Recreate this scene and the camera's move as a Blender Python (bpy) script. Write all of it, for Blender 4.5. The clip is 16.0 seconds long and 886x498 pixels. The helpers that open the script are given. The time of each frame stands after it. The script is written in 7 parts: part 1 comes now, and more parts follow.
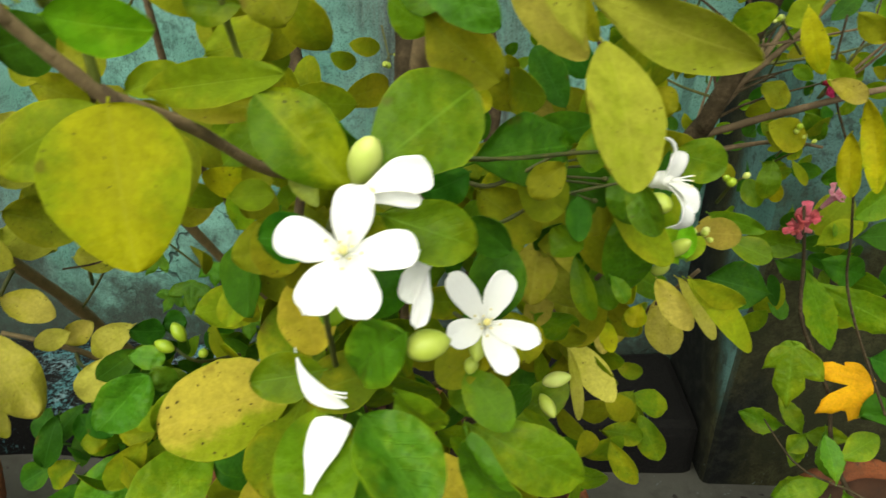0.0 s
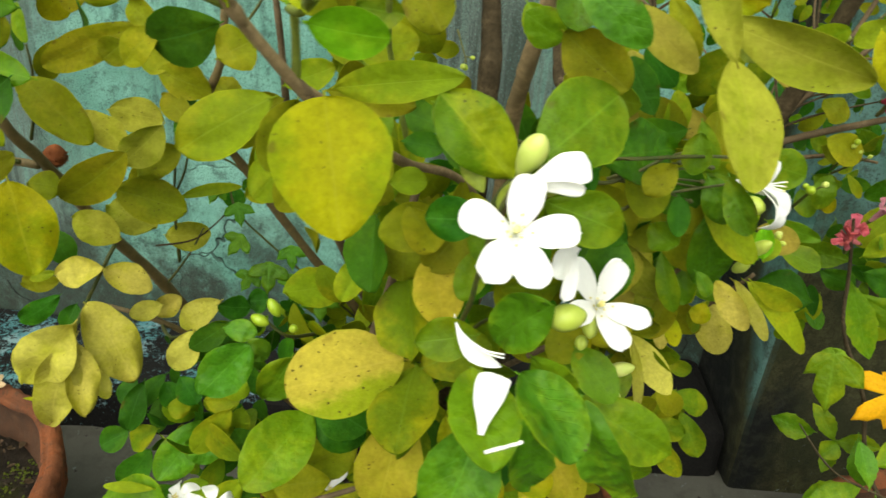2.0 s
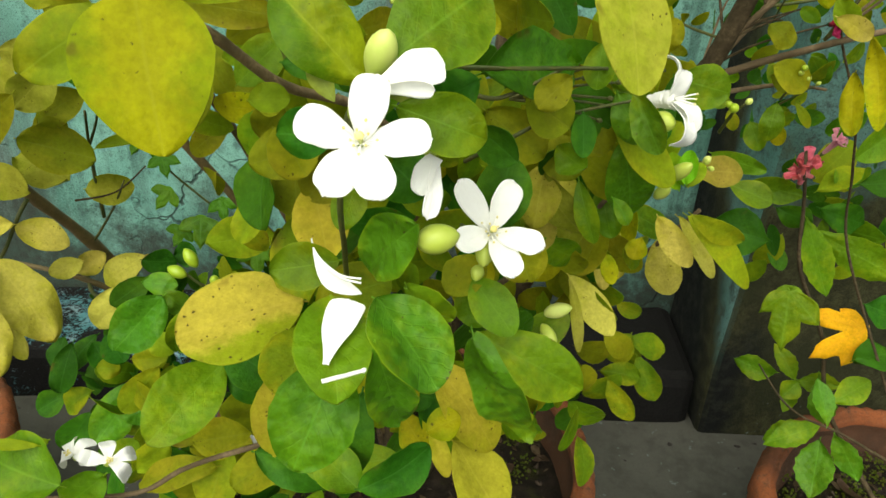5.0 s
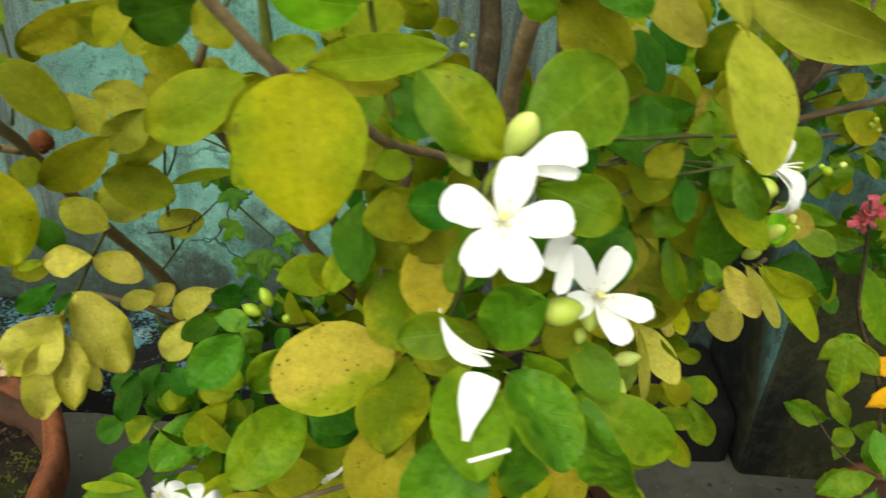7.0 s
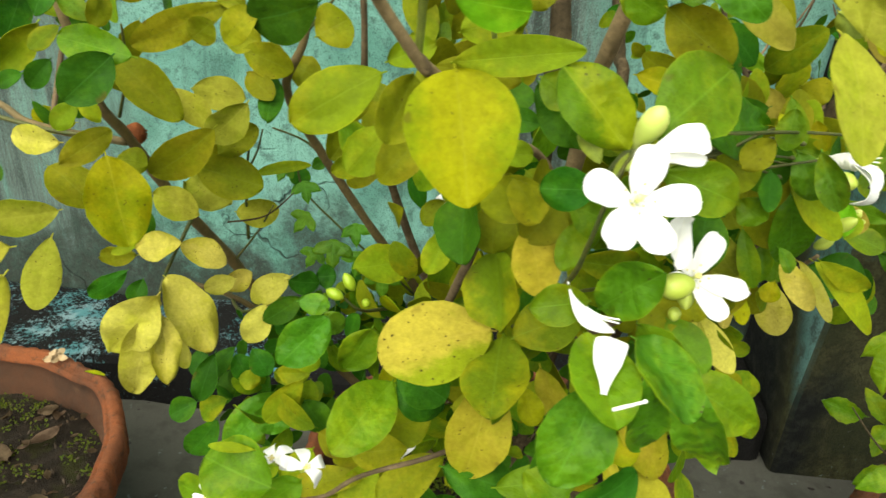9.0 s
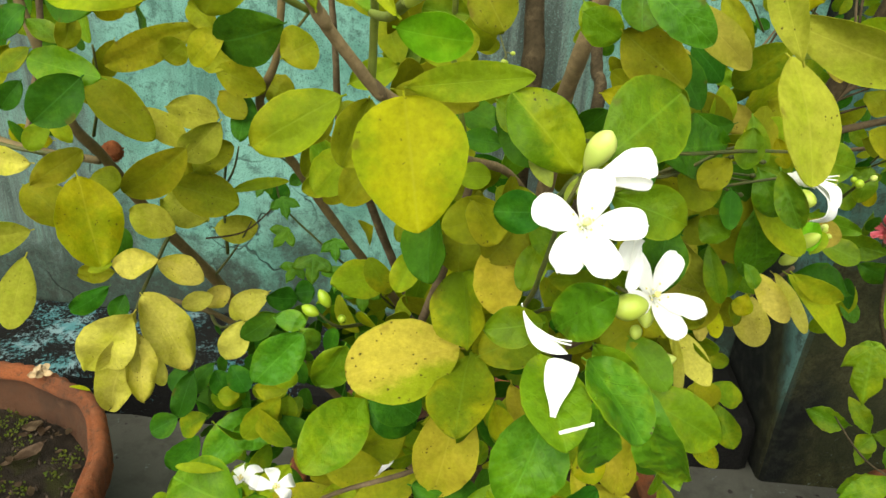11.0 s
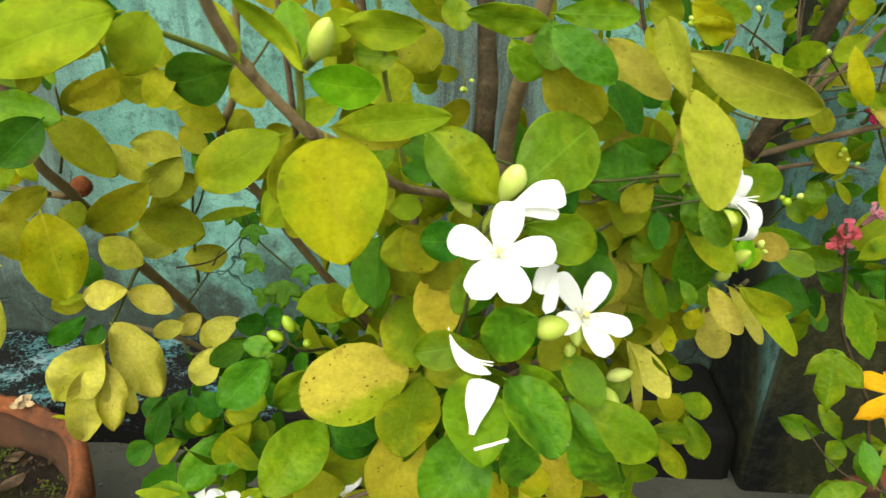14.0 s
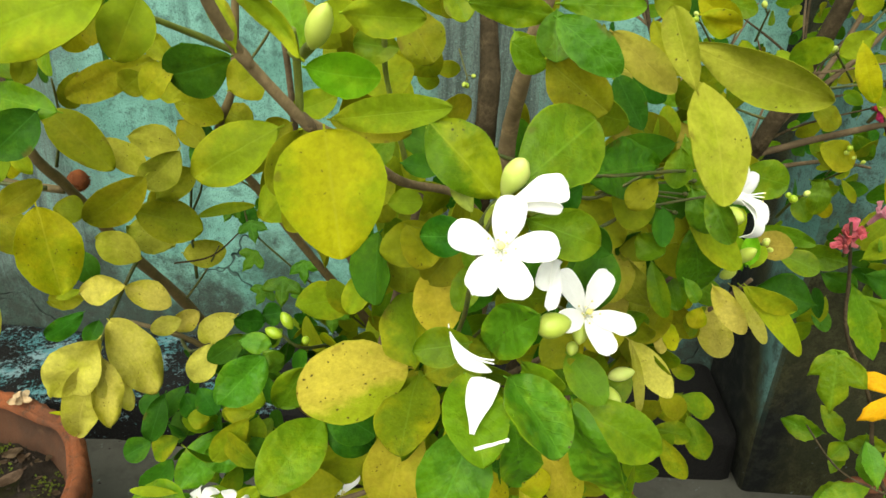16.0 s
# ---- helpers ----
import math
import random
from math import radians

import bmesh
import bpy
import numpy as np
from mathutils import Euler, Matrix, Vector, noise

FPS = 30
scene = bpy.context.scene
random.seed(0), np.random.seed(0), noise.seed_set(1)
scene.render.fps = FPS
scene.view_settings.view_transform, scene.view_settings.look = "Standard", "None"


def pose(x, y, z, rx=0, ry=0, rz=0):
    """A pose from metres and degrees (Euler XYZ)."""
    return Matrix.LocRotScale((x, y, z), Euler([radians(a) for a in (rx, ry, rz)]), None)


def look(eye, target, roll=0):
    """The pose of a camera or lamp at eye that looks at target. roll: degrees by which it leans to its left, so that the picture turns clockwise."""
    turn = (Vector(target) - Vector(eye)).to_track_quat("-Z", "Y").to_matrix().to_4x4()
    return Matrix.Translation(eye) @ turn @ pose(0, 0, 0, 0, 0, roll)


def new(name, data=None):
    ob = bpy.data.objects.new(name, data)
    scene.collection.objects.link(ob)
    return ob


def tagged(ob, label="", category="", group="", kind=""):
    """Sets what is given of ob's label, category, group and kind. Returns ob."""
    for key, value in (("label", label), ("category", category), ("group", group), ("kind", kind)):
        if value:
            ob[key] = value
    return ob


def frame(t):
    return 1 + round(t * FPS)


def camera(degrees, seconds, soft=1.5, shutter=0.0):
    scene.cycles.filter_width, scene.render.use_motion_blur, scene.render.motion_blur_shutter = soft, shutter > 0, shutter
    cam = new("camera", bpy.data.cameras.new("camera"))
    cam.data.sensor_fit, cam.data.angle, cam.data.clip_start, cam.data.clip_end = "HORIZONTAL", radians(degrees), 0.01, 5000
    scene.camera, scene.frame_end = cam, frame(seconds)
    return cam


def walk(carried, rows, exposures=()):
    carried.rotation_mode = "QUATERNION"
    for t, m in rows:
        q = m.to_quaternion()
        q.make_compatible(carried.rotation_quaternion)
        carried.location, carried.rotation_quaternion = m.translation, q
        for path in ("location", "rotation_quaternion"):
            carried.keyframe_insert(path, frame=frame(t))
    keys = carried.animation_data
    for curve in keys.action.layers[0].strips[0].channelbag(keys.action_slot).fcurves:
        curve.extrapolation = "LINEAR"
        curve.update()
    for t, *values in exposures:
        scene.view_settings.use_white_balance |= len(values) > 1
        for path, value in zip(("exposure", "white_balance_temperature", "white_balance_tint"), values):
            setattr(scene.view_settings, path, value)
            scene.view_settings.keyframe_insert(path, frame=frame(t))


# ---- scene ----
cam = camera(65.3, 16.0, shutter=0.5)
# seconds, eye, target, roll
PATH = [
    (0, (0.0576, 0.0383, 0.7505), (0.0741, 0.9411, 0.3209), 2.3),
    (0.5, (0.076, 0.0375, 0.7572), (0.0951, 0.9444, 0.3364), 1.2),
    (1, (0.0571, 0.0251, 0.759), (0.0604, 0.9341, 0.3421), 2.23),
    (1.5, (0.0357, 0.0101, 0.7585), (0.0317, 0.9135, 0.3298), 3.29),
    (2, (0.0158, 0.0087, 0.7556), (0.0134, 0.9114, 0.3254), 4.41),
    (2.5, (-0.0035, 0.0085, 0.753), (-0.0158, 0.9222, 0.3468), 5.48),
    (3, (-0.0021, 0.011, 0.7533), (0.0024, 0.9219, 0.3408), 5.72),
    (3.5, (0.02, 0.0092, 0.7592), (0.0245, 0.92, 0.3465), 4.22),
    (4, (0.0415, 0.0088, 0.7588), (0.0423, 0.9143, 0.3342), 2.76),
    (4.2, (0.052, 0.0131, 0.7485), (0.0682, 0.9085, 0.3036), 3.22),
    (6.3, (0.0569, 0.0279, 0.7335), (0.0659, 0.9015, 0.247), 2.5),
    (6.5, (0.0532, 0.0303, 0.7389), (0.0591, 0.9106, 0.2645), 2.54),
    (7, (0.0234, 0.0248, 0.7506), (0.0079, 0.9162, 0.2977), 3.67),
    (7.5, (-0.0135, 0.015, 0.7525), (-0.0392, 0.9097, 0.3065), 5.19),
    (8, (-0.0459, 0.0061, 0.7458), (-0.0746, 0.8971, 0.2927), 6.26),
    (8.3, (-0.0509, 0.0013, 0.7457), (-0.0724, 0.8915, 0.2906), 6.07),
    (8.5, (-0.0458, -0.0051, 0.7473), (-0.0742, 0.8866, 0.2955), 5.74),
    (9, (-0.0133, -0.0032, 0.7525), (-0.0497, 0.8884, 0.3012), 3.94),
    (9.2, (-0.0066, -0.0018, 0.7495), (-0.0451, 0.8952, 0.3091), 3.83),
    (11.3, (0.0025, -0.0019, 0.7592), (-0.0286, 0.8953, 0.3187), 3.64),
    (11.5, (0.0051, -0.0074, 0.7592), (-0.0337, 0.8928, 0.3255), 3.21),
    (12, (0.0113, -0.0143, 0.7685), (-0.0432, 0.8939, 0.3536), 2.13),
    (12.5, (0.0087, 0.0069, 0.7532), (-0.0188, 0.9043, 0.3128), 3.27),
    (13, (0.0059, -0.0073, 0.7604), (-0.0275, 0.8953, 0.3311), 3.04),
    (13.5, (0.0064, 0.0003, 0.7569), (-0.0153, 0.9036, 0.3285), 3.71),
    (14, (0.0231, -0.0123, 0.7698), (-0.0007, 0.8961, 0.3523), 2.31),
    (14.5, (0.03, -0.011, 0.7696), (0.0061, 0.896, 0.349), 1.96),
    (15, (0.028, -0.0096, 0.7682), (0.004, 0.8968, 0.3465), 1.97),
    (15.5, (0.0278, -0.0124, 0.7711), (-0.001, 0.8945, 0.3508), 1.8),
    (16, (0.0232, -0.0078, 0.7664), (-0.0018, 0.8997, 0.3469), 2.6),
]
walk(cam, [(t, look(eye, target, roll)) for t, eye, target, roll in PATH],
     [(0, 1.19), (1.2, 1.21), (2.5, 1.45), (4, 1.38), (6.3, 1.24), (7.0, 1.22), (8.0, 1.55), (8.5, 1.63), (9.2, 1.59), (11.3, 1.55), (16, 1.54)])

# ---- light ----
world = bpy.data.worlds.new("world")
scene.world = world
world.use_nodes = True
sky = world.node_tree.nodes.new("ShaderNodeTexSky")
sky.sky_type, sky.sun_disc = "NISHITA", False
TO_SUN = Vector((-0.20, -0.58, 0.79)).normalized()
sky.sun_elevation = math.asin(TO_SUN.z)
sky.sun_rotation = math.atan2(TO_SUN.x, TO_SUN.y)
sky.dust_density, sky.air_density = 3.0, 1.0
background = world.node_tree.nodes["Background"]
background.inputs["Strength"].default_value = 0.09
overcast = world.node_tree.nodes.new("ShaderNodeHueSaturation")
overcast.inputs["Saturation"].default_value = 0.22
world.node_tree.links.new(sky.outputs["Color"], overcast.inputs["Color"])
world.node_tree.links.new(overcast.outputs["Color"], background.inputs["Color"])
sun = new("sun", bpy.data.lights.new("sun", "SUN"))
sun.data.energy, sun.data.angle, sun.data.color = 1.5, radians(90), (1.0, 0.985, 0.77)
sun.matrix_world = look(TO_SUN * 10, (0, 0, 0))


# ---- materials ----
class Nodes:
    """A short way to wire a node material."""

    def __init__(self, name, rough=0.5):
        self.mat = bpy.data.materials.new(name)
        self.mat.use_nodes = True
        self.tree = self.mat.node_tree
        self.shader = self.tree.nodes["Principled BSDF"]
        self.shader.inputs["Roughness"].default_value = rough
        self.shader.inputs["Specular IOR Level"].default_value = 0.12 if rough > 0.7 else 0.4
        self.coord = self.tree.nodes.new("ShaderNodeTexCoord").outputs["Object"]

    def node(self, kind, **values):
        n = self.tree.nodes.new(kind)
        for key, value in values.items():
            self.put(n.inputs[key.replace("_", " ")], value)
        return n

    def put(self, socket, value):
        if isinstance(value, bpy.types.NodeSocket):
            self.tree.links.new(value, socket)
        else:
            socket.default_value = value

    def noise(self, scale, detail=4.0, rough=0.55, stretch=None, lift=0.0):
        coord = self.coord
        if stretch:
            m = self.node("ShaderNodeMapping", Scale=stretch, Vector=coord)
            coord = m.outputs[0]
        return self.node("ShaderNodeTexNoise", Scale=scale, Detail=detail, Roughness=rough, Vector=coord).outputs[0]

    def math(self, op, a, b=0.0, c=0.0):
        n = self.tree.nodes.new("ShaderNodeMath")
        n.operation = op
        for socket, value in zip(n.inputs, (a, b, c)):
            self.put(socket, value)
        return n.outputs[0]

    def span(self, value, low, high, to_low=0.0, to_high=1.0):
        n = self.node("ShaderNodeMapRange")
        n.interpolation_type = "SMOOTHSTEP"
        for key, v in zip(("Value", "From Min", "From Max", "To Min", "To Max"), (value, low, high, to_low, to_high)):
            self.put(n.inputs[key], v)
        return n.outputs[0]

    def mix(self, fac, a, b, blend="MIX"):
        n = self.tree.nodes.new("ShaderNodeMix")
        n.data_type, n.blend_type = "RGBA", blend
        for key, v in ((0, fac), (6, a), (7, b)):
            self.put(n.inputs[key], (*v, 1.0) if isinstance(v, tuple) and len(v) == 3 else v)
        return n.outputs[2]

    def bump(self, height, strength, distance):
        b = self.node("ShaderNodeBump", Strength=strength, Distance=distance, Height=height)
        self.put(self.shader.inputs["Normal"], b.outputs[0])
        return b.outputs[0]

    def done(self, colour, rough=None, normal=None):
        self.put(self.shader.inputs["Base Color"], colour)
        if rough is not None:
            self.put(self.shader.inputs["Roughness"], rough)
        return self.mat


def leaf_material(name, main, patch, much=0.5, vein=1.25, spots=0.0, glow=0.38, rough=0.48, vary=1.0, gloss=0.06, quilt=0.25, dot=430.0, split=0.0, mottle=0.0):
    """A leaf: patches of a second colour, a pale midrib and side veins laid along its own length, tiny dark spots."""
    n = Nodes(name, rough)
    uv = n.node("ShaderNodeSeparateXYZ", Vector=n.tree.nodes["Texture Coordinate"].outputs["UV"])
    along, across = uv.outputs[0], n.math("ABSOLUTE", n.math("SUBTRACT", uv.outputs[1], 0.5))
    rand = n.math("FRACT", n.math("ADD", n.node("ShaderNodeObjectInfo").outputs["Random"], n.node("ShaderNodeNewGeometry").outputs["Random Per Island"]))
    shift = n.node("ShaderNodeVectorMath", **{})
    shift.operation = "ADD"
    n.put(shift.inputs[0], n.coord)
    n.put(shift.inputs[1], rand)
    n.coord = shift.outputs[0]
    lean = n.math("MULTIPLY_ADD", n.math("FRACT", n.math("MULTIPLY", rand, 13.7)), 0.5, -0.25)
    drift = n.math("MULTIPLY", n.math("SUBTRACT", along, 0.5), lean)
    drift = n.math("ADD", drift, n.math("MULTIPLY", n.math("SUBTRACT", across, 0.22), n.math("MULTIPLY_ADD", n.math("FRACT", n.math("MULTIPLY", rand, 29.3)), 0.6, -0.15)))
    if split:
        drift = n.math("MULTIPLY_ADD", n.math("SUBTRACT", uv.outputs[1], 0.5), split, drift)
    patchy = n.span(n.math("ADD", drift, n.math("MULTIPLY_ADD", n.noise(40, 3), 0.55, n.math("MULTIPLY", n.noise(190, 6, 0.65), 0.45))), 0.58 - 0.28 * much, 0.80 - 0.28 * much)
    colour = n.mix(patchy, main, patch)
    fine = n.noise(420, 5, 0.65)
    tone = n.node("ShaderNodeHueSaturation", Color=colour)
    n.put(tone.inputs["Hue"], n.math("MULTIPLY_ADD", rand, 0.03, 0.485))
    n.put(tone.inputs["Value"], n.math("MULTIPLY", n.math("MULTIPLY_ADD", n.math("FRACT", n.math("MULTIPLY", rand, 7.3)), 0.40 * vary, 1.0 - 0.20 * vary), n.math("MULTIPLY", n.span(fine, 0.3, 0.7, 1.0 - 0.14 * vary, 1.0 + 0.12 * vary), n.span(n.noise(75, 4, 0.7), 0.3, 0.7, 1.0 - 0.16 * vary, 1.0 + 0.13 * vary))))
    colour = tone.outputs[0]
    wobble = n.math("MULTIPLY_ADD", n.noise(130, 2), 0.12, along)
    ribs = n.math("SINE", n.math("MULTIPLY", n.math("SUBTRACT", wobble, n.math("MULTIPLY", across, 0.75)), 44.0))
    side = n.math("MULTIPLY", n.span(ribs, 0.82, 1.0), n.span(across, 0.46, 0.2, 0.0, 0.22))
    mid = n.span(across, 0.028, 0.004, 0.0, 0.9)
    bend = n.node("ShaderNodeVectorMath", **{})
    bend.operation = "MULTIPLY_ADD"
    n.put(bend.inputs[0], n.node("ShaderNodeTexNoise", Scale=350.0, Vector=n.coord).outputs[1])
    n.put(bend.inputs[1], (0.003, 0.003, 0.003))
    n.put(bend.inputs[2], n.coord)
    cells = n.node("ShaderNodeTexVoronoi", Scale=520.0 - 220.0 * mottle, Vector=bend.outputs[0])
    cells.feature = "DISTANCE_TO_EDGE"
    net = n.math("MULTIPLY", n.span(cells.outputs["Distance"], 0.14 + 0.34 * mottle, 0.02, 0.0, 0.35 + 0.45 * mottle), n.span(n.noise(95, 3), 0.35, 0.65, 0.25, 1.0))
    lines = n.math("MAXIMUM", n.math("MAXIMUM", side, mid), net)
    light = tuple(min(1.0, c * vein + 0.02) for c in main)
    colour = n.mix(n.math("MULTIPLY", lines, 0.34 + 0.22 * mottle), colour, light)
    if spots:
        warped = n.node("ShaderNodeVectorMath", **{})
        warped.operation = "MULTIPLY_ADD"
        n.put(warped.inputs[0], n.node("ShaderNodeTexNoise", Scale=600.0, Vector=n.coord).outputs[1])
        n.put(warped.inputs[1], (0.0022, 0.0022, 0.0022))
        n.put(warped.inputs[2], n.coord)
        cells = n.node("ShaderNodeTexVoronoi", Scale=dot, Vector=warped.outputs[0])
        dots = n.span(cells.outputs["Distance"], 0.22, 0.1)
        few = n.span(n.noise(120, 1), 0.62 - spots, 0.66 - spots)
        colour = n.mix(n.math("MULTIPLY", dots, few), colour, (0.05, 0.025, 0.01))
    rim = n.span(across, 0.465, 0.495, 0.0, 0.45)
    colour = n.mix(rim, colour, tuple(c * 1.2 for c in patch))
    worn = n.math("MULTIPLY", n.span(across, 0.34, 0.47), n.span(n.noise(85, 2), 0.63, 0.69, 0.0, 0.5 * vary))
    colour = n.mix(worn, colour, (0.11, 0.055, 0.014))
    height = n.math("ADD", n.math("MULTIPLY", lines, -0.22), n.math("MULTIPLY", fine, 0.35))
    height = n.math("ADD", height, n.math("MULTIPLY", n.noise(140, 3, 0.6), 2.2))
    height = n.math("ADD", height, n.math("MULTIPLY", n.noise(300, 2, 0.5), 0.8 * vary))
    pads = n.node("ShaderNodeTexVoronoi", Scale=210.0, Vector=n.coord)
    pads.feature = "SMOOTH_F1"
    height = n.math("SUBTRACT", height, n.math("MULTIPLY", n.math("ADD", pads.outputs["Distance"], n.math("MULTIPLY", side, 0.22)), quilt * 2.4))
    normal = n.bump(height, 0.45, 0.0007)
    n.done(colour, n.span(fine, 0.2, 0.8, rough - 0.08, rough + 0.14))
    n.put(n.shader.inputs["Specular IOR Level"], gloss)
    thin = n.node("ShaderNodeBsdfTranslucent", Color=n.mix(0.5, colour, tuple(min(1.0, c * 1.3) for c in patch)), Normal=normal)
    both = n.node("ShaderNodeMixShader")
    n.put(both.inputs[0], glow)
    n.put(both.inputs[1], n.shader.outputs[0])
    n.put(both.inputs[2], thin.outputs[0])
    n.put(n.tree.nodes["Material Output"].inputs["Surface"], both.outputs[0])
    return n.mat


YL = leaf_material("pale_yellow_leaf", (0.54, 0.485, 0.080), (0.44, 0.42, 0.036), 0.5, 1.15, 0.03, quilt=0.8)
Y = leaf_material("yellow_leaf", (0.36, 0.355, 0.004), (0.235, 0.30, 0.003), 0.5, 1.15, 0.08, dot=300.0)
GD = leaf_material("golden_leaf", (0.46, 0.400, 0.028), (0.37, 0.37, 0.014), 0.5, 1.2, 0.03)
TW = leaf_material("half_yellowed_green_leaf", (0.28, 0.345, 0.005), (0.110, 0.220, 0.003), 0.85, 1.3, 0.02, rough=0.38, gloss=0.13, quilt=0.8, split=-0.4)
YS = leaf_material("spotted_yellow_leaf", (0.50, 0.405, 0.045), (0.26, 0.31, 0.008), 0.4, 1.15, 0.20, dot=250.0, split=-0.45)
O = leaf_material("olive_leaf", (0.185, 0.217, 0.005), (0.255, 0.258, 0.008), 0.5, 1.2, 0.02)
S = leaf_material("freckled_olive_leaf", (0.24, 0.25, 0.008), (0.18, 0.22, 0.006), 0.4, 1.2, 0.2)
L = leaf_material("lime_leaf", (0.20, 0.285, 0.006), (0.30, 0.335, 0.008), 0.5, 1.3)
G = leaf_material("green_leaf", (0.105, 0.212, 0.003), (0.195, 0.280, 0.004), 0.5, 1.8, rough=0.38, gloss=0.13, quilt=1.2, mottle=0.2)
G2 = leaf_material("fading_green_leaf", (0.12, 0.20, 0.005), (0.26, 0.285, 0.006), 0.55, 1.5, 0.03)
M = leaf_material("mottled_leaf", (0.072, 0.185, 0.003), (0.215, 0.320, 0.005), 0.38, 2.0, 0.02, rough=0.34, gloss=0.2, quilt=2.2, mottle=0.6)
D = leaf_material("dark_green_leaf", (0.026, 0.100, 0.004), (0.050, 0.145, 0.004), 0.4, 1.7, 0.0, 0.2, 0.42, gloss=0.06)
DG = leaf_material("deep_green_leaf", (0.048, 0.142, 0.002), (0.090, 0.200, 0.003), 0.4, 2.2, 0.0, 0.28, 0.34, gloss=0.12, quilt=1.8, mottle=0.5)
F = leaf_material("bright_green_leaf", (0.16, 0.38, 0.005), (0.24, 0.42, 0.008), 0.5, 1.4)
YG = leaf_material("dull_yellow_leaf", (0.365, 0.360, 0.032), (0.295, 0.325, 0.016), 0.5, 1.25, 0.05)
V = leaf_material("fresh_green_leaf", (0.080, 0.225, 0.006), (0.14, 0.28, 0.007), 0.4, 1.8, rough=0.34, gloss=0.18, quilt=1.8, mottle=0.45)
P = leaf_material("pale_leaf", (0.30, 0.37, 0.06), (0.27, 0.32, 0.03), 0.5, 1.2)
B = leaf_material("tan_leaf", (0.29, 0.25, 0.03), (0.23, 0.22, 0.018), 0.5, 1.2, 0.04)
OR = leaf_material("orange_leaf", (0.72, 0.37, 0.008), (0.76, 0.45, 0.010), 0.5, 1.15)
W = leaf_material("white_petal", (0.86, 0.87, 0.82), (0.88, 0.88, 0.80), 0.4, 1.02, 0.0, 0.30, 0.55, 0.1)
MOSSLEAF = leaf_material("moss_leaf", (0.050, 0.075, 0.006), (0.11, 0.125, 0.012), 0.5, 1.1)
PK = leaf_material("pink_petal", (0.60, 0.11, 0.13), (0.68, 0.20, 0.23), 0.5, 1.2)
PALEPINK = leaf_material("pale_pink_petal", (0.66, 0.27, 0.34), (0.70, 0.36, 0.42), 0.5, 1.1)
RD = leaf_material("crimson_petal", (0.25, 0.015, 0.04), (0.33, 0.03, 0.06), 0.5, 1.2)
DRY = leaf_material("dry_leaf", (0.050, 0.033, 0.017), (0.125, 0.088, 0.050), 0.5, 1.2, 0.06)


def skin(name, main, other, scale=300, rough=0.5, relief=0.3, grain=0.5):
    n = Nodes(name, rough)
    big, fine = n.noise(scale * 0.2), n.noise(scale, 6, 0.65)
    colour = n.mix(n.span(big, 0.35, 0.65), main, other)
    colour = n.mix(n.span(fine, 0.35, 0.7, 0.0, grain), colour, tuple(c * 0.6 for c in main))
    n.bump(fine, relief, 0.001)
    return n.done(colour)


BARK = skin("grey_brown_bark", (0.20, 0.145, 0.08), (0.10, 0.074, 0.040), 330, 0.88, 1.0, 0.85)
DARKBARK = skin("dark_bark", (0.050, 0.038, 0.019), (0.095, 0.070, 0.036), 300, 0.9, 1.0, 0.85)
REDBARK = skin("reddish_twig", (0.175, 0.125, 0.044), (0.12, 0.090, 0.034), 600, 0.7, 0.4)
TAN = skin("tan_bark", (0.31, 0.225, 0.110), (0.19, 0.140, 0.070), 420, 0.85, 1.0, 0.75)
STALK = skin("pale_green_stalk", (0.17, 0.22, 0.025), (0.13, 0.16, 0.02), 700, 0.6, 0.3)
TWIG = skin("green_twig", (0.050, 0.072, 0.010), (0.090, 0.086, 0.015), 700, 0.6, 0.3)
BUD = skin("pale_green_bud", (0.36, 0.45, 0.05), (0.42, 0.50, 0.08), 400, 0.42, 0.05, 0.12)
PALEBUD = skin("pale_lemon_bud", (0.52, 0.57, 0.15), (0.44, 0.54, 0.10), 400, 0.45, 0.10, 0.10)
FRUIT = skin("green_fruit", (0.24, 0.36, 0.012), (0.30, 0.41, 0.022), 500, 0.32, 0.05, 0.15)
NUT = skin("rusty_husk", (0.22, 0.07, 0.02), (0.14, 0.045, 0.015), 500, 0.9, 1.0)
ANTHER = skin("yellow_anther", (0.75, 0.66, 0.22), (0.80, 0.72, 0.30), 900, 0.6, 0.1)
PISTIL = skin("pale_green_pistil", (0.55, 0.60, 0.18), (0.62, 0.64, 0.25), 900, 0.6, 0.1)
STRING = skin("dry_cream_petal", (0.50, 0.38, 0.22), (0.38, 0.27, 0.14), 700, 0.9, 0.6)
STONE = skin("soil_crumbs", (0.035, 0.026, 0.017), (0.075, 0.056, 0.038), 300, 0.9, 0.6)


def terracotta(name, fresh=(0.250, 0.082, 0.030), faded=(0.150, 0.060, 0.029), pale=(0.27, 0.115, 0.055)):
    n = Nodes(name, 0.85)
    big, mid, fine = n.noise(14, 6, 0.65), n.noise(60, 8, 0.75), n.noise(420, 6, 0.75)
    colour = n.mix(n.span(big, 0.35, 0.65), fresh, faded)
    colour = n.mix(n.span(mid, 0.52, 0.64, 0.0, 0.8), colour, (0.085, 0.050, 0.030))
    colour = n.mix(n.span(n.noise(36, 6, 0.7), 0.56, 0.68, 0.0, 0.6), colour, pale)
    colour = n.mix(n.span(fine, 0.48, 0.68, 0.0, 0.6), colour, (0.075, 0.035, 0.018))
    n.bump(n.math("ADD", mid, n.math("MULTIPLY", fine, 0.5)), 1.0, 0.006)
    return n.done(colour)


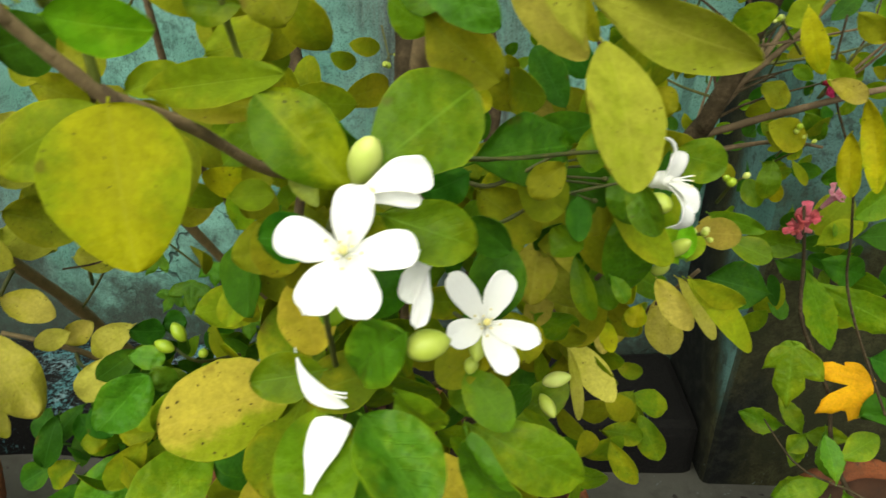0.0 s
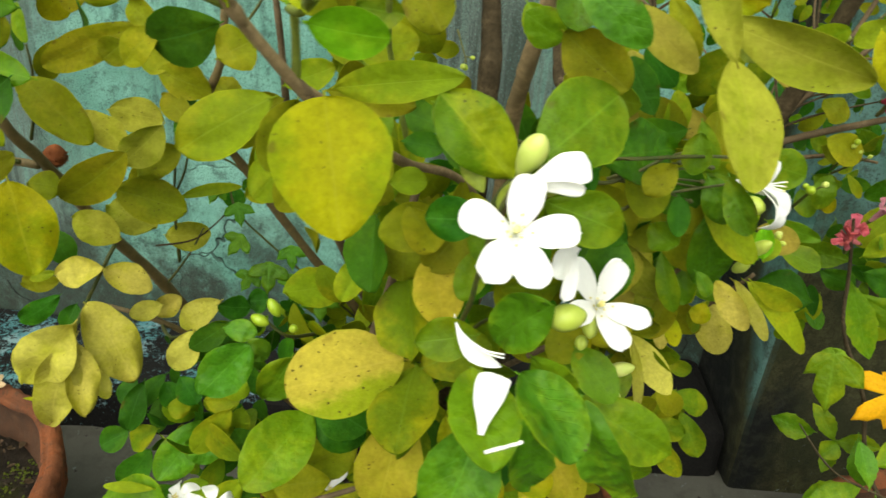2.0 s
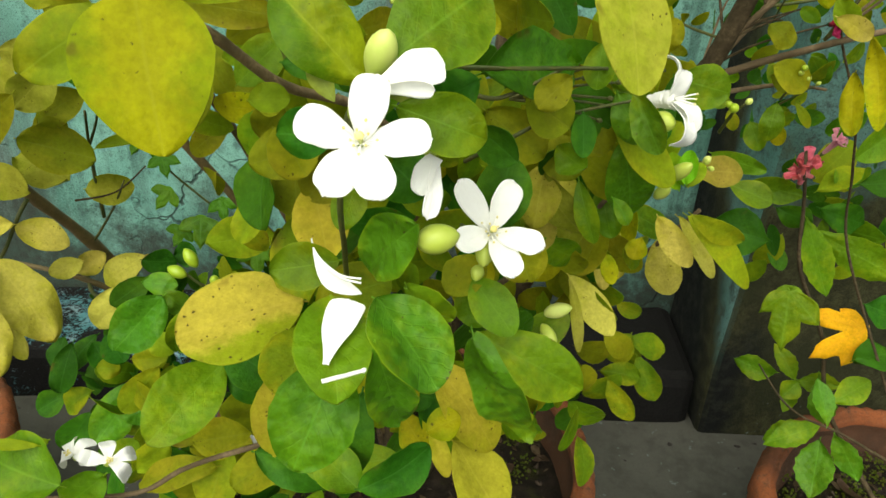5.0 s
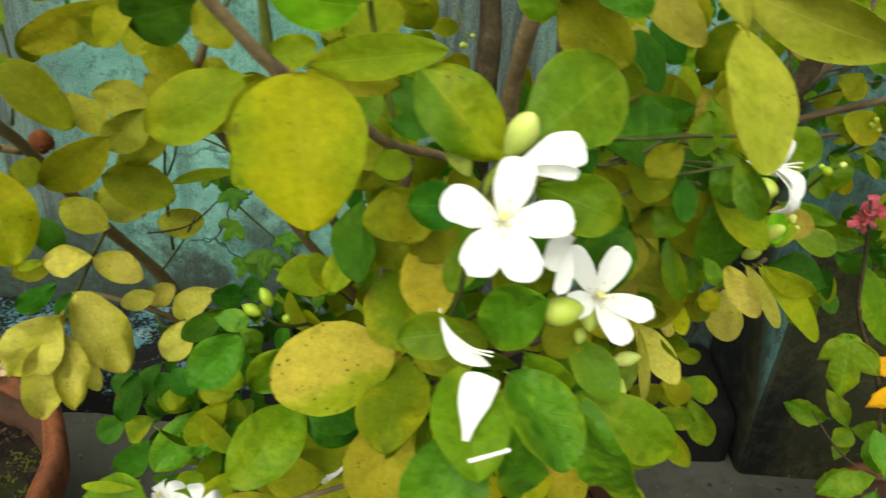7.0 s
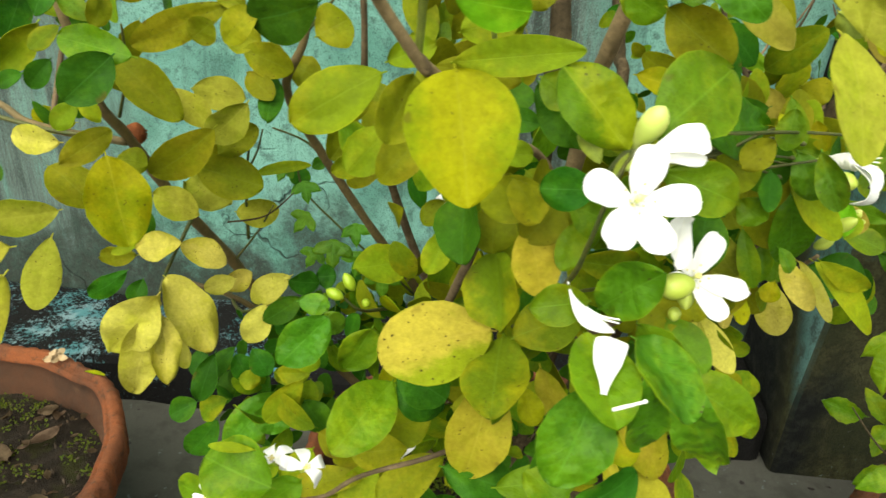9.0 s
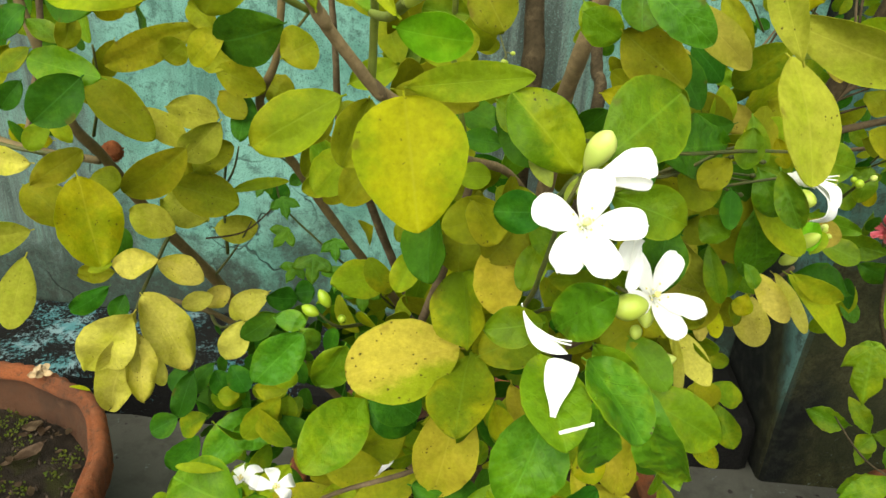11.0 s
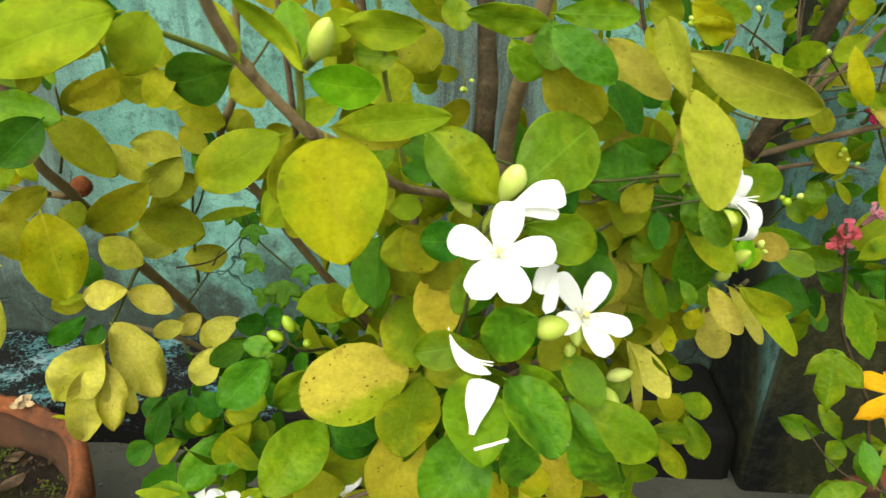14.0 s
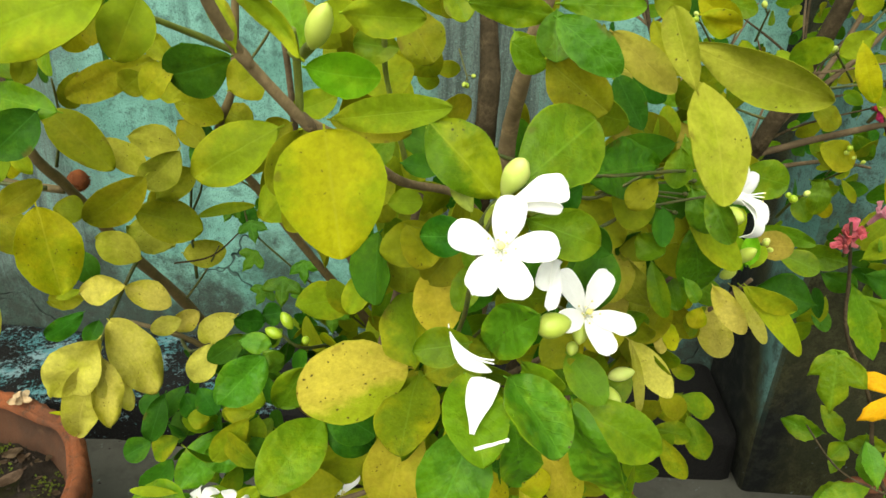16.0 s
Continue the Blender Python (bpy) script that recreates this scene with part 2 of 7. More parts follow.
CLAY = terracotta("weathered_terracotta", (0.285, 0.090, 0.031))
# darker terracotta for the pots' inner walls
DARK_CLAY = terracotta("darker_terracotta", (0.105, 0.050, 0.026), (0.060, 0.036, 0.022), (0.13, 0.070, 0.038))


def soil_material():
    n = Nodes("damp_soil", 0.95)
    mid, fine = n.noise(60, 6, 0.7), n.noise(500, 6, 0.75)
    colour = n.mix(n.span(mid, 0.35, 0.7), (0.015, 0.011, 0.007), (0.034, 0.025, 0.016))
    colour = n.mix(n.span(n.noise(25, 3), 0.56, 0.68, 0.0, 0.7), colour, (0.032, 0.034, 0.007))
    colour = n.mix(n.span(fine, 0.62, 0.72), colour, (0.072, 0.054, 0.036))
    n.bump(n.math("ADD", mid, fine), 0.8, 0.006)
    n.put(n.shader.inputs["Specular IOR Level"], 0.15)
    return n.done(colour)


SOIL = soil_material()


def concrete_material():
    n = Nodes("worn_concrete", 0.9)
    big, mid, fine = n.noise(3, 5), n.noise(22, 6, 0.65), n.noise(260, 6, 0.7)
    colour = n.mix(n.span(big, 0.3, 0.7), (0.047, 0.047, 0.037), (0.074, 0.074, 0.059))
    colour = n.mix(n.span(mid, 0.44, 0.66, 0.0, 0.8), colour, (0.042, 0.043, 0.032))
    colour = n.mix(n.span(n.noise(60, 3), 0.66, 0.72, 0.0, 0.8), colour, (0.120, 0.150, 0.140))
    colour = n.mix(n.span(n.noise(48, 2), 0.70, 0.73), colour, (0.017, 0.014, 0.012))
    colour = n.mix(n.span(fine, 0.35, 0.75, 0.0, 0.4), colour, (0.052, 0.050, 0.042))
    n.bump(n.math("ADD", mid, n.math("MULTIPLY", fine, 0.6)), 0.5, 0.004)
    return n.done(colour)


CONCRETE = concrete_material()


def painted_plaster(name, damp, blotch, paint, lost=0.5):
    """Turquoise limewash on plaster: rain streaks, worn patches, pits, cracks and a ragged tide of mould up to the height damp."""
    n = Nodes(name, 0.9)
    z = n.node("ShaderNodeSeparateXYZ", Vector=n.coord).outputs[2]
    streak, cloud, mid, fine = n.noise(16, 6, 0.65, (1, 1, 0.10)), n.noise(7, 5, 0.6), n.noise(42, 8, 0.75), n.noise(420, 6, 0.75)
    pale = tuple(min(1.0, c * 1.35 + 0.05) for c in paint)
    grey = tuple(0.38 * c + 0.018 for c in paint)
    colour = n.mix(n.span(cloud, 0.38, 0.62), paint, pale)
    colour = n.mix(n.span(streak, lost - 0.02, lost + 0.10, 0.0, 0.65), colour, grey)
    colour = n.mix(n.span(mid, 0.50, 0.62, 0.0, 0.7), colour, grey)
    colour = n.mix(n.span(n.noise(34, 6, 0.7, (1, 1, 0.12)), 0.55, 0.68, 0.0, 0.6), colour, pale)
    across = n.math("ADD", n.node("ShaderNodeSeparateXYZ", Vector=n.coord).outputs[0], n.math("MULTIPLY", n.math("SUBTRACT", n.noise(5, 4), 0.5), 0.25))
    run = n.math("MAXIMUM", n.span(n.math("ABSOLUTE", n.math("SUBTRACT", across, 0.06)), 0.17, 0.08), n.span(across, -0.50, -0.66))
    drips = n.noise(26, 6, 0.7, (1, 1, 0.06))
    colour = n.mix(n.math("MULTIPLY", run, n.span(drips, 0.36, 0.52, 0.45, 0.95)), colour, n.mix(n.span(drips, 0.45, 0.62), (0.120, 0.150, 0.130), (0.046, 0.054, 0.045)))
    pits = n.span(fine, 0.50, 0.66, 0.0, 0.75)
    colour = n.mix(pits, colour, tuple(0.45 * c for c in grey))
    colour = n.mix(n.span(fine, 0.46, 0.34, 0.0, 0.4), colour, pale)
    tide = n.math("ADD", z, n.math("MULTIPLY", n.math("SUBTRACT", n.noise(8, 8, 0.7), 0.5), 0.7))
    wet = n.span(tide, damp + 0.10, damp - 0.10)
    rot = n.mix(n.span(n.noise(60, 6, 0.7), 0.38, 0.62), blotch, tuple(0.10 * c + 0.80 * m for c, m in zip(paint, blotch)))
    rot = n.mix(n.span(fine, 0.48, 0.66, 0.0, 0.6), rot, tuple(0.4 * m for m in blotch))
    colour = n.mix(n.math("MULTIPLY", wet, n.span(mid, 0.30, 0.50, 0.7, 1.0)), colour, rot)
    warp = n.node("ShaderNodeVectorMath")
    warp.operation = "MULTIPLY_ADD"
    n.put(warp.inputs[0], n.node("ShaderNodeTexNoise", Scale=22.0, Vector=n.coord).outputs[1])
    n.put(warp.inputs[1], (0.06, 0.06, 0.06))
    n.put(warp.inputs[2], n.coord)
    crack = n.node("ShaderNodeTexVoronoi", Scale=7.0, Vector=warp.outputs[0])
    crack.feature = "DISTANCE_TO_EDGE"
    gap = n.math("MULTIPLY", n.span(crack.outputs["Distance"], 0.016, 0.004), n.math("MULTIPLY", n.span(n.noise(5, 3), 0.50, 0.62), n.span(tide, damp + 0.26, damp + 0.10)))
    colour = n.mix(n.math("MULTIPLY", gap, 0.75), colour, (0.02, 0.02, 0.016))
    height = n.math("SUBTRACT", n.math("ADD", mid, n.math("MULTIPLY", fine, 0.8)), n.math("MULTIPLY", gap, 2.0))
    n.bump(height, 0.8, 0.005)
    return n.done(colour)


WALL = painted_plaster("weathered_turquoise_wall", 0.21, (0.040, 0.050, 0.038), (0.106, 0.266, 0.205), 0.535)


def mossy_pillar():
    """Turquoise paint left along the pillar's outer corner and higher up; brown-green moss on its foot, near-black
    towards the inner corner and low on the front's left edge.
    """
    n = Nodes("mossy_turquoise_pillar", 0.93)
    place = n.node("ShaderNodeSeparateXYZ", Vector=n.coord)
    deep, z = place.outputs[1], place.outputs[2]
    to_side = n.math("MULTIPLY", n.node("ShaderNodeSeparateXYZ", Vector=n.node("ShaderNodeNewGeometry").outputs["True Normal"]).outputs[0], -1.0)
    cloud, mid, fine = n.noise(9, 5, 0.6), n.noise(46, 8, 0.72), n.noise(380, 6, 0.75)
    ragged = n.math("MULTIPLY", n.math("SUBTRACT", n.noise(14, 6, 0.65), 0.5), 0.22)
    paint = n.mix(n.span(cloud, 0.35, 0.65), (0.080, 0.190, 0.155), (0.120, 0.235, 0.205))
    paint = n.mix(n.span(mid, 0.48, 0.62, 0.0, 0.8), paint, (0.052, 0.075, 0.060))
    paint = n.mix(n.span(fine, 0.50, 0.66, 0.0, 0.7), paint, (0.025, 0.034, 0.028))
    moss = n.mix(n.span(mid, 0.40, 0.60), (0.029, 0.029, 0.012), (0.056, 0.056, 0.022))
    moss = n.mix(n.span(cloud, 0.48, 0.66, 0.0, 0.8), moss, (0.026, 0.030, 0.012))
    moss = n.mix(n.span(fine, 0.46, 0.64, 0.0, 0.7), moss, (0.014, 0.013, 0.008))
    moss = n.mix(n.math("MULTIPLY", n.span(n.noise(110, 5, 0.7), 0.64, 0.70), n.span(z, 0.13, 0.03)), moss, (0.150, 0.180, 0.160))
    # near-black tone for the side face's inner part and the front's lower left
    blotch = n.mix(n.span(mid, 0.45, 0.62), (0.006, 0.007, 0.006), (0.016, 0.018, 0.013))
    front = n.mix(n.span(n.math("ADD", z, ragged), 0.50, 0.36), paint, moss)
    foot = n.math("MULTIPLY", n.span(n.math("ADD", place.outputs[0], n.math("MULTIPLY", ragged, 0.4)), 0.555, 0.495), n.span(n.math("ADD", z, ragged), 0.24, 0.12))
    front = n.mix(foot, front, blotch)
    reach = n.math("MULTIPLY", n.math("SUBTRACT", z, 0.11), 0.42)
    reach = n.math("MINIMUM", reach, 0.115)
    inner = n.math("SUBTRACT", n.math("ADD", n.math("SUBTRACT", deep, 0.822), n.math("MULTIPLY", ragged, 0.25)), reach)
    beside = n.mix(n.span(inner, -0.035, 0.020), paint, n.mix(n.span(inner, 0.0, 0.09), moss, blotch))
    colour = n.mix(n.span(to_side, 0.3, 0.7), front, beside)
    n.bump(n.math("ADD", mid, n.math("MULTIPLY", fine, 0.8)), 0.8, 0.005)
    n.put(n.shader.inputs["Specular IOR Level"], 0.15)
    return n.done(colour)


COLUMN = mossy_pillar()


def flaking_paint():
    """Black mould with flakes of old blue-white paint."""
    n = Nodes("flaking_blue_paint", 0.92)
    z = n.node("ShaderNodeSeparateXYZ", Vector=n.node("ShaderNodeNewGeometry").outputs["Normal"]).outputs[2]
    big, mid, fine = n.noise(11, 3), n.noise(150, 8, 0.80), n.noise(300, 6, 0.7)
    left = n.node("ShaderNodeSeparateXYZ", Vector=n.coord).outputs[0]
    bare = n.span(n.math("ADD", left, n.math("MULTIPLY", n.noise(4, 3), 0.5)), -0.10, 0.30, 0.0, 0.20)
    spread = n.math("SUBTRACT", n.math("ADD", n.math("MULTIPLY", big, 0.7), mid), n.math("MULTIPLY_ADD", z, -0.13, bare))
    flakes = n.span(spread, 0.985, 1.06)
    blue = n.mix(n.span(n.noise(26, 3), 0.45, 0.6), (0.070, 0.190, 0.200), (0.170, 0.265, 0.275))
    colour = n.mix(n.span(fine, 0.3, 0.7), (0.004, 0.004, 0.004), (0.011, 0.0105, 0.009))
    colour = n.mix(n.math("MULTIPLY", n.span(n.noise(190, 4, 0.7), 0.64, 0.70, 0.0, 0.5), n.span(left, 0.20, -0.10, 0.2, 1.0)), colour, (0.040, 0.050, 0.046))
    colour = n.mix(flakes, colour, blue)
    n.bump(n.math("ADD", flakes, fine), 0.6, 0.003)
    n.put(n.shader.inputs["Specular IOR Level"], 0.12)
    return n.done(colour)


FLAKES = flaking_paint()


# ---- building blocks ----
origins = {}


def thing(name, place, label, category, group=""):
    ob = tagged(new(name), label, category, group)
    ob.location = place
    origins[ob] = Vector(place)
    return ob


def link(name, verts, faces, material, parent=None, label="", uvs=None, smooth=True):
    """One mesh object from points in world metres, under its parent."""
    start = origins[parent] if parent else Vector((0, 0, 0))
    mesh = bpy.data.meshes.new(name)
    mesh.from_pydata([tuple(Vector(v) - start) for v in verts], [], faces)
    if uvs:
        layer = mesh.uv_layers.new(name="UVMap")
        for loop in mesh.loops:
            layer.data[loop.index].uv = uvs[loop.vertex_index]
    mesh.materials.append(material)
    if smooth:
        mesh.polygons.foreach_set("use_smooth", [True] * len(mesh.polygons))
    mesh.update()
    ob = new(name, mesh)
    if parent:
        ob.parent = parent
        origins[ob] = start
    if label:
        tagged(ob, label)
    return ob


def blade_mesh(base, tip, width, face, curl=0.05, fold=0.12, wide=0.5, wave=0.15, teeth=0.0, seed=0, stalk=0.05, taper=0.12, sharp=0.5, thick=0.0004, rows=18, cols=6, bow=0.0):
    """Points, faces and leaf coordinates of a thin solid blade with a stalk, seen on its face from the way face."""
    base, tip = Vector(base), Vector(tip)
    axis = tip - base
    long = axis.length
    axis.normalize()
    face = Vector(face)
    face = (face - axis * face.dot(axis)).normalized()
    across = axis.cross(face)
    power = math.log(0.5) / math.log(wide)
    verts, uvs, faces = [], [], []
    for layer in (0, 1):
        for i in range(rows + 1):
            s = 0.5 - 0.5 * math.cos(math.pi * i / rows)
            half = max(math.sin(math.pi * s ** power), 0.0) ** sharp * width / 2
            half *= min(1.0, s / 0.6) ** taper
            if teeth:
                half *= 1 - teeth * (i % 2) * 2
            half = max(half, long * 0.012 if i < rows else 0.0003)
            for j in range(cols + 1):
                v = 2 * j / cols - 1
                ripple = noise.noise(Vector((s * 3.1 + seed * 1.7, v * 1.6, seed * 0.37))) * wave * width * 0.35
                edge = noise.noise(Vector((s * 9, math.copysign(2, v), seed))) * 0.05 * abs(v)
                lift = fold * (abs(v) - 0.35) * half - curl * long * ((2 * s - 0.7) ** 2 - 0.45) + ripple * (0.3 + abs(v))
                p = base + axis * (s * long) + across * (v * half * (1 + edge) + bow * long * (1 - (2 * s - 1) ** 2)) + face * (lift - layer * thick)
                verts.append(p)
                uvs.append((s, 0.5 + v / 2 * min(1.0, half / (width / 2) + 0.15)))
    size = (rows + 1) * (cols + 1)
    step = cols + 1
    for i in range(rows):
        for j in range(cols):
            a = i * step + j
            faces.append((a, a + 1, a + step + 1, a + step))
            faces.append((size + a, size + a + step, size + a + step + 1, size + a + 1))
    ring = [i * step for i in range(rows + 1)] + [rows * step + j for j in range(1, step)] + [i * step + cols for i in range(rows - 1, -1, -1)] + list(range(cols - 1, 0, -1))
    k, turn = len(verts), len(ring)
    for layer in (0, size):
        verts += [verts[layer + a].copy() for a in ring]
        uvs += [uvs[layer + a] for a in ring]
    for i in range(turn):
        j = (i + 1) % turn
        faces.append((k + i, k + j, k + turn + j, k + turn + i))
    if stalk:
        k = len(verts)
        r = max(0.0004, width * 0.011)
        root = base - axis * long * stalk - face * long * 0.05 - face * curl * long * 0.04
        neck = base + axis * long * 0.03 - face * r
        for end in (root, neck):
            for q in range(4):
                verts.append(end + (across * math.cos(q * math.pi / 2) + face * math.sin(q * math.pi / 2)) * r)
                uvs.append((0.0, 0.5))
        for q in range(4):
            faces.append((k + q, k + (q + 1) % 4, k + 4 + (q + 1) % 4, k + 4 + q))
    return verts, faces, uvs


leaf_count = [0]


def leaf(parent, base, tip, width, face, material, name="leaf", **shape):
    leaf_count[0] += 1
    own = random.Random(leaf_count[0])
    for key, low, high in (("curl", 0.0, 0.16), ("fold", 0.02, 0.34), ("wave", 0.2, 0.6), ("wide", 0.46, 0.56)):
        shape.setdefault(key, own.uniform(low, high))
    verts, faces, uvs = blade_mesh(base, tip, width, face, seed=leaf_count[0], **shape)
    return link(name, verts, faces, material, parent, uvs=uvs)


def tube_mesh(points, start, end, sides=8, rough=0.12, seed=0):
    """A smooth tapering tube through the points, a little knotty."""
    points = [Vector(p) for p in points]
    path = []
    for i in range(len(points) - 1):
        p0, p1, p2, p3 = points[max(i - 1, 0)], points[i], points[i + 1], points[min(i + 2, len(points) - 1)]
        for k in range(6):
            t = k / 6
            path.append(0.5 * (2 * p1 + (p2 - p0) * t + (2 * p0 - 5 * p1 + 4 * p2 - p3) * t * t + (3 * p1 - p0 - 3 * p2 + p3) * t ** 3))
    path.append(points[-1])
    verts, faces = [], []
    for i, p in enumerate(path):
        way = (path[min(i + 1, len(path) - 1)] - path[max(i - 1, 0)]).normalized()
        u = way.orthogonal().normalized()
        u = Vector((1, 0.3, 0.1)) - way * way.dot(Vector((1, 0.3, 0.1)))
        u.normalize()
        w = way.cross(u)
        r = start + (end - start) * i / (len(path) - 1)
        for q in range(sides):
            a = 2 * math.pi * q / sides
            bump = 1 + rough * noise.noise(Vector((q * 0.9, i * 0.55, seed * 3.3))) * 2
            verts.append(p + (u * math.cos(a) + w * math.sin(a)) * r * bump)
    for i in range(len(path) - 1):
        for q in range(sides):
            a, b = i * sides + q, i * sides + (q + 1) % sides
            faces.append((a, b, b + sides, a + sides))
    faces.append(tuple(range(sides))[::-1])
    faces.append(tuple(range(len(verts) - sides, len(verts))))
    return verts, faces


def branch(parent, points, start, end, material, name="branch", sides=8):
    leaf_count[0] += 1
    verts, faces = tube_mesh(points, start, end, sides, seed=leaf_count[0])
    return link(name, verts, faces, material, parent)


def lathe(profile, centre, segments=72, wobble=0.0, seed=0, crimp=9.0, crimps=70):
    """A turned body from (radius, height) pairs; open at the ends, uneven by wobble metres."""
    verts, faces = [], []
    for k, (r, z) in enumerate(profile):
        for i in range(segments):
            a = 2 * math.pi * i / segments
            off = wobble * noise.noise(Vector((math.cos(a) * 4.5, math.sin(a) * 4.5, z * 14 + seed)))
            if r > crimp:
                off += 0.0032 * (abs(math.sin(a * crimps / 2)) - 0.6) * (0.7 + 0.6 * noise.noise(Vector((math.cos(a) * 9, math.sin(a) * 9, seed))))
            verts.append(Vector(centre) + Vector(((r + off) * math.cos(a), (r + off) * math.sin(a), z + off * 0.6)))
    for k in range(len(profile) - 1):
        for i in range(segments):
            a, b = k * segments + i, k * segments + (i + 1) % segments
            faces.append((a, b, b + segments, a + segments))
    return verts, faces


def egg_mesh(base, tip, width, rings=10, sides=12, sharp=1.0, ribs=0.0):
    """An egg-shaped body from its stem end to its tip."""
    base, tip = Vector(base), Vector(tip)
    axis = tip - base
    u = axis.orthogonal().normalized()
    w = axis.normalized().cross(u)
    verts, faces = [], []
    for i in range(rings + 1):
        s = min(max(i / rings, 0.01), 0.992)
        r = width / 2 * (math.sin(math.pi * s ** sharp)) ** 0.6
        for q in range(sides):
            a = 2 * math.pi * q / sides
            rr = r * (1 + ribs * math.cos(5 * a))
            verts.append(base + axis * s + (u * math.cos(a) + w * math.sin(a)) * rr)
    for i in range(rings):
        for q in range(sides):
            a, b = i * sides + q, i * sides + (q + 1) % sides
            faces.append((a, b, b + sides, a + sides))
    faces.append(tuple(range(sides))[::-1])
    faces.append(tuple(range(len(verts) - sides, len(verts))))
    return verts, faces


def egg(name, parent, base, tip, width, material, label="", sharp=1.0, ribs=0.0):
    verts, faces = egg_mesh(base, tip, width, sharp=sharp, ribs=ribs)
    return link(name, verts, faces, material, parent, label)


def merged(pieces):
    verts, faces, uvs = [], [], []
    for piece in pieces:
        k = len(verts)
        verts += piece[0]
        faces += [tuple(k + i for i in f) for f in piece[1]]
        uvs += piece[2] if len(piece) > 2 else [(0.5, 0.5)] * len(piece[0])
    return verts, faces, uvs


def block(name, low, high, material, kind="structure", label="", category="", bevel=0.006, cuts=0, rough=0.0):
    """A box with worn edges."""
    bm = bmesh.new()
    bmesh.ops.create_cube(bm, size=1.0)
    size = [b - a for a, b in zip(low, high)]
    for v in bm.verts:
        v.co = Vector([a + (c + 0.5) * s for a, c, s in zip(low, v.co, size)])
    if bevel:
        bmesh.ops.bevel(bm, geom=bm.edges[:], offset=bevel, segments=2, affect="EDGES", profile=0.5)
    if cuts:
        bmesh.ops.subdivide_edges(bm, edges=[e for e in bm.edges if e.calc_length() > 0.3], cuts=cuts, use_grid_fill=True)
        for v in bm.verts:
            v.co += Vector((noise.noise(v.co * 7), noise.noise(v.co * 7 + Vector((9, 0, 0))), noise.noise(v.co * 7 + Vector((0, 9, 0))))) * rough
    mesh = bpy.data.meshes.new(name)
    bm.to_mesh(mesh)
    bm.free()
    mesh.materials.append(material)
    return tagged(new(name, mesh), label, category, "", kind)


# ---- the yard: ground, wall, plinth, pillar ----
bm = bmesh.new()
for x0, x1, y0, y1, nx, ny in ((-1.6, 1.6, -0.6, 0.84, 64, 30),):
    grid = [[bm.verts.new((x0 + (x1 - x0) * i / nx, y0 + (y1 - y0) * j / ny, 0.0)) for i in range(nx + 1)] for j in range(ny + 1)]
    for j in range(ny):
        for i in range(nx):
            bm.faces.new((grid[j][i], grid[j][i + 1], grid[j + 1][i + 1], grid[j + 1][i]))
    for row in grid:
        for v in row:
            inner = 0 < grid.index(row) < ny and v.co.x > x0 and v.co.x < x1
            v.co.z = noise.noise(v.co * 6) * 0.0025 * inner
    corners = [bm.verts.new((x, y, 0.0)) for x, y in ((-400, -400), (400, -400), (400, 400), (-400, 400))]
    sides = [grid[0], [r[-1] for r in grid], grid[-1][::-1], [r[0] for r in grid][::-1]]
    for side, a, b in zip(sides, corners, corners[1:] + corners[:1]):
        bm.faces.new([a, b] + side[::-1])
mesh = bpy.data.meshes.new("ground")
bm.to_mesh(mesh)
bm.free()
mesh.materials.append(CONCRETE)
tagged(new("ground", mesh), "worn grey concrete yard floor with dark stains", "ground", "", "structure")

block("wall_north", (-4.0, 1.045, -0.05), (4.0, 1.245, 2.1), WALL, label="weathered turquoise plaster wall with rain streaks and cracks", category="wall", cuts=24, rough=0.004)
block("plinth", (-4.0, 0.845, -0.05), (0.472, 1.043, 0.087), FLAKES, label="low plinth with flaking blue paint and black mould", category="plinth", bevel=0.018, cuts=40, rough=0.010)
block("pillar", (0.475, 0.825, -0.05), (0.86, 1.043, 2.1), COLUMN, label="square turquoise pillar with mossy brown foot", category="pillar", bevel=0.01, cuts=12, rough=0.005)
block("plinth", (0.863, 0.845, -0.05), (4.0, 1.043, 0.087), FLAKES, label="low plinth with flaking blue paint and black mould", category="plinth", bevel=0.018, cuts=40, rough=0.010)


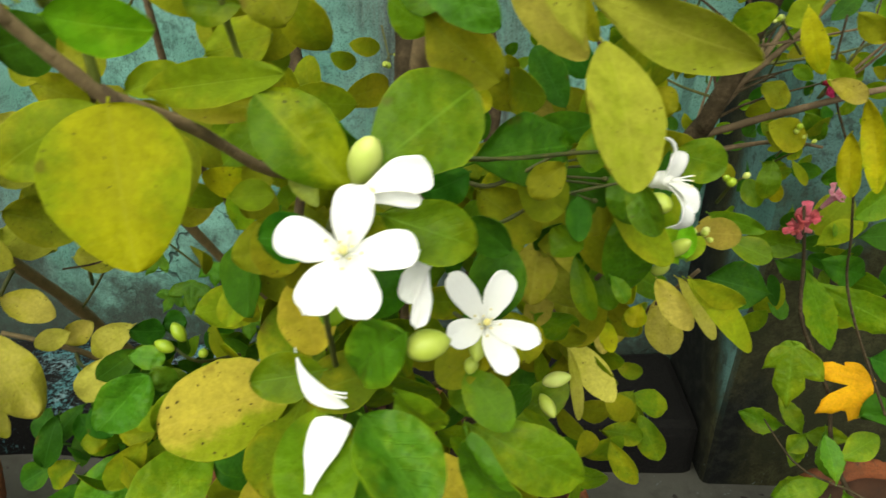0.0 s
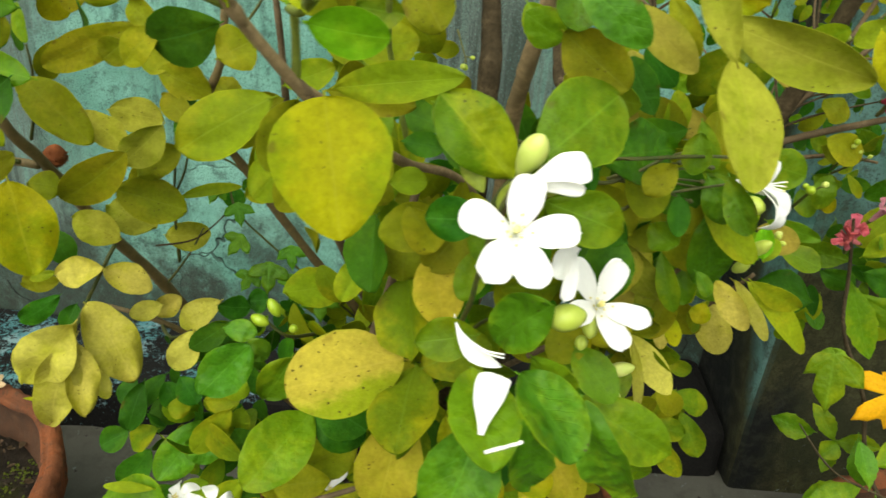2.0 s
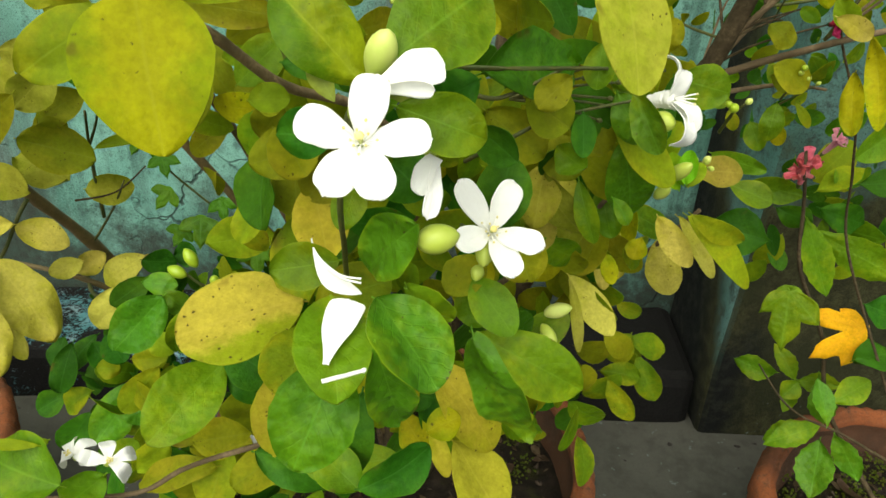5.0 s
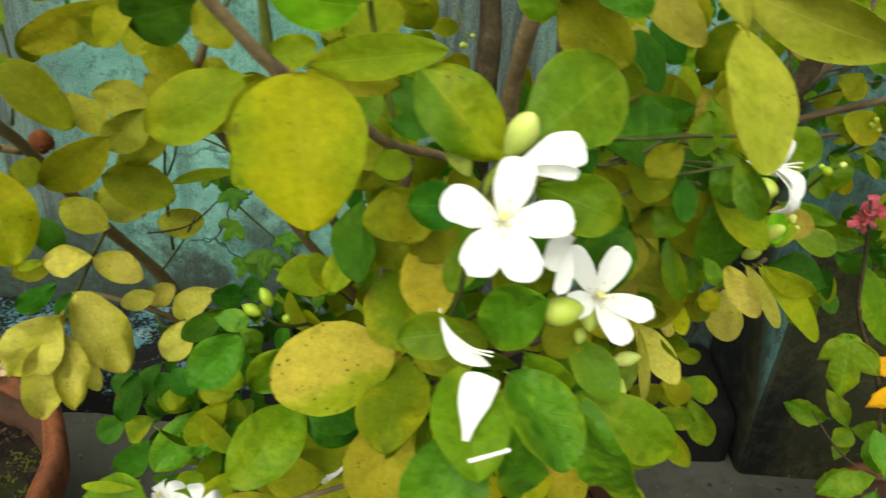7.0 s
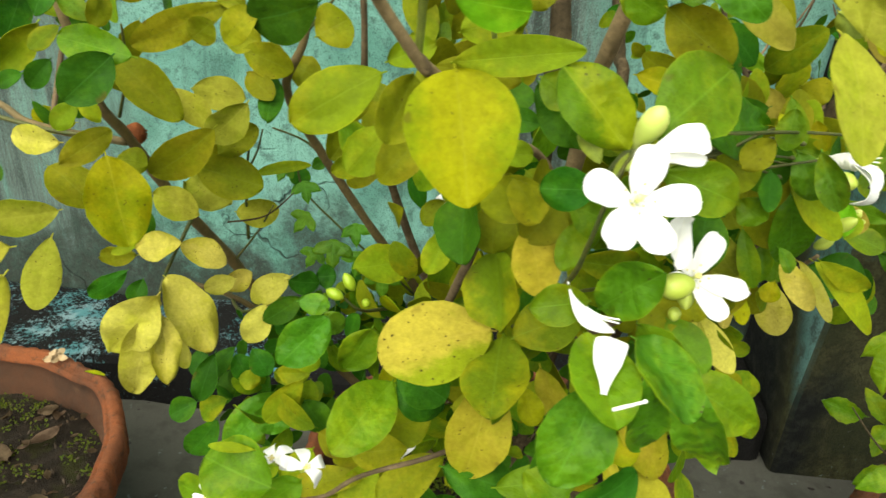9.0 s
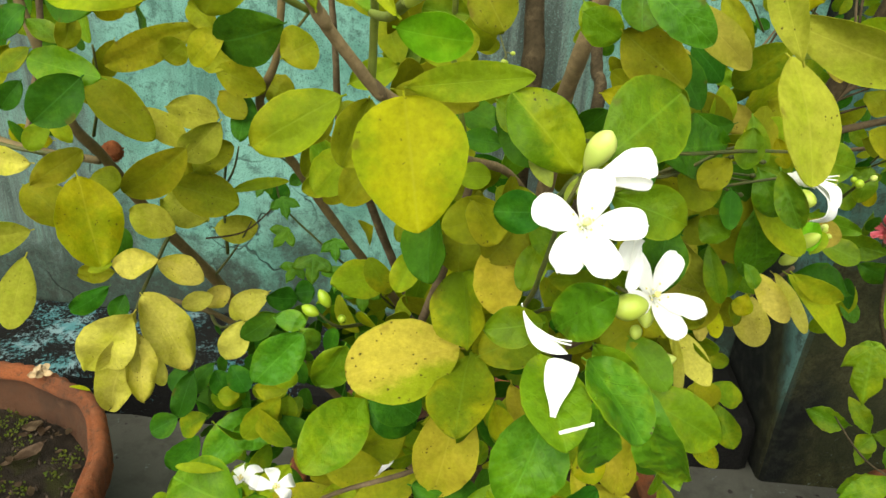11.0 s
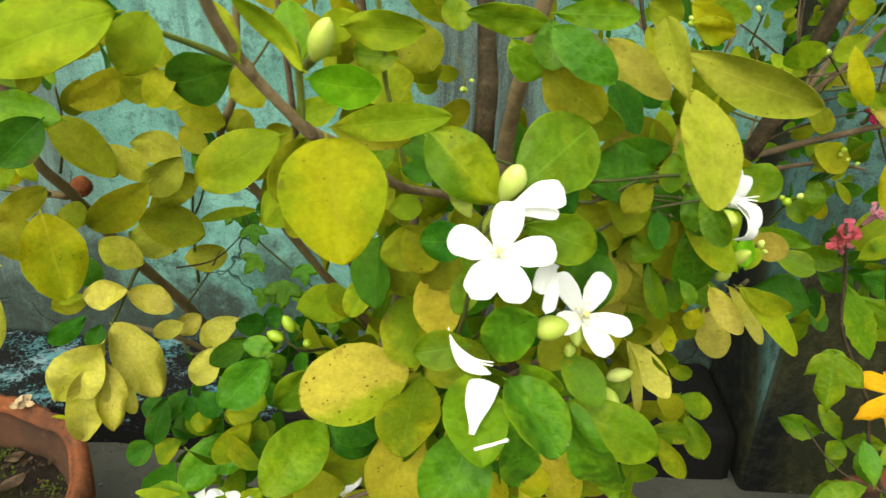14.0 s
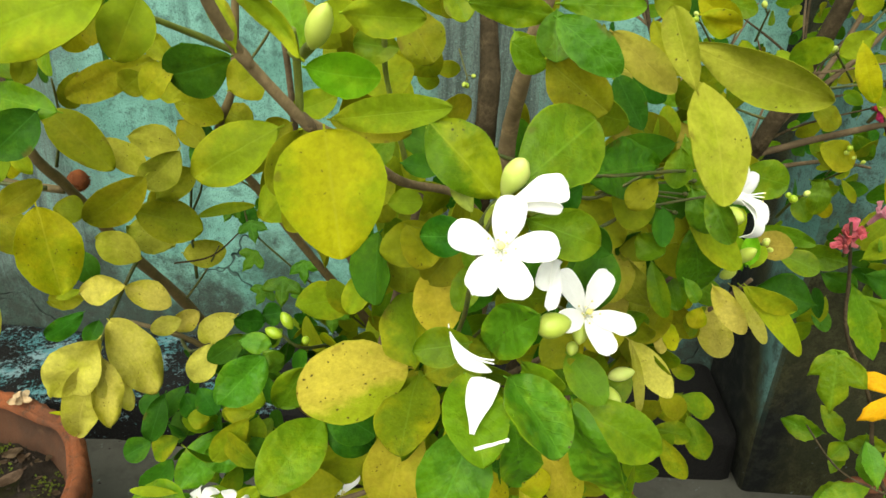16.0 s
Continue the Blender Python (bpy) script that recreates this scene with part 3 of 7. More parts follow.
# ---- flower pots ----
def flower_pot(centre, radius, height, label, seed):
    pot = thing("flower_pot", centre, label, "flower pot", "clay pots along the wall")
    t = 0.021
    profile = [(0.02, 0.002), (radius * 0.66, 0.002), (radius * 0.70, 0.02), (radius * 0.935, height - 0.055), (radius * 0.945, height - 0.05),
               (radius * 0.985, height - 0.045), (radius, height - 0.036), (radius, height - 0.010), (radius - 0.004, height - 0.002), (radius - 0.009, height), (radius - 0.013, height - 0.001), (radius - 0.016, height - 0.006),
               (radius - t + 0.002, height - 0.005), (radius - t - 0.001, height - 0.009), (radius - t - 0.001, height - 0.014)]
    verts, faces = lathe(profile, centre, 280, 0.005, seed, radius * 0.975)
    link("body", verts, faces, CLAY, pot)
    verts, faces = lathe([(radius - t - 0.001, height - 0.0135), (radius - t + 0.002, height - 0.018), (radius - t, height - 0.030), (radius - t - 0.008, height - 0.080), (radius * 0.60, 0.03)], centre, 140, 0.005, seed)
    link("inner_wall", verts, faces, DARK_CLAY, pot, "darker brown inner wall")
    rings, segments, level = 14, 48, height - 0.054
    inner = radius - t - 0.003
    verts, faces = [Vector(centre) + Vector((0, 0, level + 0.012))], []
    for k in range(1, rings + 1):
        for i in range(segments):
            a = 2 * math.pi * i / segments
            r = inner * k / rings
            p = Vector((r * math.cos(a), r * math.sin(a), 0))
            h = 0.010 * noise.noise(p * 28 + Vector((seed, 0, 0))) + 0.006 * noise.noise(p * 80 + Vector((seed, 0, 5)))
            verts.append(Vector(centre) + p + Vector((0, 0, level + h - 0.012 * (k / rings) ** 4)))
    for i in range(segments):
        faces.append((0, 1 + i, 1 + (i + 1) % segments))
    for k in range(rings - 1):
        for i in range(segments):
            a, b = 1 + k * segments + i, 1 + k * segments + (i + 1) % segments
            faces.append((a, a + segments, b + segments, b))
    link("soil", verts, faces, SOIL, pot, "damp dark potting soil with moss and crumbs")
    rnd = random.Random(seed)
    crumbs = []
    for _ in range(420):
        a, r = rnd.random() * 6.28, inner * math.sqrt(rnd.random()) * 0.96
        s = rnd.uniform(0.0008, 0.0030)
        p = Vector(centre) + Vector((r * math.cos(a), r * math.sin(a), level + 0.001))
        d = Vector((rnd.uniform(-1, 1), rnd.uniform(-1, 1), rnd.uniform(0, 0.6))).normalized()
        crumbs.append(egg_mesh(p - d * s * 1.6, p + d * s * 1.6, s * rnd.uniform(0.7, 1.6), 3, 5))
    verts, faces, _ = merged(crumbs)
    tagged(link("grit", verts, faces, STONE, pot, "small stones and clods"), kind="stuff")
    tufts = []
    for _ in range(110):
        a, r = rnd.gauss(1.6, 1.4), inner * rnd.uniform(0.25, 0.98)
        p = Vector(centre) + Vector((r * math.cos(a), r * math.sin(a), level + 0.001))
        reach = rnd.uniform(0.003, 0.009)
        for _ in range(18):
            q = p + Vector((rnd.gauss(0, reach), rnd.gauss(0, reach), rnd.uniform(0, 0.003)))
            d = Vector((rnd.uniform(-1, 1), rnd.uniform(-1, 1), rnd.uniform(0.2, 0.8))).normalized() * rnd.uniform(0.002, 0.0045)
            tufts.append(blade_mesh(q, q + d, 0.0026, (0.1, -0.4, 0.9), stalk=0, rows=3, cols=2))
    verts, faces, uvs = merged(tufts)
    tagged(link("moss", verts, faces, MOSSLEAF, pot, "tiny green moss and seedlings", uvs), kind="stuff")
    flakes = []
    for _ in range(150):
        a, r = rnd.random() * 6.28, inner * math.sqrt(rnd.random()) * 0.95
        p = Vector(centre) + Vector((r * math.cos(a), r * math.sin(a), level + rnd.uniform(0.001, 0.006)))
        d = Vector((rnd.uniform(-1, 1), rnd.uniform(-1, 1), rnd.uniform(-0.2, 0.3))).normalized() * rnd.uniform(0.004, 0.016)
        flakes.append(blade_mesh(p, p + d, d.length * rnd.uniform(0.2, 0.7), (rnd.uniform(-0.5, 0.5), -0.2, 1), stalk=0, rows=4, cols=2, wave=1.0, seed=rnd.randrange(99)))
    verts, faces, uvs = merged(flakes)
    tagged(link("litter", verts, faces, DRY, pot, "crumbled brown leaf litter", uvs), kind="stuff")
    for _ in range(32):
        a, r = rnd.random() * 6.28, inner * math.sqrt(rnd.random()) * 0.85
        p = Vector(centre) + Vector((r * math.cos(a), r * math.sin(a), level + 0.008))
        d = Vector((rnd.uniform(-1, 1), rnd.uniform(-1, 1), rnd.uniform(-0.1, 0.15))).normalized() * rnd.uniform(0.012, 0.042)
        dry = thing("fallen_leaf", p, "dry brown fallen leaf lying on potting soil", "leaf", "dry leaves in the pots")
        leaf(dry, p, p + d, d.length * 0.5, (rnd.uniform(-0.3, 0.3), -0.2, 1), DRY, "blade", wave=0.8, curl=-0.1, rows=8, cols=4)
    return pot


flower_pot((-0.585, 0.49, 0.0), 0.22, 0.20, "large weathered terracotta pot with mossy soil", 3)
flower_pot((0.03, 0.575, 0.0), 0.21, 0.20, "large terracotta pot holding the jasmine bush", 5)
flower_pot((0.585, 0.47, 0.0), 0.195, 0.20, "terracotta pot holding a pink-flowered shrub", 8)

dried = thing("dried_flower", (-0.521, 0.684, 0.200), "dried cream blossom lying on the pot rim", "flower")
rnd = random.Random(4)
for k in range(9):
    c = Vector((-0.521 + rnd.uniform(-0.005, 0.005), 0.684 + rnd.uniform(-0.004, 0.004), 0.201 + rnd.uniform(0, 0.005)))
    d = Vector((rnd.uniform(-1, 1), rnd.uniform(-0.8, 0.8), rnd.uniform(-0.1, 1.0))).normalized() * rnd.uniform(0.008, 0.013)
    leaf(dried, c, c + d, 0.009, (rnd.uniform(-0.5, 0.5), -0.7, 0.6), STRING, "petal", wave=1.2, curl=0.2, stalk=0, rows=7, cols=4)
scrap = thing("fallen_leaf", (-0.462, 0.662, 0.200), "thin yellow leaf scrap lying on the pot rim", "leaf")
leaf(scrap, (-0.474, 0.662, 0.203), (-0.448, 0.660, 0.204), 0.006, (0, -0.3, 1), Y, "blade", stalk=0, rows=6, cols=3)

# ---- the jasmine bush: wood ----
bush = thing("jasmine_bush", (0.03, 0.575, 0.14), "orange jasmine bush with yellowing leaves and white flowers", "bush")
branch(bush, [(0.02, 0.575, 0.14), (0.03, 0.55, 0.35), (0.037, 0.50, 0.631), (0.036, 0.50, 0.693), (0.026, 0.50, 0.80), (0.03, 0.52, 0.95)], 0.0105, 0.0043, DARKBARK, "trunk", 12)
branch(bush, [(0.035, 0.54, 0.40), (0.048, 0.43, 0.58), (0.0477, 0.3899, 0.6580), (0.0516, 0.3509, 0.7077), (0.0609, 0.3150, 0.7798), (0.0590, 0.3054, 0.8944)], 0.0062, 0.0031, TAN)
branch(bush, [(0.05, 0.575, 0.14), (0.15, 0.58, 0.42), (0.248, 0.56, 0.59), (0.260, 0.54, 0.63), (0.269, 0.52, 0.687), (0.275, 0.50, 0.739), (0.29, 0.48, 0.87)], 0.0093, 0.0050, DARKBARK, "trunk", 12)
branch(bush, [(0.242, 0.56, 0.600), (0.293, 0.55, 0.621), (0.3406, 0.5168, 0.6490), (0.3970, 0.5074, 0.6669)], 0.0034, 0.0019, BARK)
branch(bush, [(0.255, 0.555, 0.592), (0.320, 0.56, 0.604), (0.3406, 0.5262, 0.6105)], 0.0023, 0.0011, BARK)
branch(bush, [(0.255, 0.55, 0.61), (0.30, 0.57, 0.66), (0.33, 0.58, 0.72), (0.3312, 0.5450, 0.7985)], 0.0030, 0.0015, BARK)
branch(bush, [(0.25, 0.56, 0.59), (0.20, 0.58, 0.64), (0.17, 0.60, 0.70), (0.15, 0.60, 0.78)], 0.0030, 0.0015, DARKBARK)
branch(bush, [(0.262, 0.535, 0.64), (0.30, 0.52, 0.69), (0.33, 0.52, 0.73)], 0.0026, 0.0015, BARK)
branch(bush, [(0.01, 0.575, 0.15), (-0.10, 0.55, 0.30), (-0.186, 0.52, 0.414), (-0.206, 0.49, 0.475), (-0.221, 0.46, 0.524), (-0.232, 0.43, 0.571), (-0.2311, 0.3996, 0.6083), (-0.2360, 0.3801, 0.6346), (-0.2418, 0.3704, 0.6834), (-0.2526, 0.3606, 0.7604)], 0.0056, 0.0025, REDBARK)
branch(bush, [(0.015, 0.57, 0.22), (-0.02, 0.555, 0.34), (-0.052, 0.54, 0.426), (-0.091, 0.50, 0.508), (-0.122, 0.46, 0.584), (-0.135, 0.42, 0.639), (-0.1161, 0.3996, 0.6814), (-0.1063, 0.3899, 0.7604)], 0.0050, 0.0019, REDBARK)
branch(bush, [(-0.02, 0.55, 0.37), (-0.062, 0.52, 0.492), (-0.076, 0.47, 0.569), (-0.086, 0.43, 0.625), (-0.0819, 0.3899, 0.7019), (-0.0860, 0.3700, 0.7900)], 0.0043, 0.0012, BARK)
branch(bush, [(-0.40, 0.45, 0.635), (-0.35, 0.45, 0.608), (-0.303, 0.42, 0.603), (-0.2331, 0.3996, 0.6044)], 0.0023, 0.0026, REDBARK)
branch(bush, [(-0.272, 0.43, 0.70), (-0.277, 0.43, 0.671), (-0.2799, 0.3996, 0.6112)], 0.0023, 0.0015, BARK)
branch(bush, [(-0.3501, 0.3899, 0.6288), (-0.2857, 0.3899, 0.6131), (-0.2379, 0.3899, 0.6092)], 0.0015, 0.0015, TWIG)
branch(bush, [(-0.14, 0.53, 0.36), (-0.19, 0.46, 0.456), (-0.248, 0.46, 0.472)], 0.0030, 0.0015, REDBARK)
branch(bush, [(-0.215, 0.44, 0.534), (-0.218, 0.43, 0.525), (-0.228, 0.42, 0.502), (-0.2126, 0.3704, 0.5059)], 0.0016, 0.0011, TWIG, "twig")
branch(bush, [(-0.209, 0.48, 0.462), (-0.183, 0.44, 0.459), (-0.15, 0.44, 0.48)], 0.0016, 0.0011, TWIG, "twig")
branch(bush, [(-0.20, 0.47, 0.52), (-0.17, 0.47, 0.528), (-0.15, 0.48, 0.545)], 0.0008, 0.0005, DARKBARK, "twig")
branch(bush, [(-0.19, 0.485, 0.50), (-0.185, 0.475, 0.55), (-0.175, 0.46, 0.59)], 0.0014, 0.0008, TWIG, "twig")
branch(bush, [(0.045, 0.43, 0.58), (0.0204, 0.3509, 0.6336), (-0.0060, 0.2959, 0.6594), (-0.0222, 0.2577, 0.6871), (-0.0346, 0.2290, 0.7034)], 0.0023, 0.0021, TAN)
branch(bush, [(-0.0330, 0.2320, 0.7010), (-0.0346, 0.2290, 0.7034), (-0.0480, 0.2099, 0.7282), (-0.0518, 0.1908, 0.7492), (-0.0556, 0.1622, 0.7893)], 0.0021, 0.0019, TAN)
egg("node", bush, (-0.0310, 0.2350, 0.6975), (-0.0370, 0.2260, 0.7080), 0.0050, BARK)
egg("node", bush, (-0.0455, 0.2125, 0.7235), (-0.0505, 0.2070, 0.7330), 0.0047, TAN)
branch(bush, [(-0.0150, 0.2420, 0.7820), (-0.0105, 0.2620, 0.7330), (-0.0110, 0.2790, 0.7091), (-0.0031, 0.2959, 0.6652)], 0.0010, 0.0012, STALK, "twig")
branch(bush, [(-0.0318, 0.2099, 0.7368), (-0.0337, 0.2214, 0.7234), (-0.0356, 0.2290, 0.7043)], 0.0012, 0.0015, STALK, "twig")
branch(bush, [(-0.0680, 0.1813, 0.7435), (-0.0604, 0.2004, 0.7358), (-0.0518, 0.2118, 0.7292)], 0.0009, 0.0011, STALK, "twig")
branch(bush, [(0.0399, 0.3509, 0.6580), (0.0676, 0.2577, 0.6795), (0.1182, 0.2863, 0.6747), (0.1449, 0.2959, 0.6728)], 0.0010, 0.0006, TWIG, "twig")
branch(bush, [(0.0676, 0.2768, 0.6652), (0.0790, 0.2672, 0.6671), (0.1019, 0.2768, 0.6766)], 0.0010, 0.0006, TWIG, "twig")
branch(bush, [(0.0685, 0.3054, 0.6270), (0.0867, 0.2863, 0.6461), (0.1038, 0.2959, 0.6518), (0.1354, 0.2959, 0.6604)], 0.0010, 0.0006, TWIG, "twig")
branch(bush, [(0.01, 0.42, 0.48), (0.018, 0.300, 0.560), (0.0255, 0.2300, 0.6250), (0.0275, 0.2120, 0.6500), (0.0310, 0.2080, 0.6720), (0.0360, 0.2080, 0.6862)], 0.0012, 0.0007, TWIG, "twig")
branch(bush, [(0.0009, 0.3899, 0.4484), (0.0300, 0.3000, 0.5700), (0.0400, 0.2400, 0.6180), (0.0500, 0.2030, 0.6400)], 0.0010, 0.0007, TWIG, "twig")
branch(bush, [(-0.1129, 0.2386, 0.4837), (-0.0814, 0.2577, 0.4675), (-0.0604, 0.2768, 0.4675), (-0.0098, 0.3150, 0.4608), (0.0, 0.45, 0.38)], 0.0009, 0.0019, BARK, "twig")
branch(bush, [(0.01, 0.55, 0.34), (-0.03, 0.42, 0.46), (-0.0098, 0.3360, 0.5840), (0.0017, 0.3150, 0.6461)], 0.0037, 0.0019, BARK)
branch(bush, [(0.10, 0.57, 0.30), (0.20, 0.55, 0.42), (0.23, 0.52, 0.47), (0.25, 0.48, 0.53)], 0.0030, 0.0015, BARK)
branch(bush, [(0.05, 0.55, 0.36), (0.10, 0.44, 0.48), (0.1374, 0.3704, 0.5654), (0.1480, 0.3400, 0.6080)], 0.0032, 0.0009, BARK)

branch(bush, [(0.02, 0.58, 0.14), (-0.01, 0.585, 0.40), (-0.0506, 0.6083, 0.6034), (-0.0571, 0.6204, 0.6291), (-0.0646, 0.6314, 0.6526), (-0.0754, 0.6455, 0.6825), (-0.0825, 0.6616, 0.7167)], 0.0075, 0.0056, DARKBARK, "trunk", 12)
branch(bush, [(0.045, 0.58, 0.14), (0.085, 0.585, 0.38), (0.1058, 0.6054, 0.6042), (0.1034, 0.6214, 0.6386), (0.1002, 0.6354, 0.6686), (0.0950, 0.6514, 0.7029)], 0.0062, 0.0046, DARKBARK, "trunk", 12)

shrub = thing("flowering_shrub", (0.585, 0.47, 0.14), "green shrub with lobed leaves and pink flowers", "shrub")

# ---- leaves, each with its base, tip, width and facing ----

# bare flower stalks beside the opened flowers
for end in ((0.124, 0.298, 0.660), (0.126, 0.296, 0.667), (0.121, 0.298, 0.651), (0.112, 0.296, 0.668), (0.118, 0.302, 0.672), (0.132, 0.306, 0.654)):
    stalk_end = Vector(end)
    stalk_mid = (stalk_end + Vector((0.085, 0.301, 0.657))) / 2 + Vector((0, -0.002, 0.002))
    branch(bush, [(0.085, 0.301, 0.657), stalk_mid, stalk_end], 0.0007, 0.0005, TWIG, "pedicel", 6)
    egg("calyx", bush, stalk_end, stalk_end + (stalk_end - stalk_mid).normalized() * 0.003, 0.0022, TWIG)
leaf(bush, (-0.0590, 0.1518, 0.7503), (-0.0913, 0.1419, 0.7395), 0.0189, (0.16, -0.92, 0.36), L, curl=.1)
leaf(bush, (-0.0575, 0.1651, 0.7487), (-0.0623, 0.1580, 0.7349), 0.0138, (0.41, -0.86, 0.30), L, curl=.1)
leaf(bush, (-0.1627, 0.4042, 0.6905), (-0.2261, 0.3993, 0.6623), 0.0211, (0.06, -1.00, 0.04), O)
leaf(bush, (-0.1515, 0.4000, 0.6904), (-0.1697, 0.4036, 0.7027), 0.0150, (-0.01, -0.97, 0.26), O)
leaf(bush, (-0.1199, 0.3273, 0.7020), (-0.1379, 0.3223, 0.6872), 0.0166, (-0.02, -0.94, 0.34), O)
leaf(bush, (-0.0915, 0.3252, 0.7067), (-0.1235, 0.3202, 0.6951), 0.0286, (0.22, -0.96, -0.19), D, fold=.2)
leaf(bush, (-0.0475, 0.2027, 0.7314), (-0.0573, 0.2076, 0.7484), 0.0078, (0.52, -0.69, 0.50), L, fold=.5)
leaf(bush, (-0.0208, 0.1721, 0.7349), (-0.0363, 0.1798, 0.7509), 0.0065, (-0.29, -0.94, 0.17), L, curl=-.25, fold=.4)
leaf(bush, (-0.0359, 0.2357, 0.7266), (-0.0437, 0.2443, 0.7460), 0.0138, (-0.12, -0.92, 0.36), G)
leaf(bush, (-0.0213, 0.2621, 0.7404), (-0.0333, 0.2563, 0.7316), 0.0127, (0.37, -0.92, 0.10), L)
leaf(bush, (-0.0131, 0.1918, 0.7442), (0.0099, 0.1901, 0.7437), 0.0113, (-0.08, -1.00, -0.01), L)
leaf(bush, (-0.0037, 0.2760, 0.7372), (0.0088, 0.2679, 0.7194), 0.0196, (0.05, -0.89, 0.45), S)
leaf(bush, (-0.0224, 0.1843, 0.7302), (-0.0019, 0.1847, 0.7275), 0.0130, (0.02, -1.00, 0.02), F, curl=.15)
leaf(bush, (-0.0051, 0.2681, 0.7236), (-0.0223, 0.2647, 0.7256), 0.0154, (0.20, -0.98, 0.09), G)
leaf(bush, (-0.0236, 0.2300, 0.7043), (0.0167, 0.2152, 0.7138), 0.0133, (-0.38, -0.90, 0.20), L, curl=.06, fold=.3, sharp=.53)
leaf(bush, (-0.0319, 0.2619, 0.6957), (0.0006, 0.2565, 0.6941), 0.0135, (-0.14, -0.95, 0.28), O)
leaf(bush, (-0.0519, 0.2592, 0.6923), (-0.0864, 0.2510, 0.6723), 0.0248, (-0.03, -0.90, 0.43), L, curl=.06, sharp=.53)
leaf(bush, (-0.0217, 0.2037, 0.7078), (-0.0140, 0.1867, 0.6708), 0.0356, (0.12, -0.83, 0.54), Y, curl=.06, fold=.16, wide=.38, wave=.12, sharp=.6, taper=.05)
leaf(bush, (-0.0380, 0.2422, 0.6962), (-0.0452, 0.2283, 0.6748), 0.0194, (0.59, -0.75, 0.29), O)
leaf(bush, (-0.0590, 0.2813, 0.6810), (-0.0746, 0.2755, 0.6680), 0.0154, (0.36, -0.93, -0.01), O)
leaf(bush, (-0.1533, 0.3985, 0.6678), (-0.1252, 0.3991, 0.6568), 0.0205, (0.09, -0.98, 0.18), O)
leaf(bush, (-0.1519, 0.3969, 0.6538), (-0.1339, 0.3871, 0.6432), 0.0151, (-0.11, -0.81, 0.58), O)
leaf(bush, (-0.2234, 0.3841, 0.6602), (-0.1834, 0.3665, 0.6350), 0.0252, (0.07, -0.77, 0.64), O)
leaf(bush, (-0.2017, 0.3941, 0.6404), (-0.1711, 0.3879, 0.6249), 0.0202, (0.30, -0.52, 0.80), YG)
leaf(bush, (-0.1933, 0.4142, 0.6379), (-0.1597, 0.4125, 0.6346), 0.0225, (-0.01, -0.91, 0.40), YG)
leaf(bush, (-0.1501, 0.3898, 0.6382), (-0.1724, 0.3825, 0.6150), 0.0228, (0.41, -0.91, -0.11), YG)
leaf(bush, (-0.1644, 0.3711, 0.6266), (-0.2004, 0.3607, 0.5965), 0.0256, (0.35, -0.93, -0.10), O)
leaf(bush, (-0.2336, 0.3869, 0.5976), (-0.2145, 0.3861, 0.5965), 0.0186, (0.00, -0.79, 0.61), O)
leaf(bush, (-0.1977, 0.4178, 0.5845), (-0.1543, 0.4223, 0.5721), 0.0310, (0.19, -0.93, 0.31), O)
leaf(bush, (-0.1978, 0.4358, 0.5806), (-0.1809, 0.4462, 0.5869), 0.0241, (0.46, -0.86, 0.20), O)
leaf(bush, (-0.1956, 0.4775, 0.5256), (-0.1637, 0.4823, 0.5259), 0.0243, (0.14, -0.96, 0.23), YG)
leaf(bush, (-0.2314, 0.4227, 0.5594), (-0.2005, 0.4173, 0.5513), 0.0238, (0.01, -0.80, 0.59), YG)
leaf(bush, (-0.2102, 0.3359, 0.6191), (-0.1984, 0.3233, 0.5718), 0.0353, (0.61, -0.71, 0.34), Y)
leaf(bush, (-0.2343, 0.3309, 0.6139), (-0.2089, 0.3406, 0.6313), 0.0162, (0.27, -0.95, 0.13), O)
leaf(bush, (-0.1906, 0.3391, 0.6721), (-0.2327, 0.3443, 0.6785), 0.0208, (-0.07, -0.95, 0.30), G)
leaf(bush, (-0.1981, 0.3342, 0.6729), (-0.2208, 0.3228, 0.6512), 0.0251, (0.34, -0.93, 0.13), D)
leaf(bush, (-0.2062, 0.3496, 0.7019), (-0.2085, 0.3416, 0.6845), 0.0129, (0.72, -0.66, 0.21), O)
leaf(bush, (-0.1755, 0.4651, 0.5627), (-0.1357, 0.4758, 0.5724), 0.0094, (0.07, -0.80, 0.60), L)
leaf(bush, (-0.1611, 0.5346, 0.5468), (-0.1560, 0.5248, 0.5318), 0.0193, (0.52, -0.63, 0.58), D)
leaf(bush, (-0.1338, 0.4740, 0.5685), (-0.1250, 0.4786, 0.5745), 0.0103, (0.19, -0.90, 0.40), D)
leaf(bush, (-0.0724, 0.3495, 0.6267), (-0.0895, 0.3418, 0.6170), 0.0139, (0.36, -0.93, 0.10), L)
leaf(bush, (-0.0055, 0.2395, 0.6701), (0.0076, 0.2410, 0.6711), 0.0110, (0.05, -0.81, 0.59), L)
leaf(bush, (0.0150, 0.2561, 0.6511), (-0.0096, 0.2478, 0.6446), 0.0198, (0.12, -0.82, 0.57), O)
leaf(bush, (0.0222, 0.2596, 0.6460), (0.0099, 0.2492, 0.6317), 0.0204, (0.17, -0.86, 0.48), O)
leaf(bush, (0.0283, 0.2125, 0.6702), (0.0085, 0.2142, 0.6681), 0.0155, (-0.11, -0.96, 0.27), D, curl=.06, sharp=.53)
leaf(bush, (0.0347, 0.2122, 0.6845), (0.0115, 0.2138, 0.7091), 0.0218, (0.27, -0.91, 0.31), TW, curl=.06, wide=.55, sharp=.53)
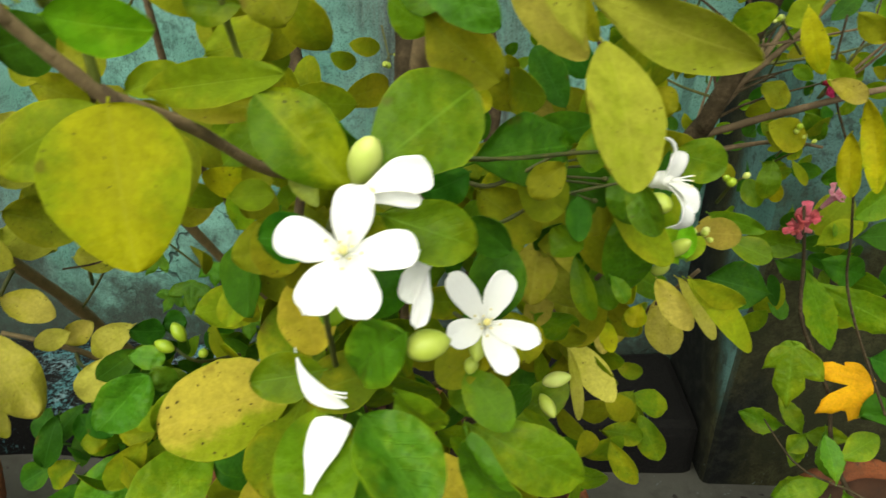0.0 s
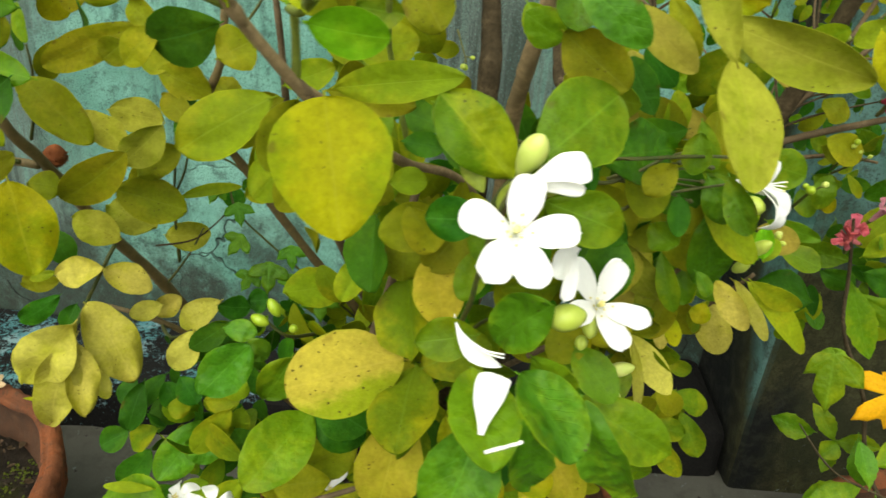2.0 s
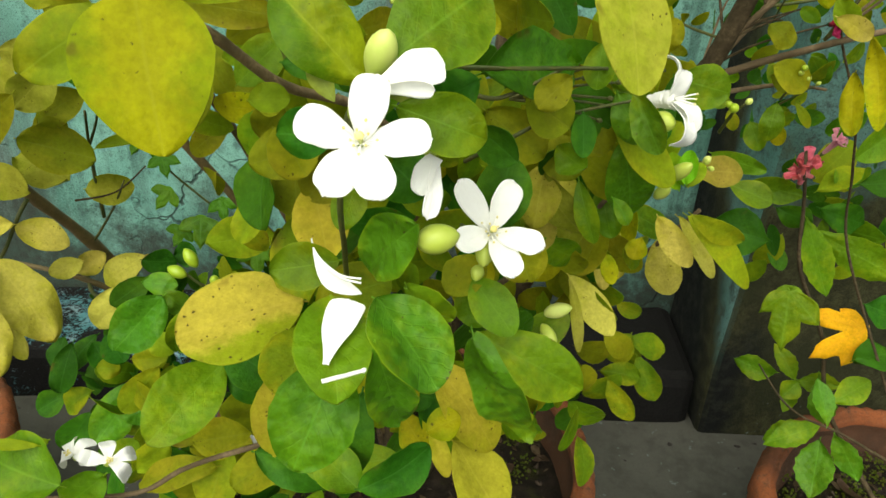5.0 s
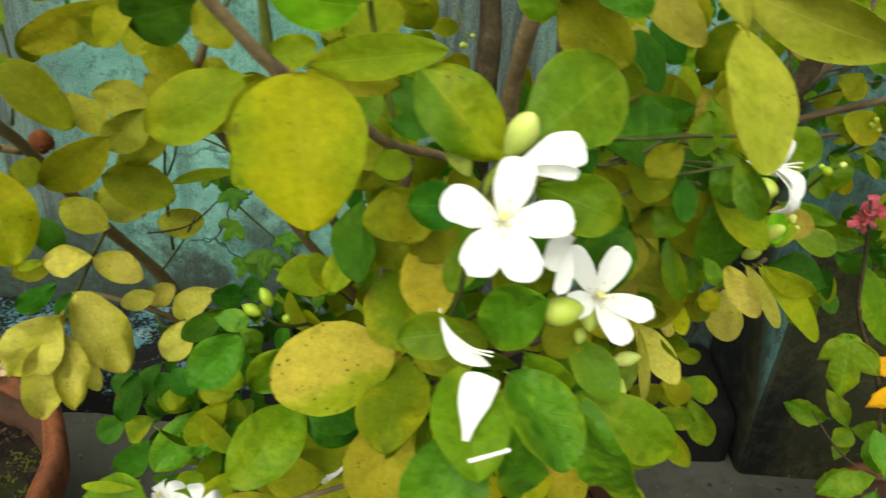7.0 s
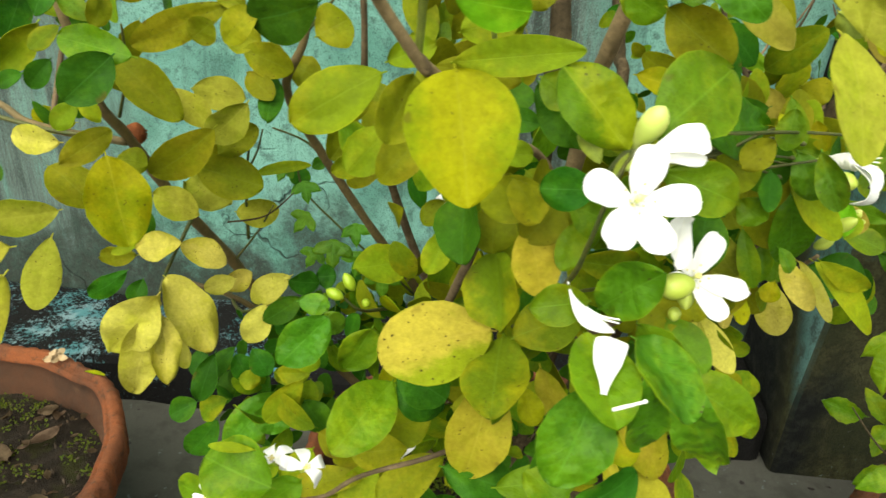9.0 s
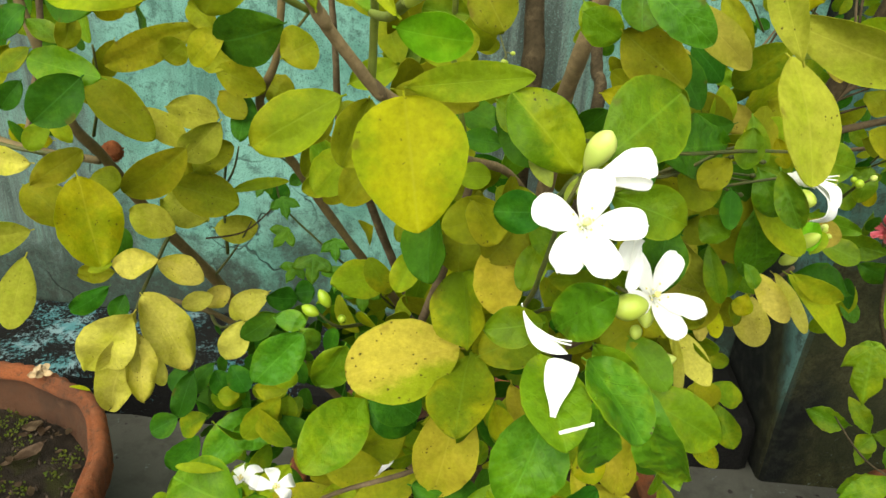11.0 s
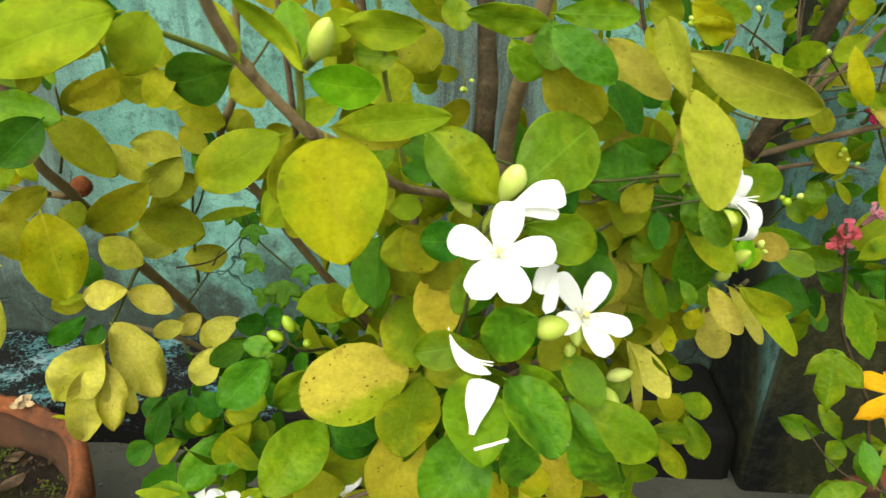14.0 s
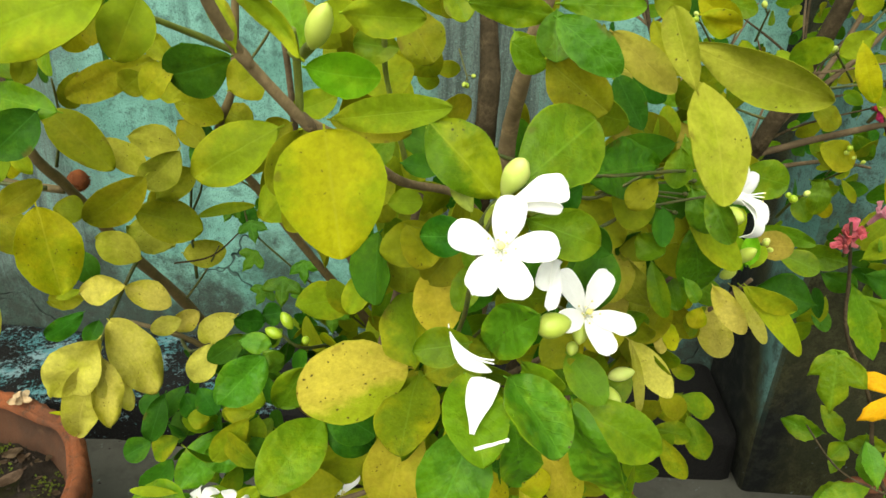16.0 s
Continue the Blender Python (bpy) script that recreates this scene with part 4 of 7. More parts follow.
leaf(bush, (0.0415, 0.2080, 0.6914), (0.0685, 0.2302, 0.7100), 0.0292, (0.23, -0.77, 0.59), G, curl=.06, wide=.55, sharp=.53)
leaf(bush, (0.0708, 0.2595, 0.6778), (0.1120, 0.2950, 0.6755), 0.0275, (0.59, -0.55, 0.59), DG, curl=.06, wave=.6, sharp=.53)
leaf(bush, (0.0446, 0.2015, 0.6820), (0.0698, 0.2014, 0.6738), 0.0173, (0.12, -0.92, 0.38), G, curl=.06, sharp=.53)
leaf(bush, (0.0508, 0.2334, 0.7414), (0.0730, 0.2251, 0.7260), 0.0150, (-0.15, -0.94, 0.29), DG, wave=.2)
leaf(bush, (0.0525, 0.2498, 0.7423), (0.0532, 0.2404, 0.7259), 0.0152, (0.01, -0.87, 0.50), DG)
leaf(bush, (0.0534, 0.2507, 0.7445), (0.0846, 0.2523, 0.7447), 0.0112, (0.05, -0.98, 0.18), G)
leaf(bush, (0.0213, 0.2497, 0.7435), (0.0516, 0.2495, 0.7404), 0.0125, (-0.04, -0.93, -0.36), G)
leaf(bush, (0.0132, 0.2903, 0.7455), (0.0207, 0.2857, 0.7331), 0.0138, (0.25, -0.85, 0.46), G)
leaf(bush, (0.0412, 0.3025, 0.7276), (0.0521, 0.3001, 0.7121), 0.0133, (-0.11, -0.99, 0.08), G)
leaf(bush, (0.0531, 0.2734, 0.7210), (0.0777, 0.2623, 0.7042), 0.0220, (-0.36, -0.93, 0.08), O)
leaf(bush, (0.0834, 0.3040, 0.7294), (0.1125, 0.2946, 0.7072), 0.0162, (-0.11, -0.96, 0.26), B)
leaf(bush, (0.0911, 0.2025, 0.7255), (0.0813, 0.2107, 0.7487), 0.0104, (-0.48, -0.87, 0.08), YG, wide=.6)
leaf(bush, (0.1064, 0.2459, 0.7205), (0.1166, 0.2221, 0.6835), 0.0278, (0.37, -0.73, 0.57), YG, curl=.06, wide=.5, sharp=.5, wave=.12, fold=.08)
leaf(bush, (0.1017, 0.2566, 0.7319), (0.1457, 0.2300, 0.7182), 0.0192, (-0.54, -0.83, -0.13), YG, curl=.06, wide=.58, sharp=.53)
leaf(bush, (0.1336, 0.2788, 0.7183), (0.1424, 0.2780, 0.7101), 0.0092, (0.08, -0.98, 0.17), Y)
leaf(bush, (0.1126, 0.4163, 0.6957), (0.1213, 0.4069, 0.6730), 0.0170, (-0.17, -0.93, 0.32), B)
leaf(bush, (0.1104, 0.4148, 0.6626), (0.1311, 0.4084, 0.6545), 0.0202, (-0.10, -0.88, 0.46), B)
leaf(bush, (0.1275, 0.3391, 0.7433), (0.1473, 0.3329, 0.7290), 0.0148, (-0.32, -0.95, -0.03), Y)
leaf(bush, (0.0954, 0.2897, 0.7462), (0.1091, 0.2863, 0.7406), 0.0137, (-0.22, -0.97, 0.06), O)
leaf(bush, (0.1653, 0.3368, 0.6598), (0.1905, 0.3371, 0.6540), 0.0210, (0.05, -0.99, 0.14), G)
leaf(bush, (0.2501, 0.4941, 0.5608), (0.2801, 0.4944, 0.5525), 0.0265, (0.05, -0.99, 0.15), B)
leaf(bush, (0.1310, 0.3060, 0.6490), (0.1605, 0.3027, 0.6212), 0.0190, (-0.20, -0.65, 0.70), L, wave=.3)
leaf(bush, (0.1289, 0.3010, 0.6617), (0.1411, 0.2942, 0.6421), 0.0159, (-0.25, -0.95, 0.18), M)
leaf(bush, (0.1400, 0.3185, 0.6350), (0.1528, 0.3234, 0.5932), 0.0250, (-0.10, -0.75, 0.62), DG, wide=.46, sharp=.62, wave=.2, curl=.08)
leaf(bush, (0.1426, 0.3630, 0.6015), (0.1504, 0.3474, 0.5709), 0.0205, (-0.44, -0.84, 0.32), G)
leaf(bush, (0.2206, 0.4208, 0.5529), (0.2579, 0.4168, 0.5349), 0.0164, (-0.15, -0.99, -0.08), L)
leaf(bush, (0.2226, 0.4306, 0.5479), (0.2710, 0.4122, 0.5052), 0.0183, (0.09, -0.87, 0.48), L)
leaf(bush, (0.2346, 0.5104, 0.4878), (0.2511, 0.5014, 0.4420), 0.0289, (-0.46, -0.89, 0.46), YL)
leaf(bush, (0.2093, 0.4483, 0.5379), (0.2319, 0.4295, 0.5091), 0.0182, (-0.53, -0.84, 0.58), YL)
leaf(bush, (0.2318, 0.4692, 0.5291), (0.2616, 0.4519, 0.4898), 0.0147, (0.14, -0.87, 0.93), YL)
leaf(bush, (0.1518, 0.4335, 0.4972), (0.1847, 0.4150, 0.4618), 0.0226, (-0.01, -0.89, 0.90), YL)
leaf(bush, (0.1463, 0.4059, 0.5096), (0.1590, 0.3933, 0.4586), 0.0088, (0.02, -0.97, 0.70), YL)
leaf(bush, (0.1857, 0.4478, 0.5227), (0.1855, 0.4342, 0.4957), 0.0134, (-0.23, -0.87, 0.89), YL)
leaf(bush, (0.1731, 0.4468, 0.5080), (0.1782, 0.4352, 0.4857), 0.0127, (-0.03, -0.89, 0.90), YL)
leaf(bush, (0.2070, 0.4925, 0.4384), (0.2288, 0.4899, 0.4300), 0.0145, (-0.04, -0.98, 0.19), G2)
leaf(bush, (0.2516, 0.5717, 0.3492), (0.2898, 0.5694, 0.3351), 0.0263, (0.19, -0.76, 0.63), G2)
leaf(bush, (0.2527, 0.5454, 0.3473), (0.2710, 0.5223, 0.3124), 0.0253, (-0.26, -0.86, 0.43), G2)
leaf(bush, (0.2131, 0.5213, 0.3478), (0.2507, 0.5175, 0.3453), 0.0213, (-0.02, -0.70, 0.71), G2)
leaf(bush, (0.2111, 0.4883, 0.3644), (0.2302, 0.4668, 0.3372), 0.0221, (-0.58, -0.79, 0.22), G2)
leaf(bush, (0.2458, 0.5530, 0.3669), (0.2271, 0.5446, 0.3415), 0.0276, (-0.15, -0.90, 0.41), G2)
leaf(bush, (0.2503, 0.5730, 0.3454), (0.2583, 0.5638, 0.3176), 0.0230, (-0.51, -0.85, 0.14), G2)
leaf(bush, (0.0719, 0.2465, 0.6025), (0.0876, 0.2318, 0.5881), 0.0170, (-0.09, -0.74, 0.66), G)
leaf(bush, (0.0694, 0.2675, 0.5860), (0.0807, 0.2605, 0.5723), 0.0187, (-0.16, -0.92, 0.35), G)
leaf(bush, (0.0748, 0.2487, 0.5757), (0.1208, 0.2398, 0.5557), 0.0251, (0.08, -0.82, 0.56), G, fold=.25)
leaf(bush, (0.0707, 0.2159, 0.5973), (0.0971, 0.2175, 0.5467), 0.0223, (-0.40, -0.90, -0.19), M, curl=.06, wave=.7, sharp=.53)
leaf(bush, (0.0414, 0.1814, 0.6342), (0.0599, 0.1636, 0.6189), 0.0272, (0.42, -0.30, 0.86), M, curl=.06, wave=.2, sharp=.53)
leaf(bush, (0.0479, 0.2048, 0.6241), (0.0623, 0.1984, 0.6145), 0.0145, (-0.40, -0.91, 0.00), G)
leaf(bush, (0.0273, 0.1886, 0.6298), (0.0340, 0.1532, 0.6230), 0.0216, (-0.02, -0.19, 0.98), G, curl=.06, wave=.15, sharp=.53)
leaf(bush, (0.0350, 0.2132, 0.6246), (0.0495, 0.1977, 0.6486), 0.0202, (-0.78, -0.62, 0.07), M, curl=.06, wave=.5, sharp=.53)
leaf(bush, (0.0285, 0.1989, 0.6353), (0.0088, 0.1940, 0.6336), 0.0148, (0.18, -0.88, 0.44), G, curl=.06, sharp=.53)
leaf(bush, (0.0310, 0.1783, 0.6155), (0.0202, 0.1565, 0.5927), 0.0250, (0.10, -0.70, 0.70), DG, wide=.5, wave=.4)
leaf(bush, (0.0429, 0.1640, 0.6294), (0.0495, 0.1725, 0.5944), 0.0146, (0.22, -0.96, -0.19), M, curl=.06, wave=.6, sharp=.53)
leaf(bush, (0.0025, 0.2545, 0.5562), (-0.0053, 0.2340, 0.5127), 0.0307, (0.04, -0.91, 0.42), GD)
leaf(bush, (0.0062, 0.2740, 0.5675), (0.0017, 0.2253, 0.5611), 0.0317, (-0.19, -0.11, 0.98), G2, curl=.06, sharp=.53)
leaf(bush, (0.0009, 0.2748, 0.5717), (-0.0509, 0.2586, 0.5622), 0.0486, (-0.07, -0.34, 0.94), YS, curl=.03, fold=.06, wide=.5, wave=.12, sharp=.47)
leaf(bush, (-0.0489, 0.3061, 0.5111), (-0.0729, 0.2609, 0.4981), 0.0330, (0.35, -0.42, 0.84), G, curl=.06, sharp=.53)
leaf(bush, (-0.0644, 0.3295, 0.5289), (-0.0791, 0.3216, 0.5026), 0.0243, (0.26, -0.96, 0.14), G)
leaf(bush, (-0.1455, 0.4439, 0.4921), (-0.1752, 0.4366, 0.4715), 0.0218, (-0.10, -0.89, 0.45), YL)
leaf(bush, (-0.1575, 0.4204, 0.4799), (-0.1677, 0.4053, 0.4544), 0.0219, (0.33, -0.86, 0.38), YL)
leaf(bush, (-0.1443, 0.4362, 0.4927), (-0.1221, 0.4408, 0.4892), 0.0198, (0.22, -0.97, 0.12), D)
leaf(bush, (-0.1267, 0.4493, 0.4899), (-0.1119, 0.4523, 0.4916), 0.0193, (0.13, -0.90, 0.42), D)
leaf(bush, (-0.0950, 0.3512, 0.5198), (-0.1240, 0.3417, 0.4876), 0.0293, (0.03, -0.97, 0.25), V)
leaf(bush, (-0.1273, 0.4065, 0.4973), (-0.1521, 0.3971, 0.4795), 0.0178, (0.21, -0.95, 0.21), D)
leaf(bush, (-0.1250, 0.3921, 0.5032), (-0.1034, 0.3919, 0.5014), 0.0157, (0.04, -0.81, 0.58), V)
leaf(bush, (-0.1021, 0.3693, 0.5104), (-0.0900, 0.3699, 0.4973), 0.0150, (0.47, -0.78, 0.40), V)
leaf(bush, (-0.0523, 0.4465, 0.5117), (-0.0894, 0.4173, 0.5201), 0.0317, (0.53, -0.47, 0.70), L, curl=.06, sharp=.53)
leaf(bush, (-0.0228, 0.3123, 0.6036), (-0.0335, 0.3020, 0.5834), 0.0154, (-0.14, -0.85, 0.51), L)
leaf(bush, (-0.0168, 0.2996, 0.6317), (-0.0179, 0.2762, 0.6046), 0.0319, (-0.74, -0.49, 0.45), D, curl=.06, sharp=.53)
leaf(bush, (0.0106, 0.2564, 0.6351), (0.0182, 0.2409, 0.6115), 0.0212, (0.13, -0.81, 0.57), GD, curl=.06, sharp=.53)
leaf(bush, (0.0058, 0.2681, 0.5738), (-0.0022, 0.2863, 0.6065), 0.0341, (-0.74, -0.65, 0.18), G2, curl=.06, sharp=.53)
leaf(bush, (-0.2094, 0.3666, 0.5142), (-0.2374, 0.3476, 0.4786), 0.0356, (0.48, -0.87, 0.54), YL, wave=1.0, fold=.35)
leaf(bush, (-0.2199, 0.4010, 0.5076), (-0.1819, 0.3798, 0.4663), 0.0350, (0.41, -0.60, 1.14), YL, wave=1.0, fold=.35)
leaf(bush, (-0.2118, 0.3694, 0.5025), (-0.2294, 0.3481, 0.4450), 0.0266, (0.29, -0.92, 0.70), YL, wave=1.0, fold=.35)
leaf(bush, (-0.2116, 0.3700, 0.4967), (-0.2020, 0.3500, 0.4567), 0.0212, (0.60, -0.65, 0.92), YL, wave=1.0, fold=.35)
leaf(bush, (-0.2057, 0.3793, 0.4758), (-0.1991, 0.3695, 0.4546), 0.0118, (0.16, -0.88, 0.46), YL)
leaf(bush, (-0.2133, 0.4170, 0.5266), (-0.2461, 0.4145, 0.5197), 0.0219, (-0.04, -0.85, 0.53), YL)
leaf(bush, (-0.2198, 0.4284, 0.5201), (-0.1867, 0.4243, 0.5109), 0.0224, (0.15, -0.58, 0.80), YL)
leaf(bush, (-0.2503, 0.4237, 0.5172), (-0.2684, 0.4191, 0.5122), 0.0074, (0.08, -0.86, 0.50), L)
leaf(bush, (-0.3420, 0.5632, 0.4110), (-0.3798, 0.5500, 0.3833), 0.0222, (0.29, -0.96, 0.06), D)
leaf(bush, (-0.3220, 0.5561, 0.4087), (-0.3292, 0.5415, 0.3898), 0.0197, (0.42, -0.79, 0.45), D)
leaf(bush, (-0.1837, 0.4335, 0.4911), (-0.2060, 0.4281, 0.4832), 0.0154, (0.11, -0.94, 0.33), YL)
leaf(bush, (-0.1962, 0.4457, 0.4739), (-0.1788, 0.4516, 0.4877), 0.0177, (0.14, -0.96, 0.24), YL)
leaf(bush, (-0.2065, 0.4357, 0.4200), (-0.2176, 0.4201, 0.3836), 0.0209, (0.09, -0.92, 0.37), D)
leaf(bush, (-0.1985, 0.4306, 0.3788), (-0.2214, 0.4257, 0.3625), 0.0205, (-0.26, -0.77, 0.59), G2)
leaf(bush, (-0.2184, 0.4538, 0.3357), (-0.2435, 0.4412, 0.3002), 0.0269, (0.16, -0.96, 0.23), D)
leaf(bush, (-0.2350, 0.4541, 0.3532), (-0.2579, 0.4475, 0.3406), 0.0226, (-0.05, -0.84, 0.54), D)
leaf(bush, (-0.1604, 0.4347, 0.3884), (-0.1942, 0.4104, 0.3436), 0.0324, (0.02, -0.88, 0.47), V)
leaf(bush, (-0.1234, 0.3895, 0.4385), (-0.1494, 0.3796, 0.4054), 0.0216, (0.16, -0.97, 0.17), L)
leaf(bush, (-0.1449, 0.3964, 0.4379), (-0.1201, 0.3934, 0.4418), 0.0175, (-0.17, -0.92, 0.35), L)
leaf(bush, (-0.1787, 0.4115, 0.4173), (-0.1629, 0.4117, 0.4166), 0.0157, (0.03, -0.86, 0.51), L)
leaf(bush, (-0.2191, 0.4477, 0.4159), (-0.2255, 0.4344, 0.3972), 0.0167, (-0.04, -0.81, 0.59), D)
leaf(bush, (-0.1848, 0.4246, 0.4297), (-0.1736, 0.4182, 0.4106), 0.0186, (0.43, -0.75, 0.50), D)
leaf(bush, (-0.1643, 0.4059, 0.4501), (-0.1504, 0.3977, 0.4339), 0.0185, (0.28, -0.74, 0.61), D)
leaf(bush, (-0.1219, 0.4066, 0.4260), (-0.1251, 0.3970, 0.4068), 0.0172, (0.30, -0.87, 0.38), L)
leaf(bush, (-0.1281, 0.3953, 0.4601), (-0.1125, 0.3887, 0.4510), 0.0180, (-0.07, -0.86, 0.51), L)
leaf(bush, (-0.0461, 0.3046, 0.5104), (-0.0196, 0.2994, 0.4981), 0.0271, (0.14, -0.77, 0.63), D)
leaf(bush, (-0.0280, 0.3307, 0.4706), (-0.0610, 0.3221, 0.4531), 0.0299, (0.20, -0.97, 0.09), O)
leaf(bush, (-0.0386, 0.3082, 0.4610), (-0.0731, 0.3062, 0.4536), 0.0241, (-0.08, -0.80, 0.60), O)
leaf(bush, (-0.0031, 0.2935, 0.6294), (-0.0019, 0.2825, 0.6075), 0.0218, (0.07, -0.89, 0.45), O)
leaf(bush, (0.0386, 0.2436, 0.6515), (0.0526, 0.2364, 0.6406), 0.0204, (-0.23, -0.92, 0.31), D)
leaf(bush, (0.0784, 0.2932, 0.6306), (0.0899, 0.2828, 0.6122), 0.0243, (0.04, -0.86, 0.51), D)
leaf(bush, (0.1092, 0.3344, 0.6164), (0.1038, 0.3185, 0.5901), 0.0213, (-0.22, -0.81, 0.54), YG)
leaf(bush, (0.0917, 0.3013, 0.5957), (0.1019, 0.2939, 0.5738), 0.0232, (0.05, -0.94, 0.34), O)
leaf(bush, (0.1371, 0.3761, 0.5914), (0.1285, 0.3537, 0.5603), 0.0205, (-0.44, -0.67, 0.60), YG)
leaf(bush, (0.0762, 0.2536, 0.6076), (0.0615, 0.2456, 0.5972), 0.0174, (-0.21, -0.61, 0.76), O)
leaf(bush, (0.0903, 0.2901, 0.6610), (0.1088, 0.2859, 0.6511), 0.0206, (0.01, -0.91, 0.41), O)
leaf(bush, (0.1104, 0.3105, 0.6574), (0.1296, 0.3039, 0.6462), 0.0246, (-0.23, -0.96, 0.18), D)
leaf(bush, (0.1175, 0.2908, 0.6833), (0.1163, 0.2852, 0.6667), 0.0125, (-0.22, -0.92, 0.33), G)
leaf(bush, (0.1251, 0.3473, 0.5638), (0.1379, 0.3439, 0.5511), 0.0167, (-0.34, -0.93, -0.10), O)
leaf(bush, (0.0619, 0.3467, 0.6810), (0.0826, 0.3445, 0.6765), 0.0147, (0.01, -0.88, 0.48), Y)
leaf(bush, (-0.0114, 0.3192, 0.6764), (0.0111, 0.3144, 0.6717), 0.0165, (-0.04, -0.79, 0.62), D)
leaf(bush, (-0.0052, 0.2888, 0.6707), (0.0128, 0.2872, 0.6693), 0.0112, (-0.04, -0.87, 0.49), D)
leaf(bush, (0.0076, 0.2524, 0.6967), (0.0212, 0.2468, 0.6899), 0.0153, (-0.24, -0.93, 0.29), G)
leaf(bush, (-0.2434, 0.3355, 0.5838), (-0.2794, 0.3174, 0.5813), 0.0229, (0.44, -0.89, 0.07), YG)
leaf(bush, (-0.2400, 0.2875, 0.5855), (-0.2790, 0.2884, 0.5701), 0.0242, (-0.20, -0.86, 0.46), YG)
leaf(bush, (-0.2688, 0.3613, 0.5527), (-0.2773, 0.3428, 0.5105), 0.0224, (0.35, -0.88, 0.32), YG)
leaf(bush, (-0.2339, 0.2703, 0.5787), (-0.2647, 0.2573, 0.5298), 0.0298, (0.18, -0.97, 0.15), YG)
leaf(bush, (-0.2924, 0.4073, 0.5806), (-0.2609, 0.3983, 0.5608), 0.0296, (0.31, -0.58, 0.75), O)
leaf(bush, (-0.2361, 0.3373, 0.6237), (-0.2645, 0.3371, 0.6253), 0.0164, (0.02, -0.98, 0.19), YL)
leaf(bush, (-0.2317, 0.2804, 0.6392), (-0.2515, 0.2764, 0.6363), 0.0103, (0.18, -0.98, 0.10), D)
leaf(bush, (-0.2366, 0.2986, 0.6661), (-0.2517, 0.2985, 0.6670), 0.0125, (0.01, -0.98, 0.21), D)
leaf(bush, (-0.2431, 0.2787, 0.6328), (-0.2281, 0.2781, 0.6269), 0.0124, (0.26, -0.63, 0.74), D)
leaf(bush, (-0.2294, 0.3090, 0.6674), (-0.2413, 0.3055, 0.6617), 0.0092, (0.03, -0.88, 0.48), D)
leaf(bush, (-0.2422, 0.3681, 0.6363), (-0.2539, 0.3609, 0.6226), 0.0143, (0.15, -0.92, 0.36), L)
leaf(bush, (-0.2328, 0.3572, 0.6460), (-0.2217, 0.3531, 0.6316), 0.0108, (0.04, -0.95, 0.30), L)
leaf(bush, (-0.2494, 0.3592, 0.6811), (-0.2730, 0.3491, 0.6555), 0.0179, (0.57, -0.80, -0.21), L)
leaf(bush, (-0.2574, 0.3207, 0.6825), (-0.2734, 0.3129, 0.6695), 0.0156, (0.45, -0.89, -0.02), G)
leaf(bush, (-0.1387, 0.4107, 0.6505), (-0.1356, 0.3792, 0.6328), 0.0150, (0.35, -0.76, 0.54), D)
leaf(bush, (-0.0939, 0.4263, 0.6247), (-0.1028, 0.4086, 0.6006), 0.0261, (0.55, -0.76, 0.35), O)
leaf(bush, (-0.1155, 0.4268, 0.6400), (-0.1297, 0.4160, 0.6181), 0.0210, (0.21, -0.92, 0.32), O)
leaf(bush, (-0.1331, 0.4239, 0.6559), (-0.1146, 0.4189, 0.6488), 0.0205, (-0.03, -0.85, 0.53), O)
leaf(bush, (-0.1532, 0.4143, 0.6653), (-0.1334, 0.4089, 0.6571), 0.0199, (-0.06, -0.90, 0.43), O)
leaf(bush, (-0.0554, 0.3117, 0.6546), (-0.0730, 0.2995, 0.6348), 0.0218, (0.15, -0.90, 0.42), L)
leaf(bush, (-0.0307, 0.2735, 0.6695), (-0.0528, 0.2601, 0.6482), 0.0189, (0.03, -0.86, 0.51), O)
leaf(bush, (-0.0111, 0.3180, 0.6502), (-0.0236, 0.3156, 0.6440), 0.0159, (-0.03, -0.90, 0.42), O)
leaf(bush, (0.0099, 0.2570, 0.5795), (0.0386, 0.2614, 0.5925), 0.0246, (-0.19, -0.72, 0.67), G2)
leaf(bush, (-0.0939, 0.2255, 0.5065), (-0.1283, 0.2314, 0.5155), 0.0330, (0.06, -0.70, 0.71), G)
leaf(bush, (-0.1409, 0.2741, 0.4439), (-0.1670, 0.2750, 0.4471), 0.0219, (-0.00, -0.97, 0.24), G)
leaf(bush, (-0.1035, 0.2330, 0.5213), (-0.1224, 0.2278, 0.5264), 0.0048, (0.36, -0.61, 0.71), L)
leaf(bush, (0.0307, 0.3042, 0.5303), (0.0499, 0.2910, 0.5002), 0.0180, (-0.36, -0.92, 0.17), GD)
leaf(bush, (0.0468, 0.2907, 0.5411), (0.0607, 0.2853, 0.5259), 0.0200, (-0.07, -0.96, 0.28), O)
leaf(bush, (0.0408, 0.3175, 0.4875), (0.0609, 0.3161, 0.4836), 0.0195, (0.12, -0.56, 0.82), D)
leaf(bush, (-0.0161, 0.2403, 0.5151), (0.0197, 0.2397, 0.5039), 0.0235, (0.22, -0.65, 0.73), D)
leaf(bush, (0.0083, 0.2276, 0.5182), (0.0457, 0.2332, 0.5223), 0.0175, (0.03, -0.71, 0.70), G)
leaf(bush, (-0.0183, 0.3291, 0.4363), (-0.0575, 0.3161, 0.4092), 0.0283, (-0.30, -0.62, 0.73), O)
leaf(bush, (-0.0556, 0.3737, 0.4086), (-0.0754, 0.3560, 0.3801), 0.0237, (0.01, -0.85, 0.52), O)
leaf(bush, (-0.0150, 0.2888, 0.5112), (0.0085, 0.2872, 0.5124), 0.0206, (-0.08, -0.71, 0.70), O)
